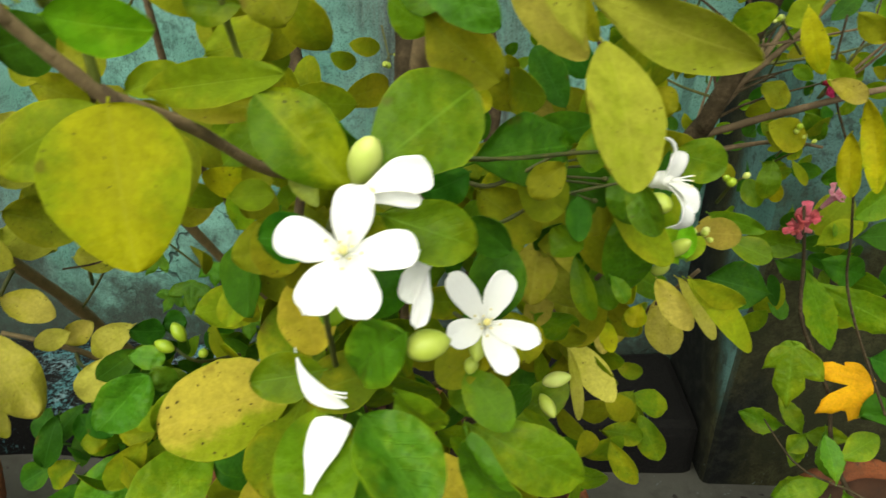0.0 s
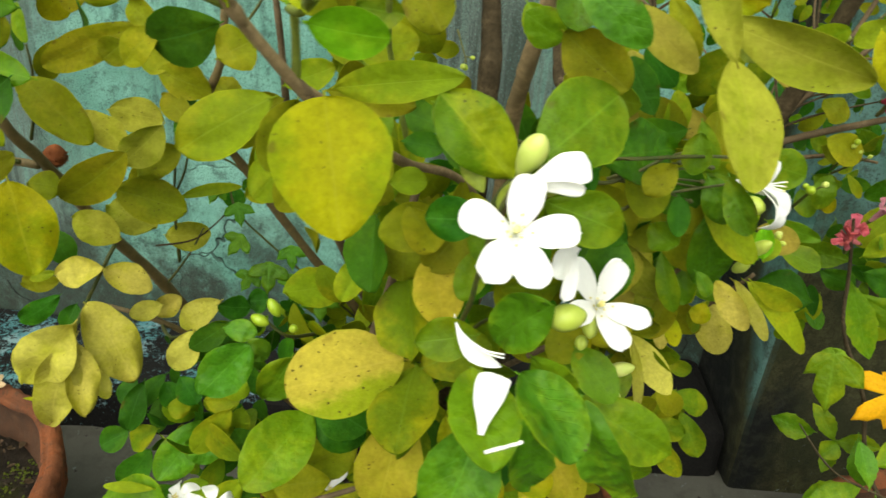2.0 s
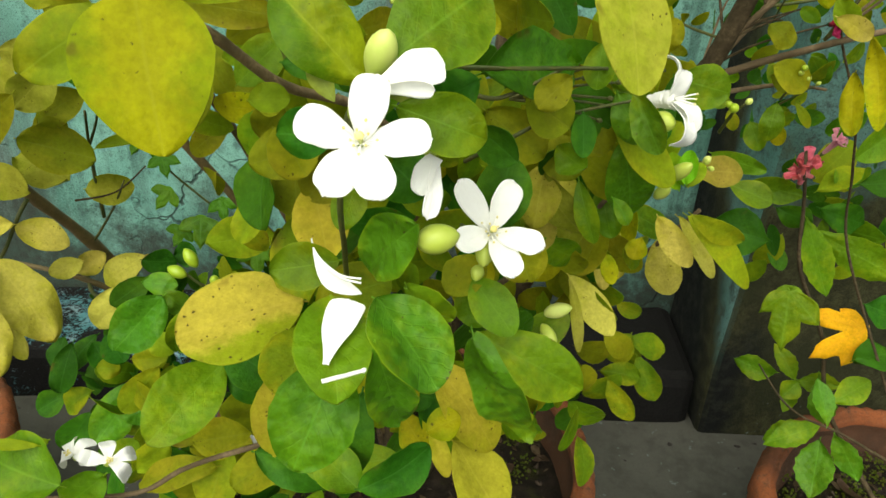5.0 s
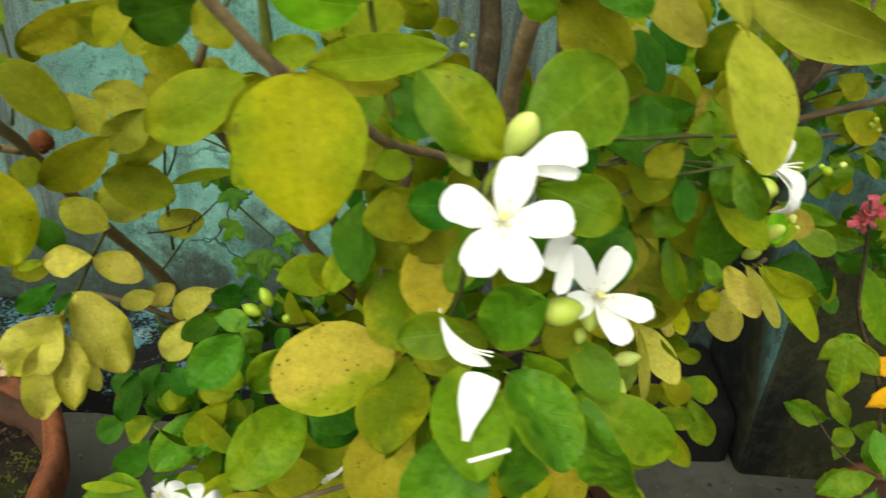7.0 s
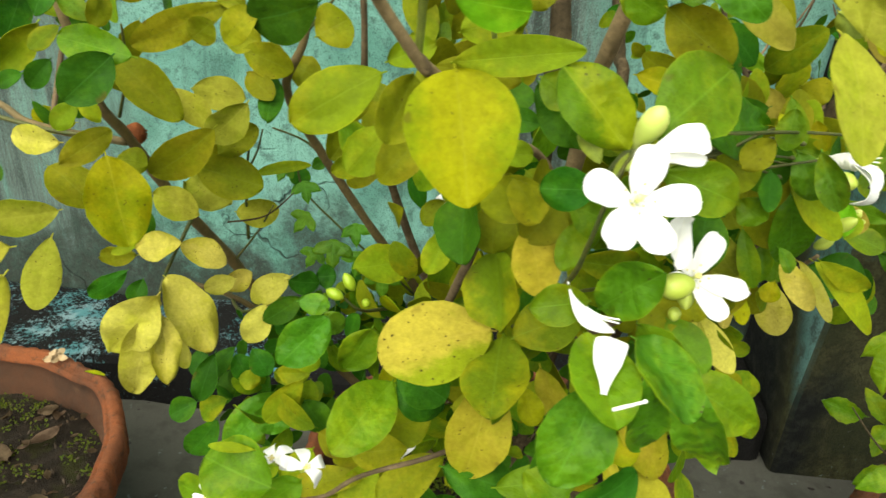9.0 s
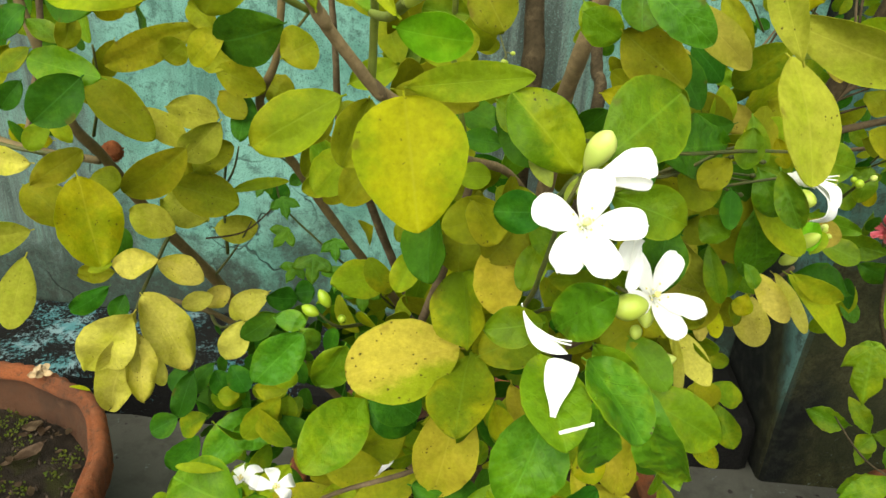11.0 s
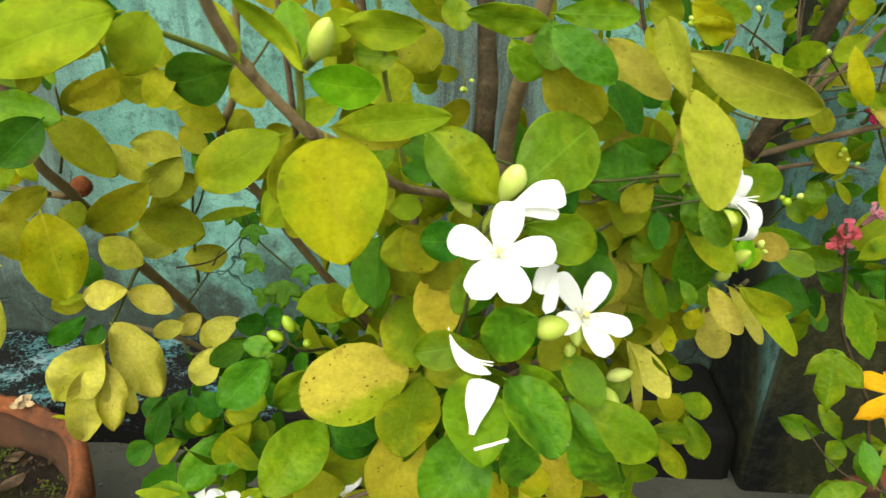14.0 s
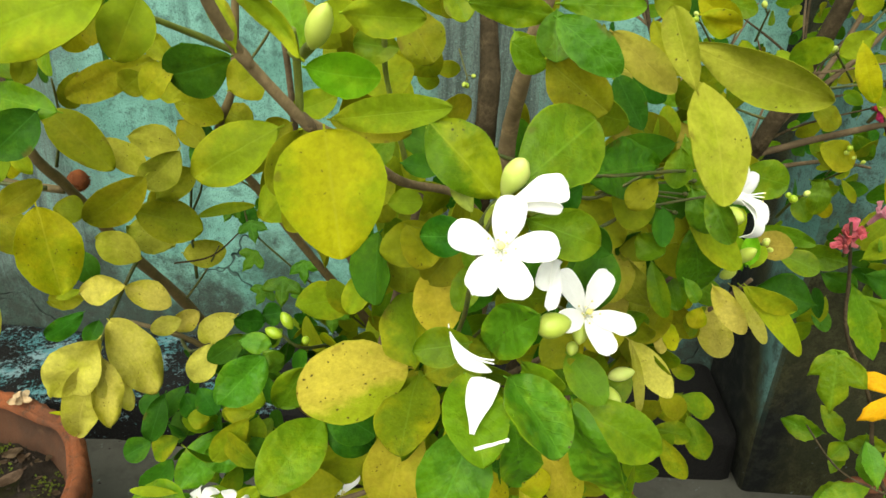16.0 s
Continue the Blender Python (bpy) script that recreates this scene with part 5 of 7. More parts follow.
leaf(bush, (-0.1035, 0.3343, 0.3922), (-0.0731, 0.3376, 0.3836), 0.0226, (0.28, -0.61, 0.74), O)
leaf(bush, (-0.0969, 0.3267, 0.4489), (-0.0751, 0.3261, 0.4393), 0.0210, (0.18, -0.87, 0.47), O)
leaf(bush, (0.0093, 0.2823, 0.6874), (0.0323, 0.2744, 0.6644), 0.0204, (-0.30, -0.95, 0.02), D)
leaf(bush, (0.0101, 0.3456, 0.6161), (-0.0119, 0.3455, 0.6230), 0.0178, (0.12, -0.93, 0.36), O)
leaf(bush, (-0.1799, 0.4137, 0.5964), (-0.1585, 0.4292, 0.6128), 0.0216, (0.23, -0.84, 0.50), O)
leaf(bush, (-0.2176, 0.4435, 0.5617), (-0.1845, 0.4385, 0.5508), 0.0275, (0.09, -0.78, 0.62), YG)
leaf(bush, (-0.2669, 0.4514, 0.4939), (-0.2969, 0.4502, 0.4905), 0.0170, (0.02, -0.98, 0.20), O)
leaf(bush, (-0.2549, 0.4338, 0.5439), (-0.2425, 0.4285, 0.5218), 0.0198, (0.45, -0.78, 0.44), D)
leaf(bush, (0.3226, 0.4682, 0.6373), (0.3182, 0.4440, 0.6029), 0.0166, (-0.80, -0.44, 0.41), Y)
leaf(bush, (0.3210, 0.4592, 0.6614), (0.3349, 0.4422, 0.6099), 0.0155, (-0.58, -0.80, 0.11), Y, curl=-.3)
leaf(bush, (0.2922, 0.4526, 0.6727), (0.3172, 0.4490, 0.6620), 0.0136, (-0.09, -0.99, 0.12), YL)
leaf(bush, (0.2558, 0.4294, 0.7154), (0.2634, 0.4134, 0.6836), 0.0135, (-0.62, -0.75, 0.23), Y)
leaf(bush, (0.2864, 0.4332, 0.7125), (0.3035, 0.4292, 0.6992), 0.0144, (-0.39, -0.89, -0.24), O)
leaf(bush, (0.2253, 0.4474, 0.5734), (0.2593, 0.4475, 0.5730), 0.0215, (0.01, -0.86, 0.51), B)
leaf(bush, (0.2500, 0.4834, 0.5726), (0.2894, 0.4770, 0.5630), 0.0143, (-0.15, -0.99, 0.05), G)
leaf(bush, (0.3160, 0.5413, 0.5801), (0.3244, 0.5366, 0.5623), 0.0132, (-0.25, -0.96, 0.14), Y)
leaf(bush, (0.3089, 0.5511, 0.6132), (0.3343, 0.5465, 0.6083), 0.0217, (-0.19, -0.98, -0.10), O)
leaf(bush, (0.3416, 0.5620, 0.6264), (0.3561, 0.5552, 0.6073), 0.0176, (-0.46, -0.89, -0.03), G)
leaf(bush, (0.2993, 0.4952, 0.7137), (0.2723, 0.4848, 0.7009), 0.0178, (0.18, -0.91, 0.37), L)
leaf(bush, (0.3551, 0.4925, 0.6483), (0.3792, 0.4875, 0.6423), 0.0189, (-0.19, -0.98, 0.07), G)
leaf(bush, (0.3916, 0.5396, 0.5583), (0.4220, 0.5384, 0.5757), 0.0266, (-0.16, -0.96, 0.21), G)
leaf(bush, (0.3950, 0.4972, 0.5711), (0.3983, 0.4828, 0.5371), 0.0164, (-0.62, -0.74, 0.25), G)
leaf(bush, (0.3045, 0.5552, 0.5750), (0.3123, 0.5424, 0.5560), 0.0180, (-0.41, -0.83, 0.39), G)
leaf(shrub, (0.4508, 0.6407, 0.2615), (0.4055, 0.6530, 0.2667), 0.0288, (-0.23, -0.95, 0.22), G, teeth=.05, sharp=.8)
leaf(shrub, (0.4586, 0.6184, 0.2701), (0.4359, 0.6360, 0.3032), 0.0218, (-0.13, -0.91, 0.40), G, teeth=.05, sharp=.8)
leaf(shrub, (0.4668, 0.6262, 0.2636), (0.4503, 0.6087, 0.2328), 0.0183, (-0.58, -0.53, 0.61), G, teeth=.05, sharp=.8)
leaf(shrub, (0.4543, 0.6100, 0.2771), (0.5020, 0.6052, 0.2734), 0.0274, (-0.07, -0.94, 0.33), G, teeth=.05, sharp=.8)
leaf(shrub, (0.4672, 0.5985, 0.2943), (0.4792, 0.5774, 0.2407), 0.0291, (-0.48, -0.85, 0.23), V, teeth=.05, sharp=.8)
leaf(shrub, (0.4623, 0.5655, 0.2521), (0.4136, 0.5713, 0.2294), 0.0254, (-0.42, -0.49, 0.77), G, teeth=.05, sharp=.8)
leaf(shrub, (0.3996, 0.5982, 0.4743), (0.4315, 0.5775, 0.4024), 0.0324, (-0.09, -0.97, 0.24), G, teeth=.05, sharp=.8)
leaf(shrub, (0.4113, 0.6019, 0.4608), (0.4960, 0.5743, 0.4237), 0.0387, (-0.26, -0.96, 0.11), G, teeth=.05, sharp=.8)
leaf(shrub, (0.3802, 0.6109, 0.4422), (0.3217, 0.6240, 0.4516), 0.0476, (-0.14, -0.91, 0.40), D, sharp=.8)
leaf(shrub, (0.3958, 0.6025, 0.4929), (0.3433, 0.6127, 0.5000), 0.0259, (-0.18, -0.98, 0.10), G, sharp=.8)
leaf(shrub, (0.3926, 0.5831, 0.5075), (0.4346, 0.5929, 0.5276), 0.0228, (-0.23, -0.60, 0.77), L, sharp=.8)
leaf(shrub, (0.4281, 0.5866, 0.5130), (0.4749, 0.5894, 0.5167), 0.0259, (0.00, -0.83, 0.56), D, sharp=.8)
leaf(shrub, (0.4661, 0.5725, 0.3986), (0.5011, 0.5643, 0.3895), 0.0336, (-0.11, -0.91, 0.40), D, sharp=.8)
leaf(shrub, (0.4552, 0.5430, 0.3553), (0.5040, 0.5546, 0.3596), 0.0335, (0.04, -0.48, 0.88), D, sharp=.8)
leaf(shrub, (0.4473, 0.5351, 0.2631), (0.4372, 0.5038, 0.2154), 0.0385, (-0.70, -0.52, 0.49), V, teeth=.05, sharp=.8)
leaf(shrub, (0.4639, 0.5420, 0.2670), (0.4879, 0.5165, 0.2273), 0.0277, (-0.67, -0.74, 0.06), V, teeth=.05, sharp=.8)
leaf(shrub, (0.4571, 0.5532, 0.2666), (0.4023, 0.5444, 0.2466), 0.0260, (-0.18, -0.62, 0.76), G, teeth=.05, sharp=.8)
leaf(shrub, (0.4436, 0.5273, 0.2871), (0.4355, 0.5507, 0.3249), 0.0226, (-0.07, -0.86, 0.51), V, teeth=.05, sharp=.8)
leaf(shrub, (0.4498, 0.5420, 0.3039), (0.4891, 0.5556, 0.3221), 0.0271, (-0.10, -0.68, 0.73), G, sharp=.8)
leaf(shrub, (0.4575, 0.6118, 0.2746), (0.4405, 0.6034, 0.2577), 0.0241, (-0.09, -0.85, 0.51), G, sharp=.8)
leaf(shrub, (0.3817, 0.6229, 0.4723), (0.4172, 0.6119, 0.4604), 0.0268, (-0.30, -0.95, -0.01), D, sharp=.8)
leaf(shrub, (0.4225, 0.6188, 0.4748), (0.4737, 0.6159, 0.4590), 0.0321, (-0.01, -0.99, 0.16), D, sharp=.8)
leaf(shrub, (0.3406, 0.6099, 0.5715), (0.3639, 0.6053, 0.5579), 0.0197, (-0.05, -0.97, 0.23), G, sharp=.8)
leaf(shrub, (0.3736, 0.5058, 0.6065), (0.3984, 0.5134, 0.6213), 0.0243, (-0.23, -0.66, 0.72), G, sharp=.8)
leaf(shrub, (0.3664, 0.5059, 0.6627), (0.3854, 0.5133, 0.6767), 0.0192, (-0.22, -0.71, 0.67), G, sharp=.8)
leaf(shrub, (0.3110, 0.4951, 0.6788), (0.3256, 0.4849, 0.6591), 0.0163, (-0.51, -0.86, 0.06), L, sharp=.8)
leaf(shrub, (0.3385, 0.4929, 0.7113), (0.3615, 0.4871, 0.7021), 0.0179, (-0.30, -0.94, -0.16), G, sharp=.8)
leaf(bush, (0.1325, 0.2880, 0.6665), (0.1440, 0.2800, 0.6430), 0.0130, (-0.45, -0.85, 0.25), M, fold=.7)
leaf(bush, (0.1370, 0.3087, 0.6115), (0.1463, 0.3056, 0.5998), 0.0086, (0.27, -0.86, 0.44), V)
leaf(bush, (0.1111, 0.3329, 0.6318), (0.1200, 0.3200, 0.6149), 0.0219, (-0.32, -0.83, 0.46), O)
leaf(bush, (0.1075, 0.3312, 0.6133), (0.1264, 0.3215, 0.5839), 0.0199, (-0.41, -0.91, 0.03), YG)
leaf(bush, (0.1171, 0.3392, 0.5884), (0.1076, 0.3327, 0.5692), 0.0142, (-0.34, -0.83, 0.45), B)
leaf(bush, (0.1524, 0.3723, 0.5667), (0.1383, 0.3573, 0.5418), 0.0188, (-0.31, -0.73, 0.61), O)
leaf(bush, (0.1627, 0.3953, 0.5359), (0.1688, 0.3887, 0.5180), 0.0117, (0.11, -0.92, 0.38), Y)
leaf(bush, (0.0794, 0.2546, 0.6188), (0.0837, 0.2638, 0.6461), 0.0216, (-0.08, -0.94, 0.33), D)
leaf(bush, (0.0848, 0.2517, 0.6484), (0.0703, 0.2571, 0.6580), 0.0165, (-0.43, -0.89, -0.13), D)
leaf(bush, (0.0761, 0.3113, 0.6484), (0.1028, 0.3031, 0.6313), 0.0221, (-0.06, -0.94, 0.35), O)
leaf(bush, (0.1025, 0.2664, 0.6760), (0.0911, 0.2616, 0.6658), 0.0127, (-0.05, -0.88, 0.47), S)
leaf(bush, (0.0688, 0.2459, 0.6786), (0.0539, 0.2437, 0.6710), 0.0153, (0.09, -0.99, 0.11), D)
leaf(bush, (0.1162, 0.3116, 0.6550), (0.1281, 0.3028, 0.6337), 0.0220, (-0.07, -0.94, 0.35), O)
leaf(bush, (0.1130, 0.2860, 0.6570), (0.1140, 0.2790, 0.6410), 0.0108, (0.10, -0.94, 0.30), D)
leaf(bush, (0.1830, 0.3955, 0.5479), (0.1777, 0.3885, 0.5364), 0.0135, (-0.26, -0.77, 0.59), Y)
leaf(bush, (0.2945, 0.5200, 0.6278), (0.3241, 0.5188, 0.6135), 0.0245, (0.14, -0.92, 0.37), O)
leaf(bush, (0.2903, 0.5346, 0.6533), (0.3067, 0.5238, 0.6418), 0.0203, (-0.18, -0.83, 0.53), O)
leaf(bush, (0.3051, 0.5221, 0.6001), (0.3026, 0.5166, 0.5718), 0.0176, (-0.36, -0.91, 0.21), G)
leaf(bush, (0.3194, 0.5234, 0.6007), (0.3316, 0.5154, 0.5843), 0.0075, (-0.21, -0.93, 0.30), L)
leaf(bush, (0.3913, 0.4977, 0.5968), (0.3526, 0.4824, 0.5740), 0.0248, (0.18, -0.93, 0.31), G)
leaf(bush, (0.3944, 0.5100, 0.6418), (0.3656, 0.5092, 0.6375), 0.0245, (-0.03, -0.92, 0.39), G)
leaf(bush, (0.2968, 0.5463, 0.5244), (0.3295, 0.5318, 0.5166), 0.0229, (-0.21, -0.78, 0.59), G)
leaf(bush, (0.1069, 0.3328, 0.7318), (0.1193, 0.3201, 0.7098), 0.0113, (-0.43, -0.86, 0.26), O)
leaf(bush, (0.1176, 0.2984, 0.7383), (0.1351, 0.2968, 0.7338), 0.0119, (-0.16, -0.94, -0.29), Y)
leaf(bush, (0.1221, 0.2889, 0.7226), (0.1330, 0.2871, 0.7132), 0.0092, (-0.37, -0.89, -0.26), P, wave=.8)
leaf(bush, (0.1392, 0.2997, 0.7208), (0.1505, 0.2955, 0.7037), 0.0077, (-0.14, -0.98, 0.15), B, wave=.6)
leaf(bush, (0.1484, 0.3010, 0.7170), (0.1593, 0.2942, 0.7049), 0.0069, (-0.61, -0.79, -0.11), B, wave=.6)
leaf(bush, (0.1279, 0.3212, 0.6811), (0.1352, 0.3123, 0.6595), 0.0103, (-0.39, -0.89, 0.23), G)
leaf(bush, (0.1380, 0.3511, 0.6661), (0.1451, 0.3402, 0.6526), 0.0096, (-0.07, -0.79, 0.61), Y)
leaf(bush, (0.1410, 0.3190, 0.6719), (0.1471, 0.3146, 0.6591), 0.0083, (-0.44, -0.89, 0.10), Y)
leaf(bush, (0.1493, 0.4159, 0.6651), (0.1621, 0.4073, 0.6483), 0.0166, (-0.27, -0.93, 0.27), B)
leaf(bush, (0.1722, 0.4149, 0.6676), (0.1877, 0.4083, 0.6625), 0.0197, (-0.37, -0.93, 0.09), O)
leaf(bush, (0.1103, 0.3177, 0.6665), (0.1279, 0.3158, 0.6566), 0.0207, (-0.24, -0.94, -0.24), O)
leaf(bush, (0.1303, 0.3180, 0.6603), (0.1518, 0.3156, 0.6550), 0.0130, (-0.04, -0.97, 0.25), G)
leaf(bush, (0.0399, 0.2912, 0.7250), (0.0546, 0.2848, 0.7167), 0.0170, (-0.43, -0.90, -0.08), G)
leaf(bush, (0.1268, 0.4413, 0.6861), (0.1429, 0.4407, 0.6758), 0.0138, (0.04, -0.99, 0.12), D)
leaf(bush, (0.1424, 0.4429, 0.6805), (0.1594, 0.4391, 0.6708), 0.0118, (-0.18, -0.98, 0.06), G)
leaf(bush, (0.0013, 0.2438, 0.6596), (0.0130, 0.2362, 0.6463), 0.0184, (0.39, -0.61, 0.69), O)
leaf(bush, (0.0185, 0.2632, 0.6414), (0.0257, 0.2552, 0.6260), 0.0180, (-0.22, -0.91, 0.36), O)
leaf(bush, (0.0294, 0.2456, 0.6435), (0.0236, 0.2344, 0.6273), 0.0126, (0.13, -0.84, 0.53), G)
leaf(bush, (0.1055, 0.2925, 0.6402), (0.1152, 0.2835, 0.6346), 0.0148, (-0.62, -0.77, 0.16), G)
leaf(bush, (0.1231, 0.3222, 0.6137), (0.1324, 0.3114, 0.5854), 0.0112, (-0.31, -0.92, 0.25), G)
leaf(bush, (0.1528, 0.3483, 0.6041), (0.1538, 0.3429, 0.5933), 0.0121, (-0.24, -0.88, 0.41), Y)
leaf(bush, (0.0659, 0.2610, 0.6031), (0.0809, 0.2574, 0.5959), 0.0119, (0.02, -0.88, 0.47), Y)
leaf(bush, (0.0235, 0.2415, 0.6525), (0.0408, 0.2385, 0.6469), 0.0187, (-0.07, -0.95, 0.30), G)
leaf(bush, (0.0228, 0.2516, 0.6816), (0.0291, 0.2476, 0.6730), 0.0123, (-0.55, -0.84, -0.01), D)
leaf(bush, (0.0014, 0.3275, 0.5338), (-0.0047, 0.3062, 0.5061), 0.0188, (-0.18, -0.76, 0.62), O)
leaf(bush, (0.0230, 0.2931, 0.5247), (0.0294, 0.2829, 0.5080), 0.0146, (0.11, -0.83, 0.55), Y)
leaf(bush, (0.0433, 0.3148, 0.4734), (0.0569, 0.2997, 0.4597), 0.0195, (-0.32, -0.78, 0.54), Y)
leaf(bush, (0.0571, 0.2391, 0.5318), (0.0707, 0.2409, 0.5390), 0.0150, (-0.33, -0.56, 0.77), Y)
leaf(bush, (-0.1371, 0.4140, 0.4305), (-0.1485, 0.4091, 0.4194), 0.0168, (0.16, -0.95, 0.25), L)
leaf(bush, (-0.1526, 0.4177, 0.3933), (-0.1561, 0.4055, 0.3694), 0.0305, (0.18, -0.89, 0.43), V)
leaf(bush, (-0.1244, 0.3959, 0.4152), (-0.1055, 0.3881, 0.3930), 0.0248, (0.08, -0.92, 0.38), D)
leaf(bush, (-0.1949, 0.4497, 0.4180), (-0.2174, 0.4324, 0.3941), 0.0180, (-0.02, -0.80, 0.60), D)
leaf(bush, (-0.0471, 0.3015, 0.5262), (-0.0178, 0.2937, 0.5105), 0.0270, (0.06, -0.85, 0.53), D)
leaf(bush, (-0.0143, 0.2832, 0.4603), (0.0081, 0.2928, 0.4797), 0.0217, (-0.08, -0.85, 0.52), O)
leaf(bush, (-0.1656, 0.4049, 0.6781), (-0.1446, 0.3987, 0.6720), 0.0224, (-0.20, -0.94, 0.26), O)
leaf(bush, (-0.1686, 0.3934, 0.6823), (-0.1806, 0.3906, 0.6725), 0.0187, (0.22, -0.97, 0.01), O)
leaf(bush, (-0.0894, 0.3125, 0.6941), (-0.0760, 0.3211, 0.7014), 0.0223, (0.29, -0.84, 0.46), O)
leaf(bush, (-0.0535, 0.2855, 0.6910), (-0.0340, 0.2905, 0.6989), 0.0136, (0.10, -0.93, 0.35), L)
leaf(bush, (-0.0239, 0.2869, 0.7049), (-0.0006, 0.2891, 0.7124), 0.0200, (-0.05, -0.90, 0.43), L)
leaf(bush, (-0.0821, 0.3954, 0.6574), (-0.0967, 0.3887, 0.6477), 0.0192, (0.23, -0.93, 0.30), O)
leaf(bush, (-0.0306, 0.3965, 0.5833), (-0.0428, 0.3875, 0.5705), 0.0173, (-0.09, -0.77, 0.63), O)
leaf(bush, (-0.0157, 0.3284, 0.6407), (-0.0248, 0.3244, 0.6263), 0.0195, (0.23, -0.97, 0.12), O)
leaf(bush, (0.0325, 0.2183, 0.5689), (0.0250, 0.2040, 0.5360), 0.0187, (-0.01, -0.92, 0.40), D)
leaf(bush, (0.0344, 0.1885, 0.5516), (0.0590, 0.1955, 0.5631), 0.0172, (0.18, -0.96, 0.21), D)
leaf(bush, (0.0336, 0.1972, 0.5423), (0.0177, 0.2060, 0.5517), 0.0166, (0.13, -0.60, 0.79), G)
leaf(bush, (0.0695, 0.2478, 0.5186), (0.0923, 0.2321, 0.4891), 0.0311, (0.51, -0.54, 0.68), GD)
leaf(bush, (0.0585, 0.2590, 0.5529), (0.0896, 0.2439, 0.5170), 0.0248, (0.27, -0.78, 0.56), GD)
leaf(bush, (0.0591, 0.2503, 0.5255), (0.0672, 0.2393, 0.5050), 0.0087, (0.05, -0.87, 0.49), GD)
leaf(bush, (-0.0509, 0.3438, 0.4173), (-0.0936, 0.3474, 0.4131), 0.0240, (-0.12, -0.28, 0.95), O)
leaf(bush, (-0.0697, 0.3270, 0.4146), (-0.1218, 0.3258, 0.3990), 0.0212, (-0.24, -0.51, 0.83), O)
leaf(bush, (-0.0660, 0.3362, 0.4194), (-0.0745, 0.3166, 0.3863), 0.0289, (0.11, -0.87, 0.49), L)
leaf(bush, (-0.1070, 0.3499, 0.4124), (-0.1269, 0.3412, 0.3909), 0.0215, (0.28, -0.95, 0.13), L)
leaf(bush, (-0.0852, 0.2417, 0.4955), (-0.1062, 0.2383, 0.4770), 0.0199, (-0.02, -0.98, 0.20), G)
leaf(bush, (-0.1124, 0.2518, 0.5059), (-0.1211, 0.2474, 0.5014), 0.0085, (-0.06, -0.64, 0.76), L)
leaf(bush, (-0.1832, 0.3263, 0.7068), (-0.2101, 0.3337, 0.7105), 0.0185, (-0.25, -0.96, 0.14), D)
leaf(bush, (-0.2193, 0.3340, 0.7052), (-0.2312, 0.3261, 0.6928), 0.0144, (-0.06, -0.82, 0.57), D)
leaf(bush, (-0.2317, 0.3518, 0.6966), (-0.2147, 0.3482, 0.6873), 0.0123, (0.31, -0.55, 0.77), G)
leaf(bush, (-0.2347, 0.3538, 0.6817), (-0.2487, 0.3463, 0.6704), 0.0114, (0.11, -0.89, 0.45), G2)
leaf(bush, (-0.2427, 0.3529, 0.6639), (-0.2543, 0.3471, 0.6491), 0.0129, (0.29, -0.95, 0.15), D)
leaf(bush, (-0.2018, 0.3407, 0.7191), (-0.2178, 0.3393, 0.7115), 0.0117, (0.06, -1.00, 0.06), D)
leaf(bush, (0.1761, 0.3320, 0.6096), (0.1689, 0.3380, 0.6237), 0.0097, (-0.54, -0.84, 0.08), F)
leaf(bush, (0.1754, 0.3261, 0.6125), (0.1768, 0.3339, 0.6271), 0.0096, (-0.54, -0.72, 0.43), F)
leaf(bush, (0.1754, 0.3330, 0.6066), (0.1651, 0.3370, 0.6151), 0.0087, (0.17, -0.80, 0.58), F)
# two golden leaves drooping in the gap beside the second flower
leaf(bush, (0.1187, 0.3786, 0.6031), (0.1247, 0.3506, 0.5787), 0.0225, (-0.25, -0.90, 0.30), YG, wave=.5)
leaf(bush, (0.1287, 0.3829, 0.5892), (0.1330, 0.3584, 0.5603), 0.0185, (-0.35, -0.88, 0.25), GD, wave=.5)
leaf(bush, (0.1772, 0.3271, 0.6112), (0.1843, 0.3329, 0.6218), 0.0080, (-0.20, -0.80, 0.57), L)

# thin bare twigs in the open crown before the pillar
rnd = random.Random(33)
for start in [(0.255, 0.555, 0.61), (0.262, 0.54, 0.64), (0.268, 0.52, 0.68), (0.274, 0.505, 0.73), (0.20, 0.58, 0.64), (0.17, 0.60, 0.70), (0.33, 0.53, 0.645), (0.30, 0.57, 0.66), (0.33, 0.58, 0.72)]:
    for _ in range(4):
        p = Vector(start)
        d = Vector((rnd.uniform(-0.7, 1.0), rnd.uniform(-0.5, 0.7), rnd.uniform(0.1, 1.0))).normalized() * rnd.uniform(0.05, 0.11)
        bend = Vector((rnd.uniform(-1, 1), rnd.uniform(-1, 1), rnd.uniform(-0.4, 1))) * 0.012
        branch(bush, [p, p + d * 0.5 + bend, p + d], 0.0013, 0.0006, rnd.choice((BARK, DARKBARK, TWIG)), "twig", 6)
for start, end in (((-0.19, 0.475, 0.55), (-0.165, 0.46, 0.60)), ((-0.235, 0.40, 0.62), (-0.215, 0.38, 0.68)), ((-0.12, 0.46, 0.58), (-0.155, 0.45, 0.605)), ((-0.205, 0.49, 0.475), (-0.165, 0.475, 0.535)), ((-0.116, 0.40, 0.68), (-0.085, 0.39, 0.72))):
    a, b = Vector(start), Vector(end)
    branch(bush, [a, (a + b) / 2 + Vector((0.004, 0, 0.003)), b], 0.0011, 0.0006, TWIG, "twig", 6)

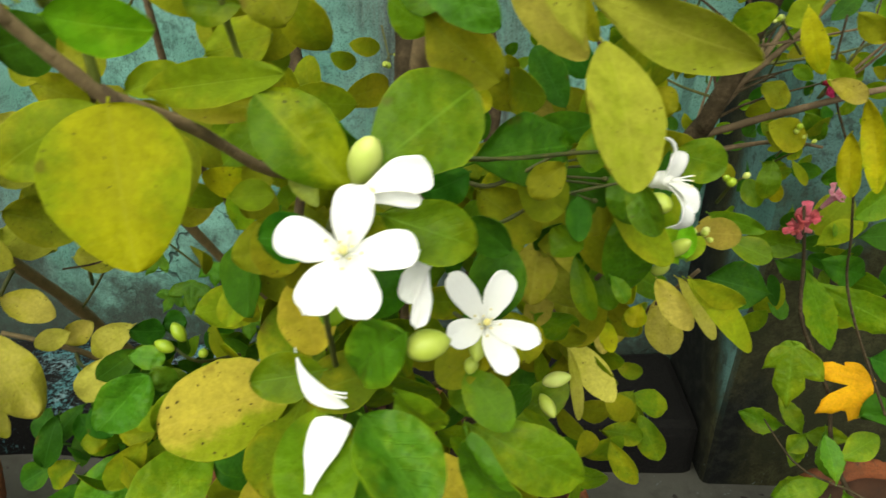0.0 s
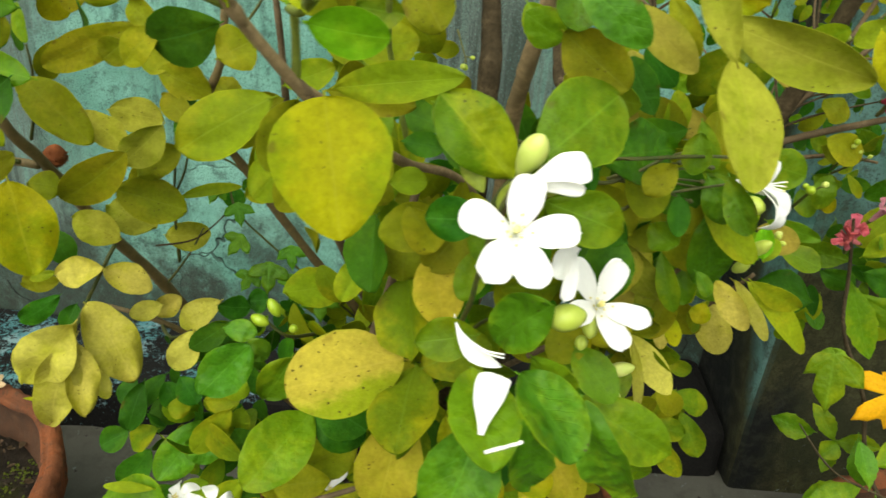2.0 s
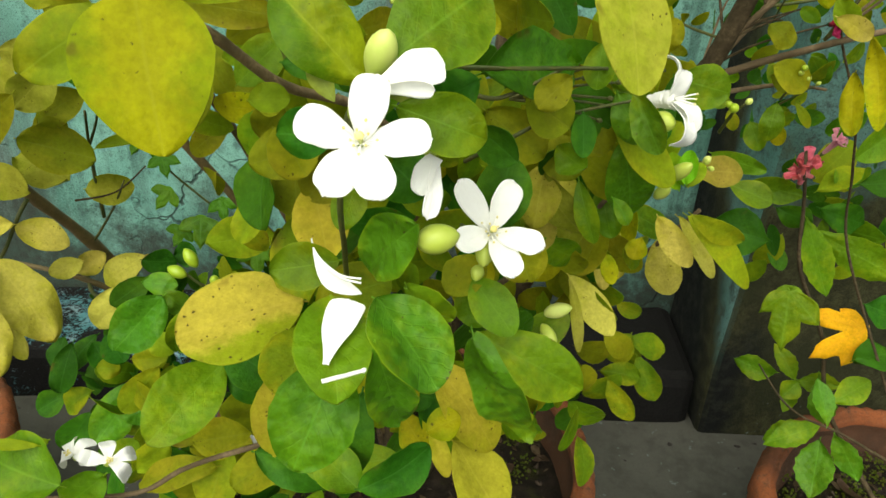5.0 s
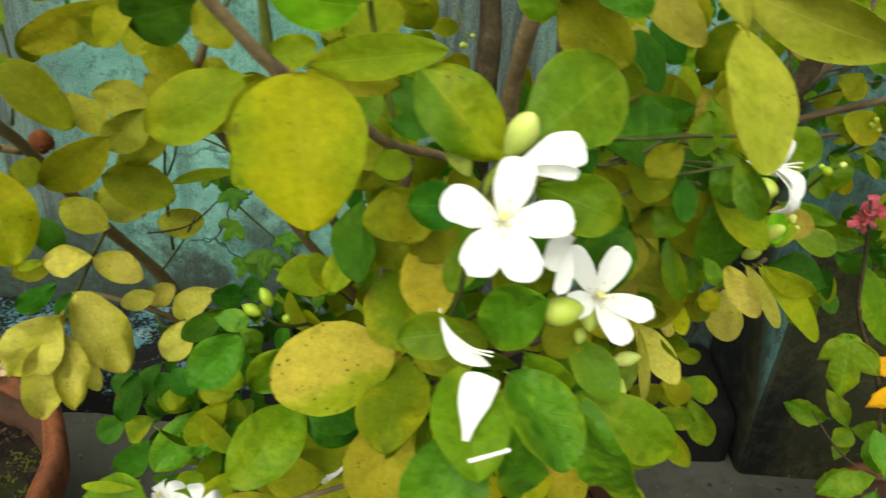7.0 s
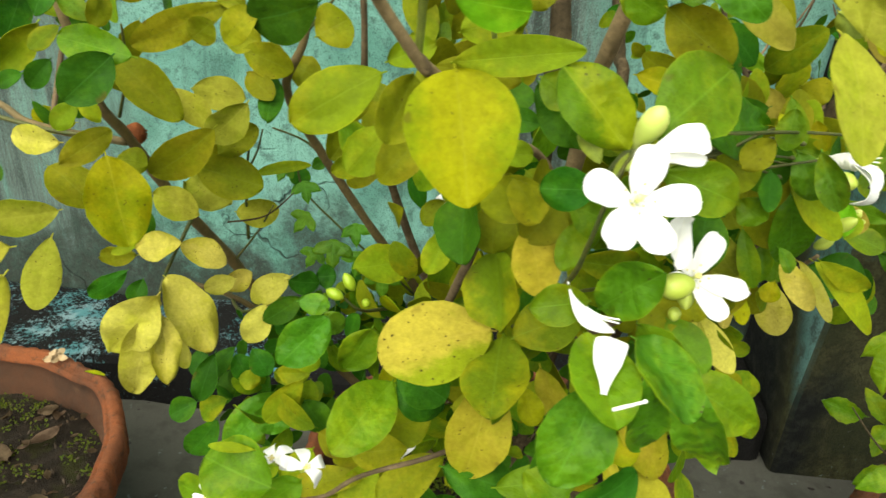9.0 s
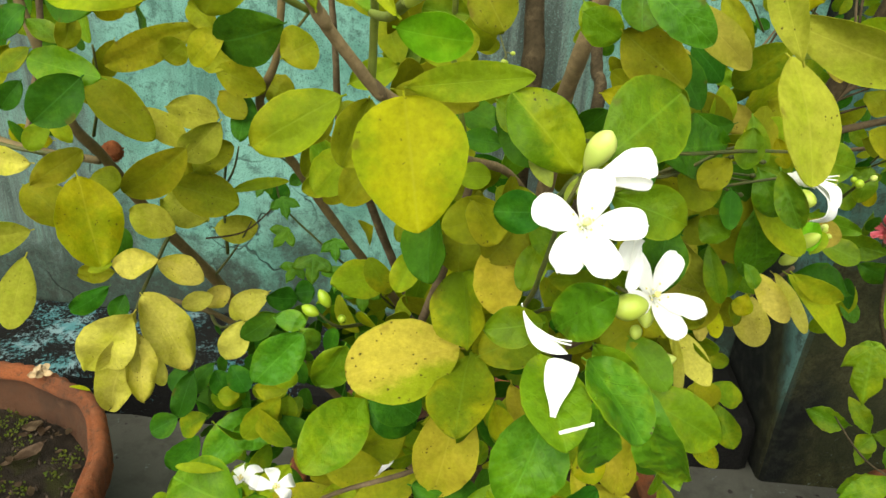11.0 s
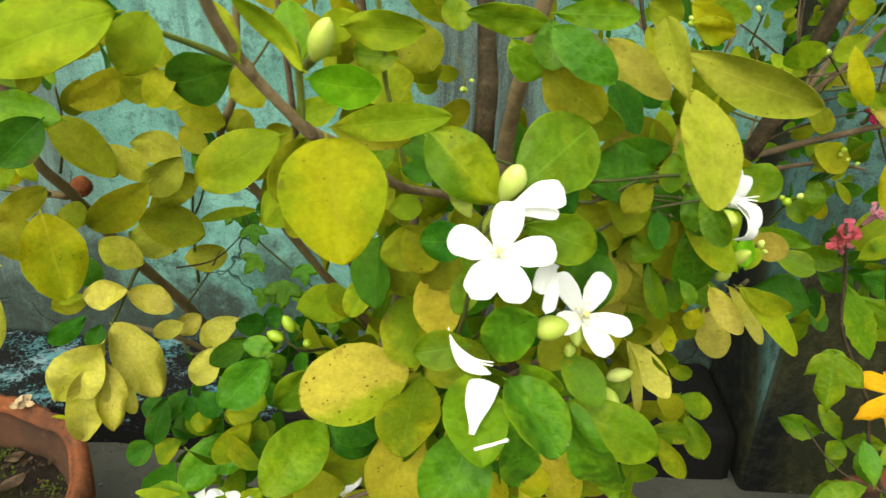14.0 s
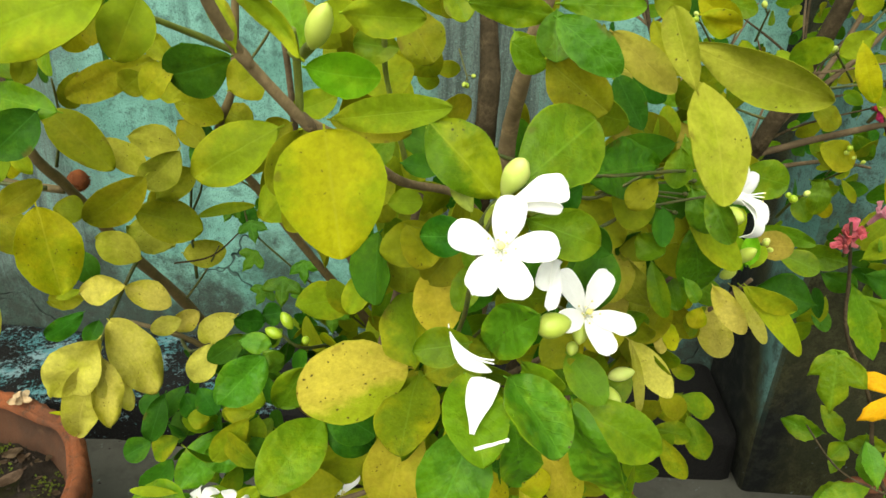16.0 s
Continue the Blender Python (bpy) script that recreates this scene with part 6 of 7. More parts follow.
# ---- inner leaves of the bush, on shared blades ----
rnd = random.Random(21)
blades = {}
for key in "ogdlyfv":
    for k in range(3):
        verts, faces, uvs = blade_mesh((0, 0, 0), (0, 0, 1), rnd.uniform(0.5, 0.7), (0, -1, 0), seed=k * 5 + 1, thick=0.01, rows=9, cols=4, curl=rnd.uniform(0, 0.2))
        blades.setdefault(key, []).append((verts, faces, uvs))


strewn = {}


def fill(count, low, high, keys, size):
    """Leaves strewn through a part of the crown, tips outward and down, faces to the light."""
    for _ in range(count):
        p = Vector([rnd.uniform(a, b) for a, b in zip(low, high)])
        key = rnd.choice(keys)
        verts, faces, uvs = rnd.choice(blades[key])
        tilt = Euler((radians(rnd.uniform(-30, 50)), radians(rnd.uniform(-170, 170)), radians(rnd.uniform(-45, 45))))
        m = Matrix.LocRotScale(p, tilt, [rnd.uniform(*size)] * 3)
        strewn.setdefault(key, []).append(([m @ v for v in verts], faces, uvs))


fill(200, (-0.06, 0.42, 0.28), (0.20, 0.55, 0.62), "gdof", (0.03, 0.045))
fill(40, (0.05, 0.42, 0.48), (0.19, 0.50, 0.66), "oolfy", (0.03, 0.042))
fill(30, (0.0, 0.33, 0.46), (0.12, 0.40, 0.58), "dgf", (0.03, 0.042))
fill(190, (0.12, 0.56, 0.52), (0.42, 0.76, 0.84), "ggofdd", (0.012, 0.024))
fill(60, (-0.16, 0.36, 0.28), (0.06, 0.50, 0.42), "ddgf", (0.03, 0.042))
fill(34, (-0.16, 0.50, 0.36), (-0.02, 0.58, 0.45), "gdl", (0.02, 0.035))
fill(6, (-0.32, 0.45, 0.58), (-0.16, 0.54, 0.72), "ooyl", (0.025, 0.036))
# mostly unseen leaves above the view, added to cast shade below
fill(36, (-0.30, 0.34, 0.84), (0.36, 0.60, 0.98), "ogly", (0.03, 0.045))
fill(10, (-0.02, 0.46, 0.62), (0.14, 0.62, 0.74), "gdlo", (0.014, 0.024))
fill(80, (0.42, 0.60, 0.34), (0.75, 0.76, 0.66), "ggvld", (0.03, 0.05))
fill(16, (-0.07, 0.31, 0.60), (-0.03, 0.42, 0.78), "oogdlf", (0.026, 0.038))
fill(10, (-0.03, 0.31, 0.58), (0.02, 0.40, 0.635), "ogl", (0.024, 0.034))
fill(60, (0.30, 0.66, 0.54), (0.47, 0.79, 0.92), "ddgo", (0.016, 0.030))
fill(60, (0.56, 0.64, 0.50), (0.80, 0.79, 0.90), "ddgv", (0.020, 0.036))
fill(34, (0.09, 0.34, 0.57), (0.17, 0.42, 0.69), "oodlf", (0.028, 0.042))
fill(46, (-0.075, 0.38, 0.46), (0.02, 0.50, 0.74), "oolyf", (0.028, 0.04))
fill(16, (0.10, 0.46, 0.44), (0.20, 0.52, 0.54), "olyg", (0.026, 0.036))
fill(14, (0.16, 0.40, 0.64), (0.34, 0.52, 0.80), "ogly", (0.020, 0.030))
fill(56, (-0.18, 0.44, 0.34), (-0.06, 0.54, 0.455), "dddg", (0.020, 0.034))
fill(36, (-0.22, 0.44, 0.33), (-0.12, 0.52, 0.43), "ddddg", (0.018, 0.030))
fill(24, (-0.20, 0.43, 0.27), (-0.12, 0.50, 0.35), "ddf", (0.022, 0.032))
fill(70, (0.30, 0.55, 0.56), (0.48, 0.70, 0.84), "gdofd", (0.015, 0.028))
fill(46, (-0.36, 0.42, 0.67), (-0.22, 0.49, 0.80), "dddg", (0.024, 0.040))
fill(44, (0.46, 0.58, 0.42), (0.66, 0.70, 0.64), "dgvd", (0.022, 0.036))
fill(9, (-0.36, 0.42, 0.61), (-0.28, 0.47, 0.67), "ddg", (0.022, 0.034))
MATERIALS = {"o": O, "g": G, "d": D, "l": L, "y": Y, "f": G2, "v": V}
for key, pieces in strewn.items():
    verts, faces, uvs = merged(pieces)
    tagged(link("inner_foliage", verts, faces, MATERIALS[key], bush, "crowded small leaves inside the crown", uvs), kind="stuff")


# ---- flowers, buds and fruit of the bush ----
def flower(parent, centre, face, radius, spokes, label, stem=None):
    """Five-petalled white flower: spokes are (degrees, length, bend back) of its petals."""
    centre, face = Vector(centre), Vector(face).normalized()
    right = Vector((0, 0, 1)).cross(face).normalized()
    up = face.cross(right)
    heart = egg("flower", parent, centre - face * radius * 0.55, centre + face * radius * 0.02, radius * 0.30, BUD, label)
    for k, (angle, long, bend) in enumerate(spokes):
        a = radians(angle)
        way = right * math.cos(a) + up * math.sin(a)
        tip = centre + way * radius * long - face * radius * bend
        petal(heart, [centre + way * radius * 0.06, centre + way * radius * long * 0.62 + face * radius * 0.06, tip], radius * 0.60, face + way * bend * 0.6, 0.0, 0.15, 0.35)
    for k in range(7):
        a = k * 0.9
        way = (right * math.cos(a) + up * math.sin(a)) * 0.30 + face
        end = centre + way * radius * (0.26 if k % 2 else 0.34)
        branch(heart, [centre, (centre + end) / 2 + right * 0.0004, end], 0.0005, 0.0004, W, "stamen", 5)
        egg("anther", heart, end - way * 0.0004, end + way * 0.0010, 0.0009, ANTHER)
    egg("pistil", heart, centre, centre + face * radius * 0.36, 0.0018, ANTHER, "yellow-green pistil")
    if stem:
        branch(heart, [centre - face * radius * 0.5, stem], 0.001, 0.0009, TWIG, "pedicel", 6)
    return heart


def petal(parent, spine, width, face, arch=0.06, cup=0.25, claw=0.32, ruffle=0.04, material=None, name="petal", full=0.58):
    """A spoon-shaped petal along a spine of points: narrow claw, broad blade, rounded uneven end, edges cupped towards its face."""
    leaf_count[0] += 1
    seed = leaf_count[0]
    spine, face = [Vector(p) for p in spine], Vector(face).normalized()
    rows, cols, thick = 18, 10, 0.00035
    spans = len(spine) - 1

    def along(s):
        i = min(int(s * spans), spans - 1)
        t = s * spans - i
        p0, p1, p2, p3 = spine[max(i - 1, 0)], spine[i], spine[i + 1], spine[min(i + 2, spans)]
        return 0.5 * (2 * p1 + (p2 - p0) * t + (2 * p0 - 5 * p1 + 4 * p2 - p3) * t * t + (3 * p1 - p0 - 3 * p2 + p3) * t ** 3)

    long = sum((q - p).length for p, q in zip(spine, spine[1:]))
    across = (spine[-1] - spine[0]).cross(face).normalized()
    verts, uvs, faces = [], [], []
    for layer in (0, 1):
        for i in range(rows + 1):
            s = 0.5 - 0.5 * math.cos(math.pi * (0.06 + 0.94 * i / rows)) if i else 0.0
            grow = min(1.0, s / full)
            grow = grow * grow * (3 - 2 * grow)
            half = width / 2 * (claw + (1 - claw) * grow) * max(0.0, 1 - max(0.0, (s - full - 0.08) / (0.92 - full)) ** 2.5) ** 0.5
            half = max(half, 0.0002)
            here = along(s)
            way = along(min(1.0, s + 0.04)) - along(max(0.0, s - 0.04))
            out = across.cross(way).normalized()
            if out.dot(face) < 0 and spans == 1:
                out = -out
            for j in range(cols + 1):
                v = 2 * j / cols - 1
                dent = 1 + 0.10 * noise.noise(Vector((s * 5, math.copysign(1.5, v), seed * 2.3))) * abs(v)
                end = 0.05 * long * noise.noise(Vector((v * 2.2, seed * 1.9, 4))) * max(0.0, (s - 0.6) / 0.4)
                lift = arch * long * 4 * s * (1 - s) + cup * half * (v * v - 0.3) + ruffle * width * noise.noise(Vector((s * 3.5, v * 1.8, seed * 0.7)))
                verts.append(here + across * (v * half * dent) + way.normalized() * end + out * (lift - layer * thick))
                uvs.append((s, 0.5 + v / 2))
    size, step = (rows + 1) * (cols + 1), cols + 1
    for i in range(rows):
        for j in range(cols):
            k = i * step + j
            faces.append((k, k + 1, k + step + 1, k + step))
            faces.append((size + k, size + k + step, size + k + step + 1, size + k + 1))
    ring = [i * step for i in range(rows + 1)] + [rows * step + j for j in range(1, step)] + [i * step + cols for i in range(rows - 1, -1, -1)] + list(range(cols - 1, 0, -1))
    for i, k in enumerate(ring):
        m = ring[(i + 1) % len(ring)]
        faces.append((k, m, size + m, size + k))
    return link(name, verts, faces, material or W, parent, uvs=uvs)


def open_flower(parent, centre, tips, widths, label, stem):
    """A wide-open white flower whose petals run from the centre to the given tips."""
    centre, tips = Vector(centre), [Vector(t) for t in tips]
    face = sum(((a - centre).cross(b - centre) for a, b in zip(tips, tips[1:] + tips[:1])), Vector()).normalized()
    if face.y > 0:
        face = -face
    heart = egg("flower", parent, centre - face * 0.012, centre - face * 0.0004, 0.0040, PALEBUD, label)
    for k, (tip, width) in enumerate(zip(tips, widths)):
        way = tip - centre
        start = centre + way * 0.05 + face * (0.0004 * (k % 3) - 0.0006)
        petal(heart, [start, tip], width, face + way.normalized() * 0.1 * (k % 2), 0.05 + 0.03 * (k % 2), 0.12 + 0.1 * (k % 3), 0.30)
    side = face.orthogonal().normalized()
    over = face.cross(side)
    for k in range(9):
        a = k * 0.7
        way = face + (side * math.cos(a) + over * math.sin(a)) * (0.55 + 0.25 * (k % 2))
        end = centre + way * (0.0044 + 0.0014 * (k % 2))
        branch(heart, [centre, (centre + end) / 2 + face * 0.0005, end], 0.00035, 0.00025, W, "stamen", 5)
        egg("anther", heart, end - way * 0.0004, end + way * 0.0005, 0.0008, ANTHER)
    branch(heart, [centre, centre + face * 0.003, centre + face * 0.0060], 0.0006, 0.0008, PISTIL, "pistil", 6)
    egg("stigma", heart, centre + face * 0.0055, centre + face * 0.0078, 0.0026, ANTHER, "yellow stigma")
    branch(heart, [centre - face * 0.011, stem], 0.0009, 0.0008, TWIG, "pedicel", 6)
    return heart


open_flower(bush, (0.0359, 0.1950, 0.6734), [(0.0195, 0.1921, 0.6806), (0.0394, 0.1975, 0.6912), (0.0545, 0.1918, 0.6770), (0.0428, 0.1770, 0.6658), (0.0282, 0.1800, 0.6650)], (0.0106, 0.0106, 0.0100, 0.0108, 0.0108), "open white five-petalled flower", (0.0303, 0.2150, 0.6700))
open_flower(bush, (0.0768, 0.2460, 0.6229), [(0.0640, 0.2430, 0.6438), (0.0842, 0.2500, 0.6416), (0.0945, 0.2325, 0.6250), (0.0846, 0.2262, 0.6166), (0.0642, 0.2325, 0.6244)], (0.0092, 0.0098, 0.0092, 0.0100, 0.0098), "open white five-petalled flower", (0.0666, 0.2624, 0.6174))
# a trumpet flower turned sideways, its petals rolled back
side = egg("flower", bush, (0.1385, 0.3050, 0.6565), (0.1432, 0.2998, 0.6594), 0.0045, BUD, "white trumpet flower seen from its side")
branch(side, [(0.1425, 0.3005, 0.6590), (0.1450, 0.2975, 0.6605), (0.1472, 0.2950, 0.6615), (0.1494, 0.2915, 0.6627)], 0.0026, 0.0040, W, "tube", 12)
petal(side, [(0.1478, 0.2935, 0.6648), (0.1493, 0.2923, 0.6727), (0.1481, 0.2944, 0.6773), (0.1439, 0.2992, 0.6780)], 0.0078, (0.9, -0.4, 0.1), 0.0, 0.2, 0.7)
petal(side, [(0.1490, 0.2923, 0.6622), (0.1504, 0.2909, 0.6690), (0.1513, 0.2928, 0.6742)], 0.0098, (0.5, -0.8, 0.2), 0.0, 0.2, 0.8)
petal(side, [(0.1498, 0.2900, 0.6625), (0.1538, 0.2823, 0.6610), (0.1562, 0.2808, 0.6532)], 0.0090, (0.5, -0.7, 0.4), 0.0, 0.2, 0.7)
petal(side, [(0.1490, 0.2896, 0.6612), (0.1522, 0.2787, 0.6578), (0.1526, 0.2776, 0.6508), (0.1486, 0.2823, 0.6465)], 0.0085, (0.6, -0.7, 0.2), 0.0, 0.2, 0.8)
for k in range(4):
    end = Vector((0.1500, 0.2905, 0.6630)) + Vector((0.0050, -0.0055, 0.0040 - 0.0020 * k))
    branch(side, [(0.1495, 0.2915, 0.6630), end], 0.0004, 0.0003, W, "stamen", 5)
    egg("anther", side, end, end + Vector((0.0008, -0.0004, 0)), 0.0009, ANTHER)
branch(side, [(0.1390, 0.3045, 0.6567), (0.130, 0.314, 0.654)], 0.001, 0.0009, TWIG, "pedicel", 6)
flower(bush, (-0.0980, 0.2440, 0.5050), (-0.25, -0.45, 0.85), 0.0102, ((150, 1.0, 0.4), (80, 0.9, 0.5), (20, 0.9, 0.7), (215, 0.8, 0.7)), "small white flower low on the bush", (-0.0938, 0.2577, 0.4880))
flower(bush, (-0.0835, 0.2450, 0.5010), (0.45, -0.45, 0.75), 0.0115, ((140, 1.0, 0.4), (70, 0.9, 0.5), (355, 1.1, 0.6), (300, 1.0, 0.8)), "small white flower low on the bush", (-0.0830, 0.2600, 0.4837))
flower(bush, (-0.1290, 0.2350, 0.4850), (-0.1, -0.6, 0.8), 0.0110, ((120, 1.0, 0.3), (200, 0.9, 0.4)), "small white flower low on the bush", (-0.1180, 0.2433, 0.4800))
egg("bud", bush, (-0.0995, 0.2480, 0.4740), (-0.0990, 0.2430, 0.4820), 0.0085, BUD, "pale yellow-green flower bud", 1.2)
flower(bush, (-0.0478, 0.3509, 0.4113), (0.2, -0.7, 0.6), 0.016, ((160, 1.0, 0.2), (50, 1.0, 0.2), (270, 1.0, 0.2)), "small white flower deep in the bush", (-0.0381, 0.3899, 0.3996))
flower(bush, (-0.03, 0.45, 0.555), (0.3, -0.8, 0.4), 0.012, ((120, 1.0, 0.2), (40, 1.0, 0.2), (330, 1.0, 0.2)), "small white flower deep in the bush", (-0.03, 0.48, 0.55))

half = egg("half_open_flower", bush, (0.0340, 0.2080, 0.6790), (0.0425, 0.2020, 0.6885), 0.0052, PALEBUD, "half-open white flower beside a bud", 1.2)
petal(half, [(0.0405, 0.2030, 0.6872), (0.0490, 0.2030, 0.6915), (0.0570, 0.2055, 0.6922)], 0.0102, (0.05, -0.85, 0.5), 0.02, 0.3, 0.40)
petal(half, [(0.0420, 0.2010, 0.6868), (0.0490, 0.1985, 0.6882), (0.0545, 0.1965, 0.6884)], 0.0050, (0.1, -0.9, -0.2), 0.02, 0.4, 0.6)
petal(half, [(0.0420, 0.2040, 0.6850), (0.0512, 0.2030, 0.6858)], 0.0060, (0.1, -0.95, -0.1), 0.04, 0.2, 0.5, material=P)
egg("bud", bush, (0.0364, 0.2132, 0.6838), (0.0420, 0.2062, 0.7008), 0.0088, PALEBUD, "closed pale yellow-green flower bud with ribbed tip", 1.55, 0.05)
branch(bush, [(0.0284, 0.2150, 0.6700), (0.0320, 0.2140, 0.6790), (0.0362, 0.2130, 0.6850)], 0.0010, 0.0013, TWIG, "twig")
leaf(bush, (0.0192, 0.2152, 0.6902), (0.0266, 0.2107, 0.6798), 0.0070, (0.2, -1.0, 0.1), P, wide=0.40, sharp=0.7, fold=0.3)
leaf(bush, (0.0341, 0.2080, 0.6843), (0.0313, 0.2080, 0.6757), 0.0035, (0, -1, 0.2), P)
hang = egg("spent_flower", bush, (0.0535, 0.2090, 0.6690), (0.0548, 0.2060, 0.6650), 0.0035, BUD, "withering white flower hanging down")
petal(hang, [(0.0558, 0.2042, 0.6672), (0.0530, 0.2020, 0.6640), (0.0512, 0.2000, 0.6575)], 0.0062, (-0.2, -0.95, 0.2), 0.0, 0.4, 0.7, 0.15)
petal(hang, [(0.0556, 0.2045, 0.6660), (0.0555, 0.2000, 0.6580), (0.0542, 0.1971, 0.6511)], 0.0052, (0.3, -0.95, 0.1), 0.0, 0.4, 0.5, 0.15)
egg("bud", bush, (0.0510, 0.2010, 0.6413), (0.0640, 0.2060, 0.6420), 0.0094, BUD, "fat green flower bud", 0.9, 0.03)
egg("bud", bush, (0.0753, 0.2465, 0.6200), (0.0745, 0.2370, 0.6134), 0.0070, BUD, "small green bud", 0.9, 0.03)
egg("bud", bush, (0.0738, 0.2470, 0.6085), (0.0725, 0.2415, 0.6048), 0.0052, BUD, "small green bud", 0.9)
egg("bud", bush, (0.1285, 0.3897, 0.4934), (0.1462, 0.3890, 0.4998), 0.0098, PALEBUD, "pale green flower bud", 0.95, 0.04)
egg("bud", bush, (0.1265, 0.3800, 0.4925), (0.1340, 0.3660, 0.4860), 0.0085, BUD, "pale green flower bud", 0.95, 0.04)
egg("bud", bush, (-0.0189, 0.1774, 0.7363), (-0.0131, 0.1708, 0.7487), 0.0068, BUD, "closed pale green flower bud", 1.1, 0.04)
branch(bush, [(-0.0327, 0.2099, 0.7301), (-0.0251, 0.1908, 0.7320), (-0.0189, 0.1784, 0.7378)], 0.0012, 0.0016, STALK, "twig")
egg("bud", bush, (0.1405, 0.2925, 0.6545), (0.1480, 0.2815, 0.6553), 0.0085, BUD, "pale green flower bud", 1.2)
egg("bud", bush, (0.1640, 0.3197, 0.6174), (0.1697, 0.3102, 0.6289), 0.007, BUD, "small green bud")
egg("bud", bush, (0.1592, 0.3197, 0.6079), (0.1621, 0.3102, 0.6174), 0.006, BUD, "small green bud")
egg("fruit", bush, (-0.1035, 0.3821, 0.5205), (-0.0915, 0.3800, 0.5160), 0.0078, FRUIT, "small smooth green fruit")
egg("fruit", bush, (-0.0915, 0.3821, 0.5340), (-0.0845, 0.3800, 0.5225), 0.0078, FRUIT, "small smooth green fruit")
egg("fruit", bush, (-0.0790, 0.3899, 0.5069), (-0.0771, 0.3860, 0.5118), 0.006, FRUIT, "small smooth green fruit")
branch(bush, [(-0.07, 0.43, 0.48), (-0.0819, 0.3899, 0.5020), (-0.0937, 0.3831, 0.5166)], 0.0014, 0.0008, TWIG, "twig")

# sprigs of tiny closed buds at the tips of thin stalks
def bud_sprig(start, end, seed):
    own = random.Random(seed)
    start, end = Vector(start), Vector(end)
    way = end - start
    branch(bush, [start - way * 1.6, start, end], 0.0009, 0.0006, TWIG, "twig", 6)
    for _ in range(own.randrange(2, 4)):
        d = (way.normalized() + Vector((own.uniform(-1, 1), own.uniform(-0.8, 0.4), own.uniform(-0.5, 0.9)))).normalized()
        root, size = start + way * own.uniform(0.5, 1.0), own.uniform(0.0028, 0.0046)
        tip = root + d * own.uniform(0.004, 0.009)
        branch(bush, [root, tip], 0.0005, 0.0005, TWIG, "pedicel", 5)
        egg("bud", bush, tip, tip + d * size * 1.5, size, own.choice((BUD, PALEBUD, FRUIT)), "tiny pale green bud", 1.2)


for k, (start, end) in enumerate((
        ((0.0180, 0.5829, 0.6618), (0.0215, 0.5665, 0.6549)),
        ((0.2910, 0.5155, 0.6905), (0.2793, 0.5064, 0.7000)),
        ((0.2246, 0.5038, 0.7169), (0.2230, 0.4947, 0.7259)),
        ((0.3187, 0.5342, 0.6102), (0.3181, 0.5253, 0.6194)),
        ((0.1962, 0.3460, 0.6393), (0.1939, 0.3361, 0.6468)),
        ((0.2989, 0.5419, 0.6661), (0.2974, 0.5331, 0.6756)),
        ((0.3235, 0.5341, 0.6030), (0.3260, 0.5243, 0.6105)),
        ((0.1905, 0.3622, 0.6067), (0.1907, 0.3525, 0.6144)),
        ((0.1915, 0.3622, 0.6033), (0.1888, 0.3526, 0.6112)),
        ((0.1987, 0.5409, 0.7033), (0.1900, 0.5315, 0.7121)),
)):
    bud_sprig(start, end, 60 + k)

# ---- a husk, petals fallen on leaves ----
husk = []
rnd = random.Random(8)
c = Vector((-0.254, 0.452, 0.591))
husk.append(egg_mesh(c - Vector((0.002, 0, 0.008)), c + Vector((0.002, 0, 0.009)), 0.015))
for _ in range(90):
    d = Vector((rnd.gauss(0, 1), rnd.gauss(0, 1), rnd.gauss(0, 1))).normalized()
    husk.append(blade_mesh(c + d * 0.005, c + d * rnd.uniform(0.007, 0.0088), 0.003, d.orthogonal(), stalk=0, rows=3, cols=2))
verts, faces, _ = merged(husk)
link("husk", verts, faces, NUT, bush, "shaggy rust-brown husk on the twig")

fallen = thing("fallen_petal", (0.0260, 0.1925, 0.6345), "curled white petal fallen on a green leaf", "petal", "fallen petals")
leaf(fallen, (0.0205, 0.1995, 0.6420), (0.0360, 0.1880, 0.6310), 0.0057, (-0.3, -0.8, 0.55), W, "blade", wide=0.62, taper=0.5, sharp=0.7, curl=0.02, fold=0.5, wave=0.2, stalk=0, rows=15, bow=0.16)
for k in range(2):
    branch(fallen, [(0.0262, 0.1910, 0.6372 + k * 0.0004), (0.0310, 0.1875, 0.6362 + k * 0.0008), (0.0365, 0.1860, 0.6358 + k * 0.0014)], 0.0004, 0.0003, W, "stamen", 5)
fallen = thing("fallen_petal", (0.0312, 0.1725, 0.6302), "white petal lying on a green leaf", "petal", "fallen petals")
petal(fallen, [(0.0300, 0.1618, 0.6261), (0.0313, 0.1705, 0.6296), (0.0340, 0.1806, 0.6333)], 0.0102, (-0.05, -0.45, 0.90), 0.0, 0.16, 0.16, 0.05, name="blade", full=0.81)
thread = thing("fallen_stamen", (0.0353, 0.1540, 0.6285), "thin white stamen fallen on a leaf", "stamen")
branch(thread, [(0.0307, 0.1520, 0.6285), (0.0353, 0.1540, 0.6287), (0.0399, 0.1560, 0.6290)], 0.0006, 0.0005, W, "filament", 6)
egg("anther", thread, (0.0397, 0.1560, 0.6287), (0.0410, 0.1564, 0.6295), 0.0013, W)

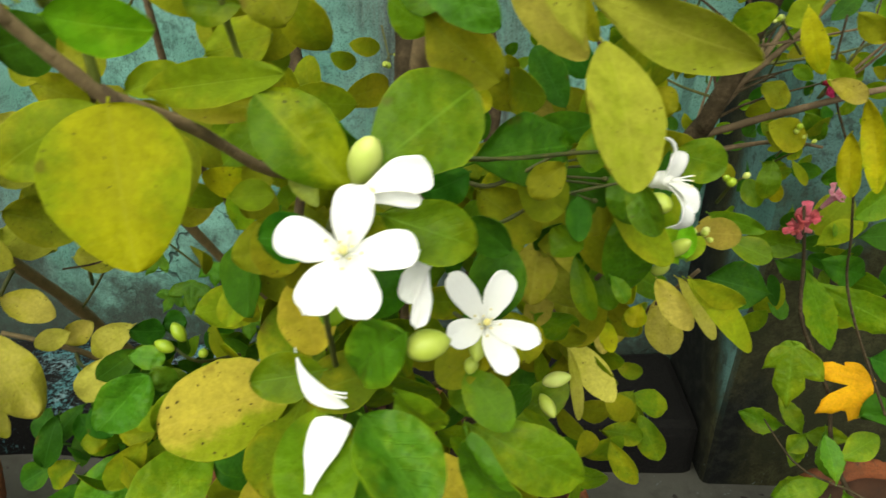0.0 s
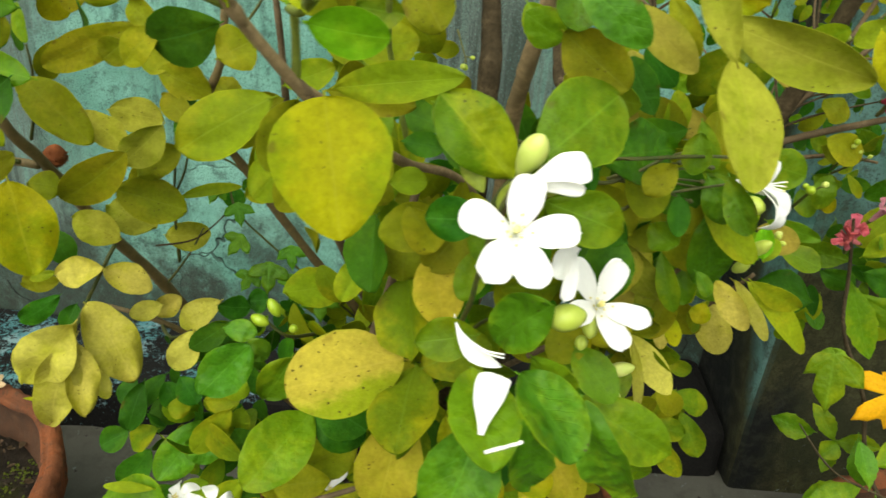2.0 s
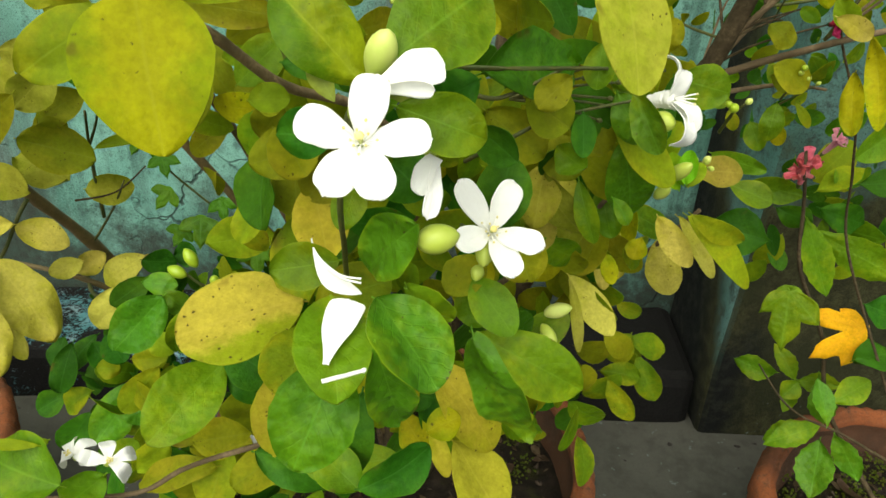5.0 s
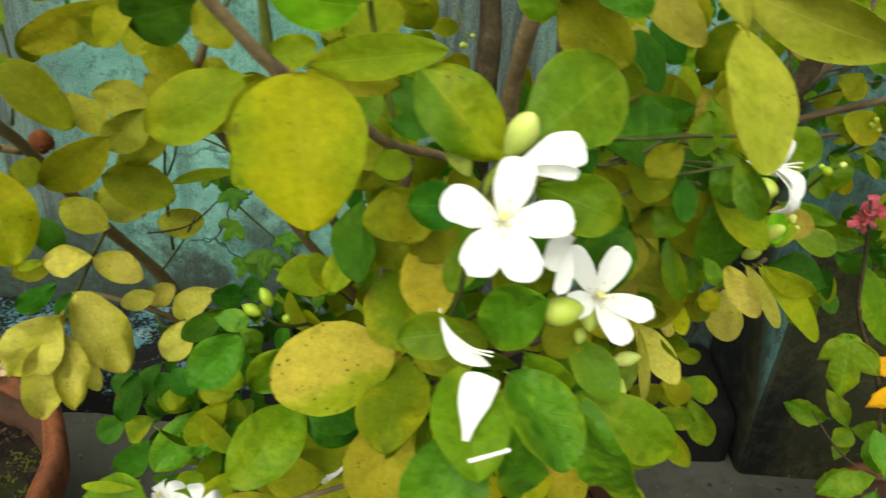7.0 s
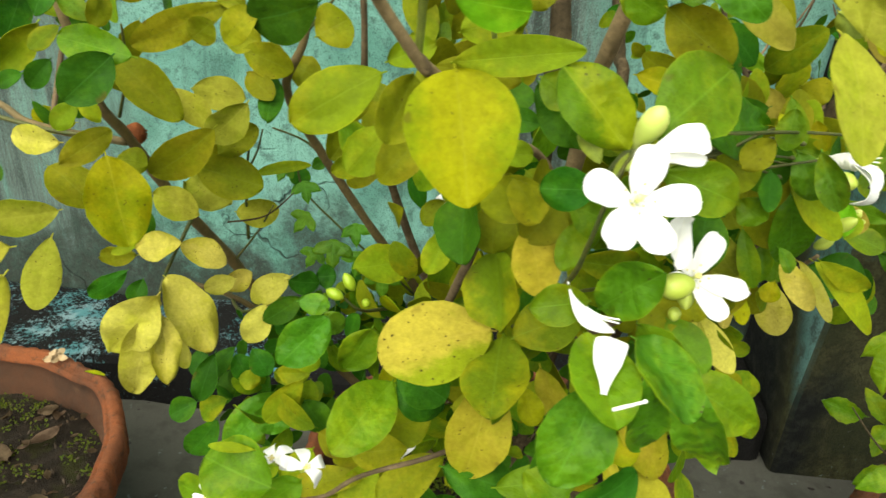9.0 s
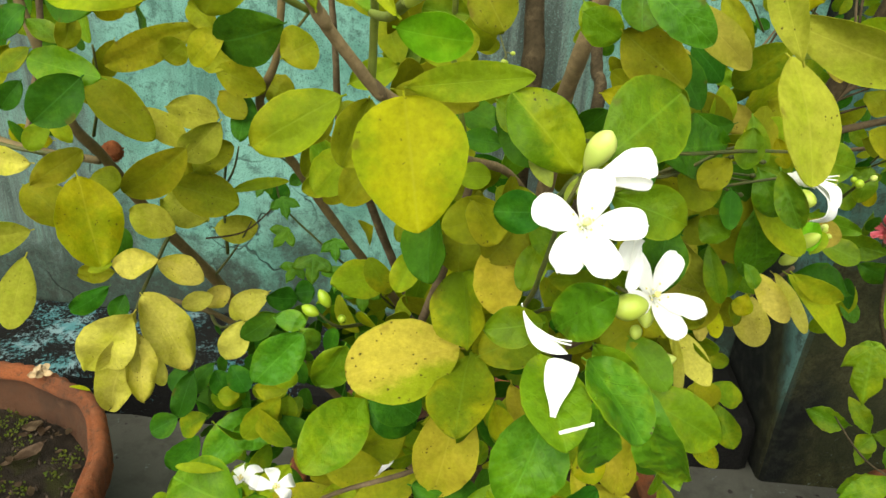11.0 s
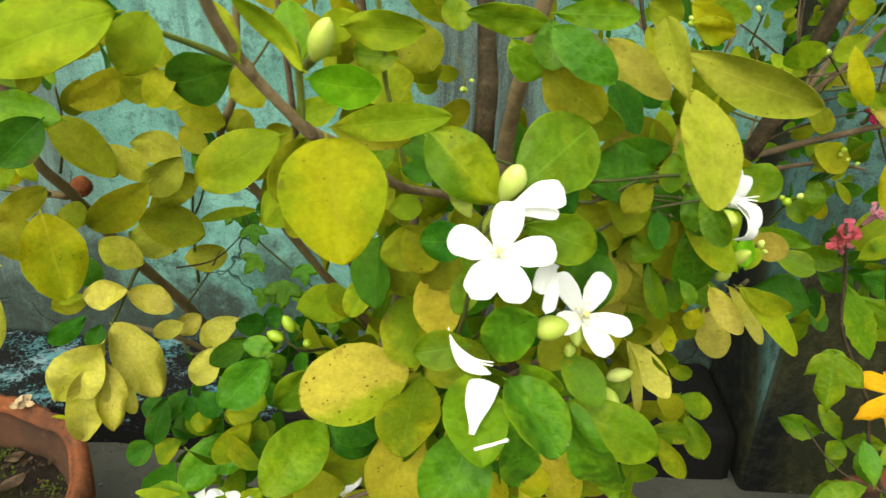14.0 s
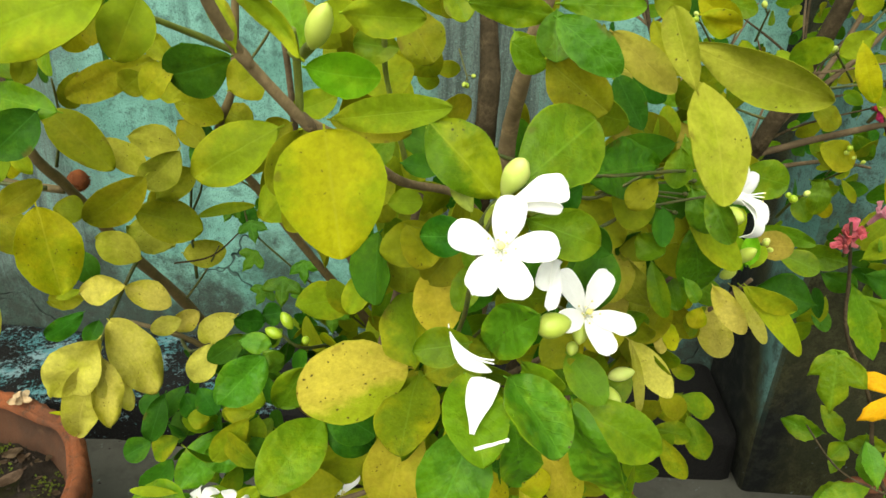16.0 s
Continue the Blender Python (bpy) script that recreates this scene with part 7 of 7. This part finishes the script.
# ---- the pink-flowered shrub ----
branch(shrub, [(0.56, 0.48, 0.14), (0.4750, 0.5638, 0.2608), (0.4450, 0.5826, 0.3520), (0.3942, 0.5732, 0.4338), (0.3801, 0.5732, 0.4930), (0.3613, 0.5638, 0.5494), (0.3641, 0.5591, 0.5259)], 0.0026, 0.0010, DARKBARK)
branch(shrub, [(0.58, 0.47, 0.14), (0.4910, 0.5356, 0.3285), (0.4252, 0.5638, 0.4601), (0.3970, 0.5497, 0.5353), (0.3735, 0.5356, 0.5917), (0.3312, 0.5168, 0.6575), (0.3218, 0.5074, 0.7045)], 0.0015, 0.0007, DARKBARK)
branch(shrub, [(0.60, 0.46, 0.14), (0.5286, 0.4698, 0.2533), (0.4722, 0.5262, 0.2721), (0.4158, 0.5450, 0.2909), (0.3970, 0.5920, 0.3097)], 0.0018, 0.0008, DARKBARK)
branch(shrub, [(0.59, 0.47, 0.14), (0.5192, 0.5262, 0.3661), (0.4722, 0.5356, 0.5165), (0.4440, 0.5262, 0.6293)], 0.0020, 0.0009, DARKBARK)


def lobed_leaf(parent, base, tips, width, face, material):
    """One leaf cut into pointed lobes: rings round a heart near its base, drawn out towards each lobe's tip."""
    leaf_count[0] += 1
    base, face = Vector(base), Vector(face).normalized()
    axis = Vector(tips[0]) - base
    axis = (axis - face * axis.dot(face)).normalized()
    side = axis.cross(face)
    heart = base + axis * width * 0.42
    lobes = []
    for tip in tips:
        way = Vector(tip) - heart
        lobes.append((math.atan2(way.dot(side), way.dot(axis)), math.hypot(way.dot(side), way.dot(axis))))
    spokes, rings = 72, 6
    verts, uvs, faces = [], [], []
    for layer in (0.0, 0.0004):
        verts.append(heart - face * layer)
        uvs.append((0.1, 0.5))
        for k in range(1, rings + 1):
            for i in range(spokes):
                a = 2 * math.pi * i / spokes
                reach, off = width * (0.26 + 0.12 * math.cos(a)), 0.0
                for turn, long in lobes:
                    d = (a - turn + math.pi) % (2 * math.pi) - math.pi
                    limit = long * max(0.0, 1 - (abs(d) / 0.62) ** 0.75)
                    limit = max(limit, min(long, width * 0.5 / max(abs(math.sin(d)), 0.02)) * (1 - abs(d) / 1.3) * 0.92) if abs(d) < 1.3 else limit
                    if limit > reach:
                        reach, off = limit, d
                s = k / rings
                ripple = noise.noise(Vector((a * 1.5, s * 2, leaf_count[0]))) * width * 0.10 * s
                verts.append(heart + (axis * math.cos(a) + side * math.sin(a)) * reach * s + face * (ripple - 0.05 * reach * s * s + abs(off) * width * 0.03 * s - layer))
                uvs.append((0.1 + 0.9 * s, 0.5 + max(-0.48, min(0.48, off * s * 0.8))))
    size = 1 + rings * spokes
    for start in (0, size):
        for i in range(spokes):
            j = (i + 1) % spokes
            faces.append((start, start + 1 + i, start + 1 + j))
            for k in range(rings - 1):
                a, b = start + 1 + k * spokes + i, start + 1 + k * spokes + j
                faces.append((a, a + spokes, b + spokes, b))
    for i in range(spokes):
        a, b = 1 + (rings - 1) * spokes + i, 1 + (rings - 1) * spokes + (i + 1) % spokes
        faces.append((a, a + size, b + size, b))
    return link("leaf", verts, faces, material, parent, uvs=uvs)


branch(bush, [(-0.05, 0.54, 0.42), (-0.09, 0.52, 0.47), (-0.125, 0.515, 0.505), (-0.150, 0.51, 0.535), (-0.155, 0.51, 0.56)], 0.0012, 0.0007, TWIG, "tendril", 6)
rnd = random.Random(12)
for x, z, size in ((-0.125, 0.500, 0.034), (-0.108, 0.515, 0.026), (-0.143, 0.520, 0.026), (-0.100, 0.490, 0.030), (-0.150, 0.548, 0.024), (-0.085, 0.475, 0.032), (-0.138, 0.488, 0.024), (-0.162, 0.560, 0.020)):
    start, turn = Vector((x, 0.508, z)), rnd.uniform(-0.6, 0.6)
    ends = [start + Vector((math.sin(turn + a), -0.15, -math.cos(turn + a))) * size * long for a, long in ((0, 1), (-0.75, 0.8), (0.75, 0.8))]
    lobed_leaf(bush, start, ends, size * 0.55, (rnd.uniform(-0.3, 0.3), -0.85, 0.4), V)


lobed_leaf(shrub, (0.3763, 0.5525, 0.4404), [(0.3839, 0.5525, 0.3620), (0.3560, 0.5525, 0.3985), (0.4120, 0.5525, 0.3900)], 0.040, (-0.3, -0.85, 0.3), G)
lobed_leaf(shrub, (0.4826, 0.5638, 0.3727), [(0.4158, 0.5638, 0.3877), (0.4431, 0.5638, 0.3962), (0.4591, 0.5638, 0.3313), (0.4280, 0.5638, 0.3379)], 0.026, (-0.3, -0.85, 0.35), OR)


def pink_flower(centre, face, radius, material, label):
    """A small ragged trumpet: a slim tube under five crumpled lobes."""
    centre, face = Vector(centre), Vector(face).normalized()
    right = Vector((0, 0, 1)).cross(face).normalized()
    up = face.cross(right)
    heart = egg("flower", shrub, centre - face * radius * 2.3, centre - face * radius * 1.6, radius * 0.35, TWIG, label)
    branch(heart, [centre - face * radius * 1.8, centre - face * radius * 0.9, centre], radius * 0.16, radius * 0.36, material, "tube", 8)
    for k in range(5):
        a = k * 1.257 + 0.4
        way = right * math.cos(a) + up * math.sin(a)
        reach = radius * (0.75 + 0.35 * (k % 2))
        petal(heart, [centre - face * radius * 0.2 + way * radius * 0.2, centre + way * reach * 0.7 + face * radius * 0.45, centre + way * reach + face * radius * (0.2 + 0.4 * (k % 2))], radius * 0.75, face, 0.0, 0.3, 0.5, 0.25, material)
    return heart


pink_flower((0.3660, 0.5630, 0.5390), (-0.10, -0.35, 0.92), 0.0125, PK, "ragged pink trumpet flower on a twig tip")
pink_flower((0.3585, 0.5600, 0.5330), (-0.85, -0.30, 0.35), 0.0095, PK, "ragged pink trumpet flower on a twig tip")
pink_flower((0.3830, 0.5619, 0.5600), (0.2, -0.5, 0.8), 0.0090, PALEPINK, "faded pale pink flower on a twig tip")
pink_flower((0.3312, 0.5158, 0.6594), (-0.1, -0.9, 0.2), 0.010, RD, "dark crimson flower bud on a twig tip")
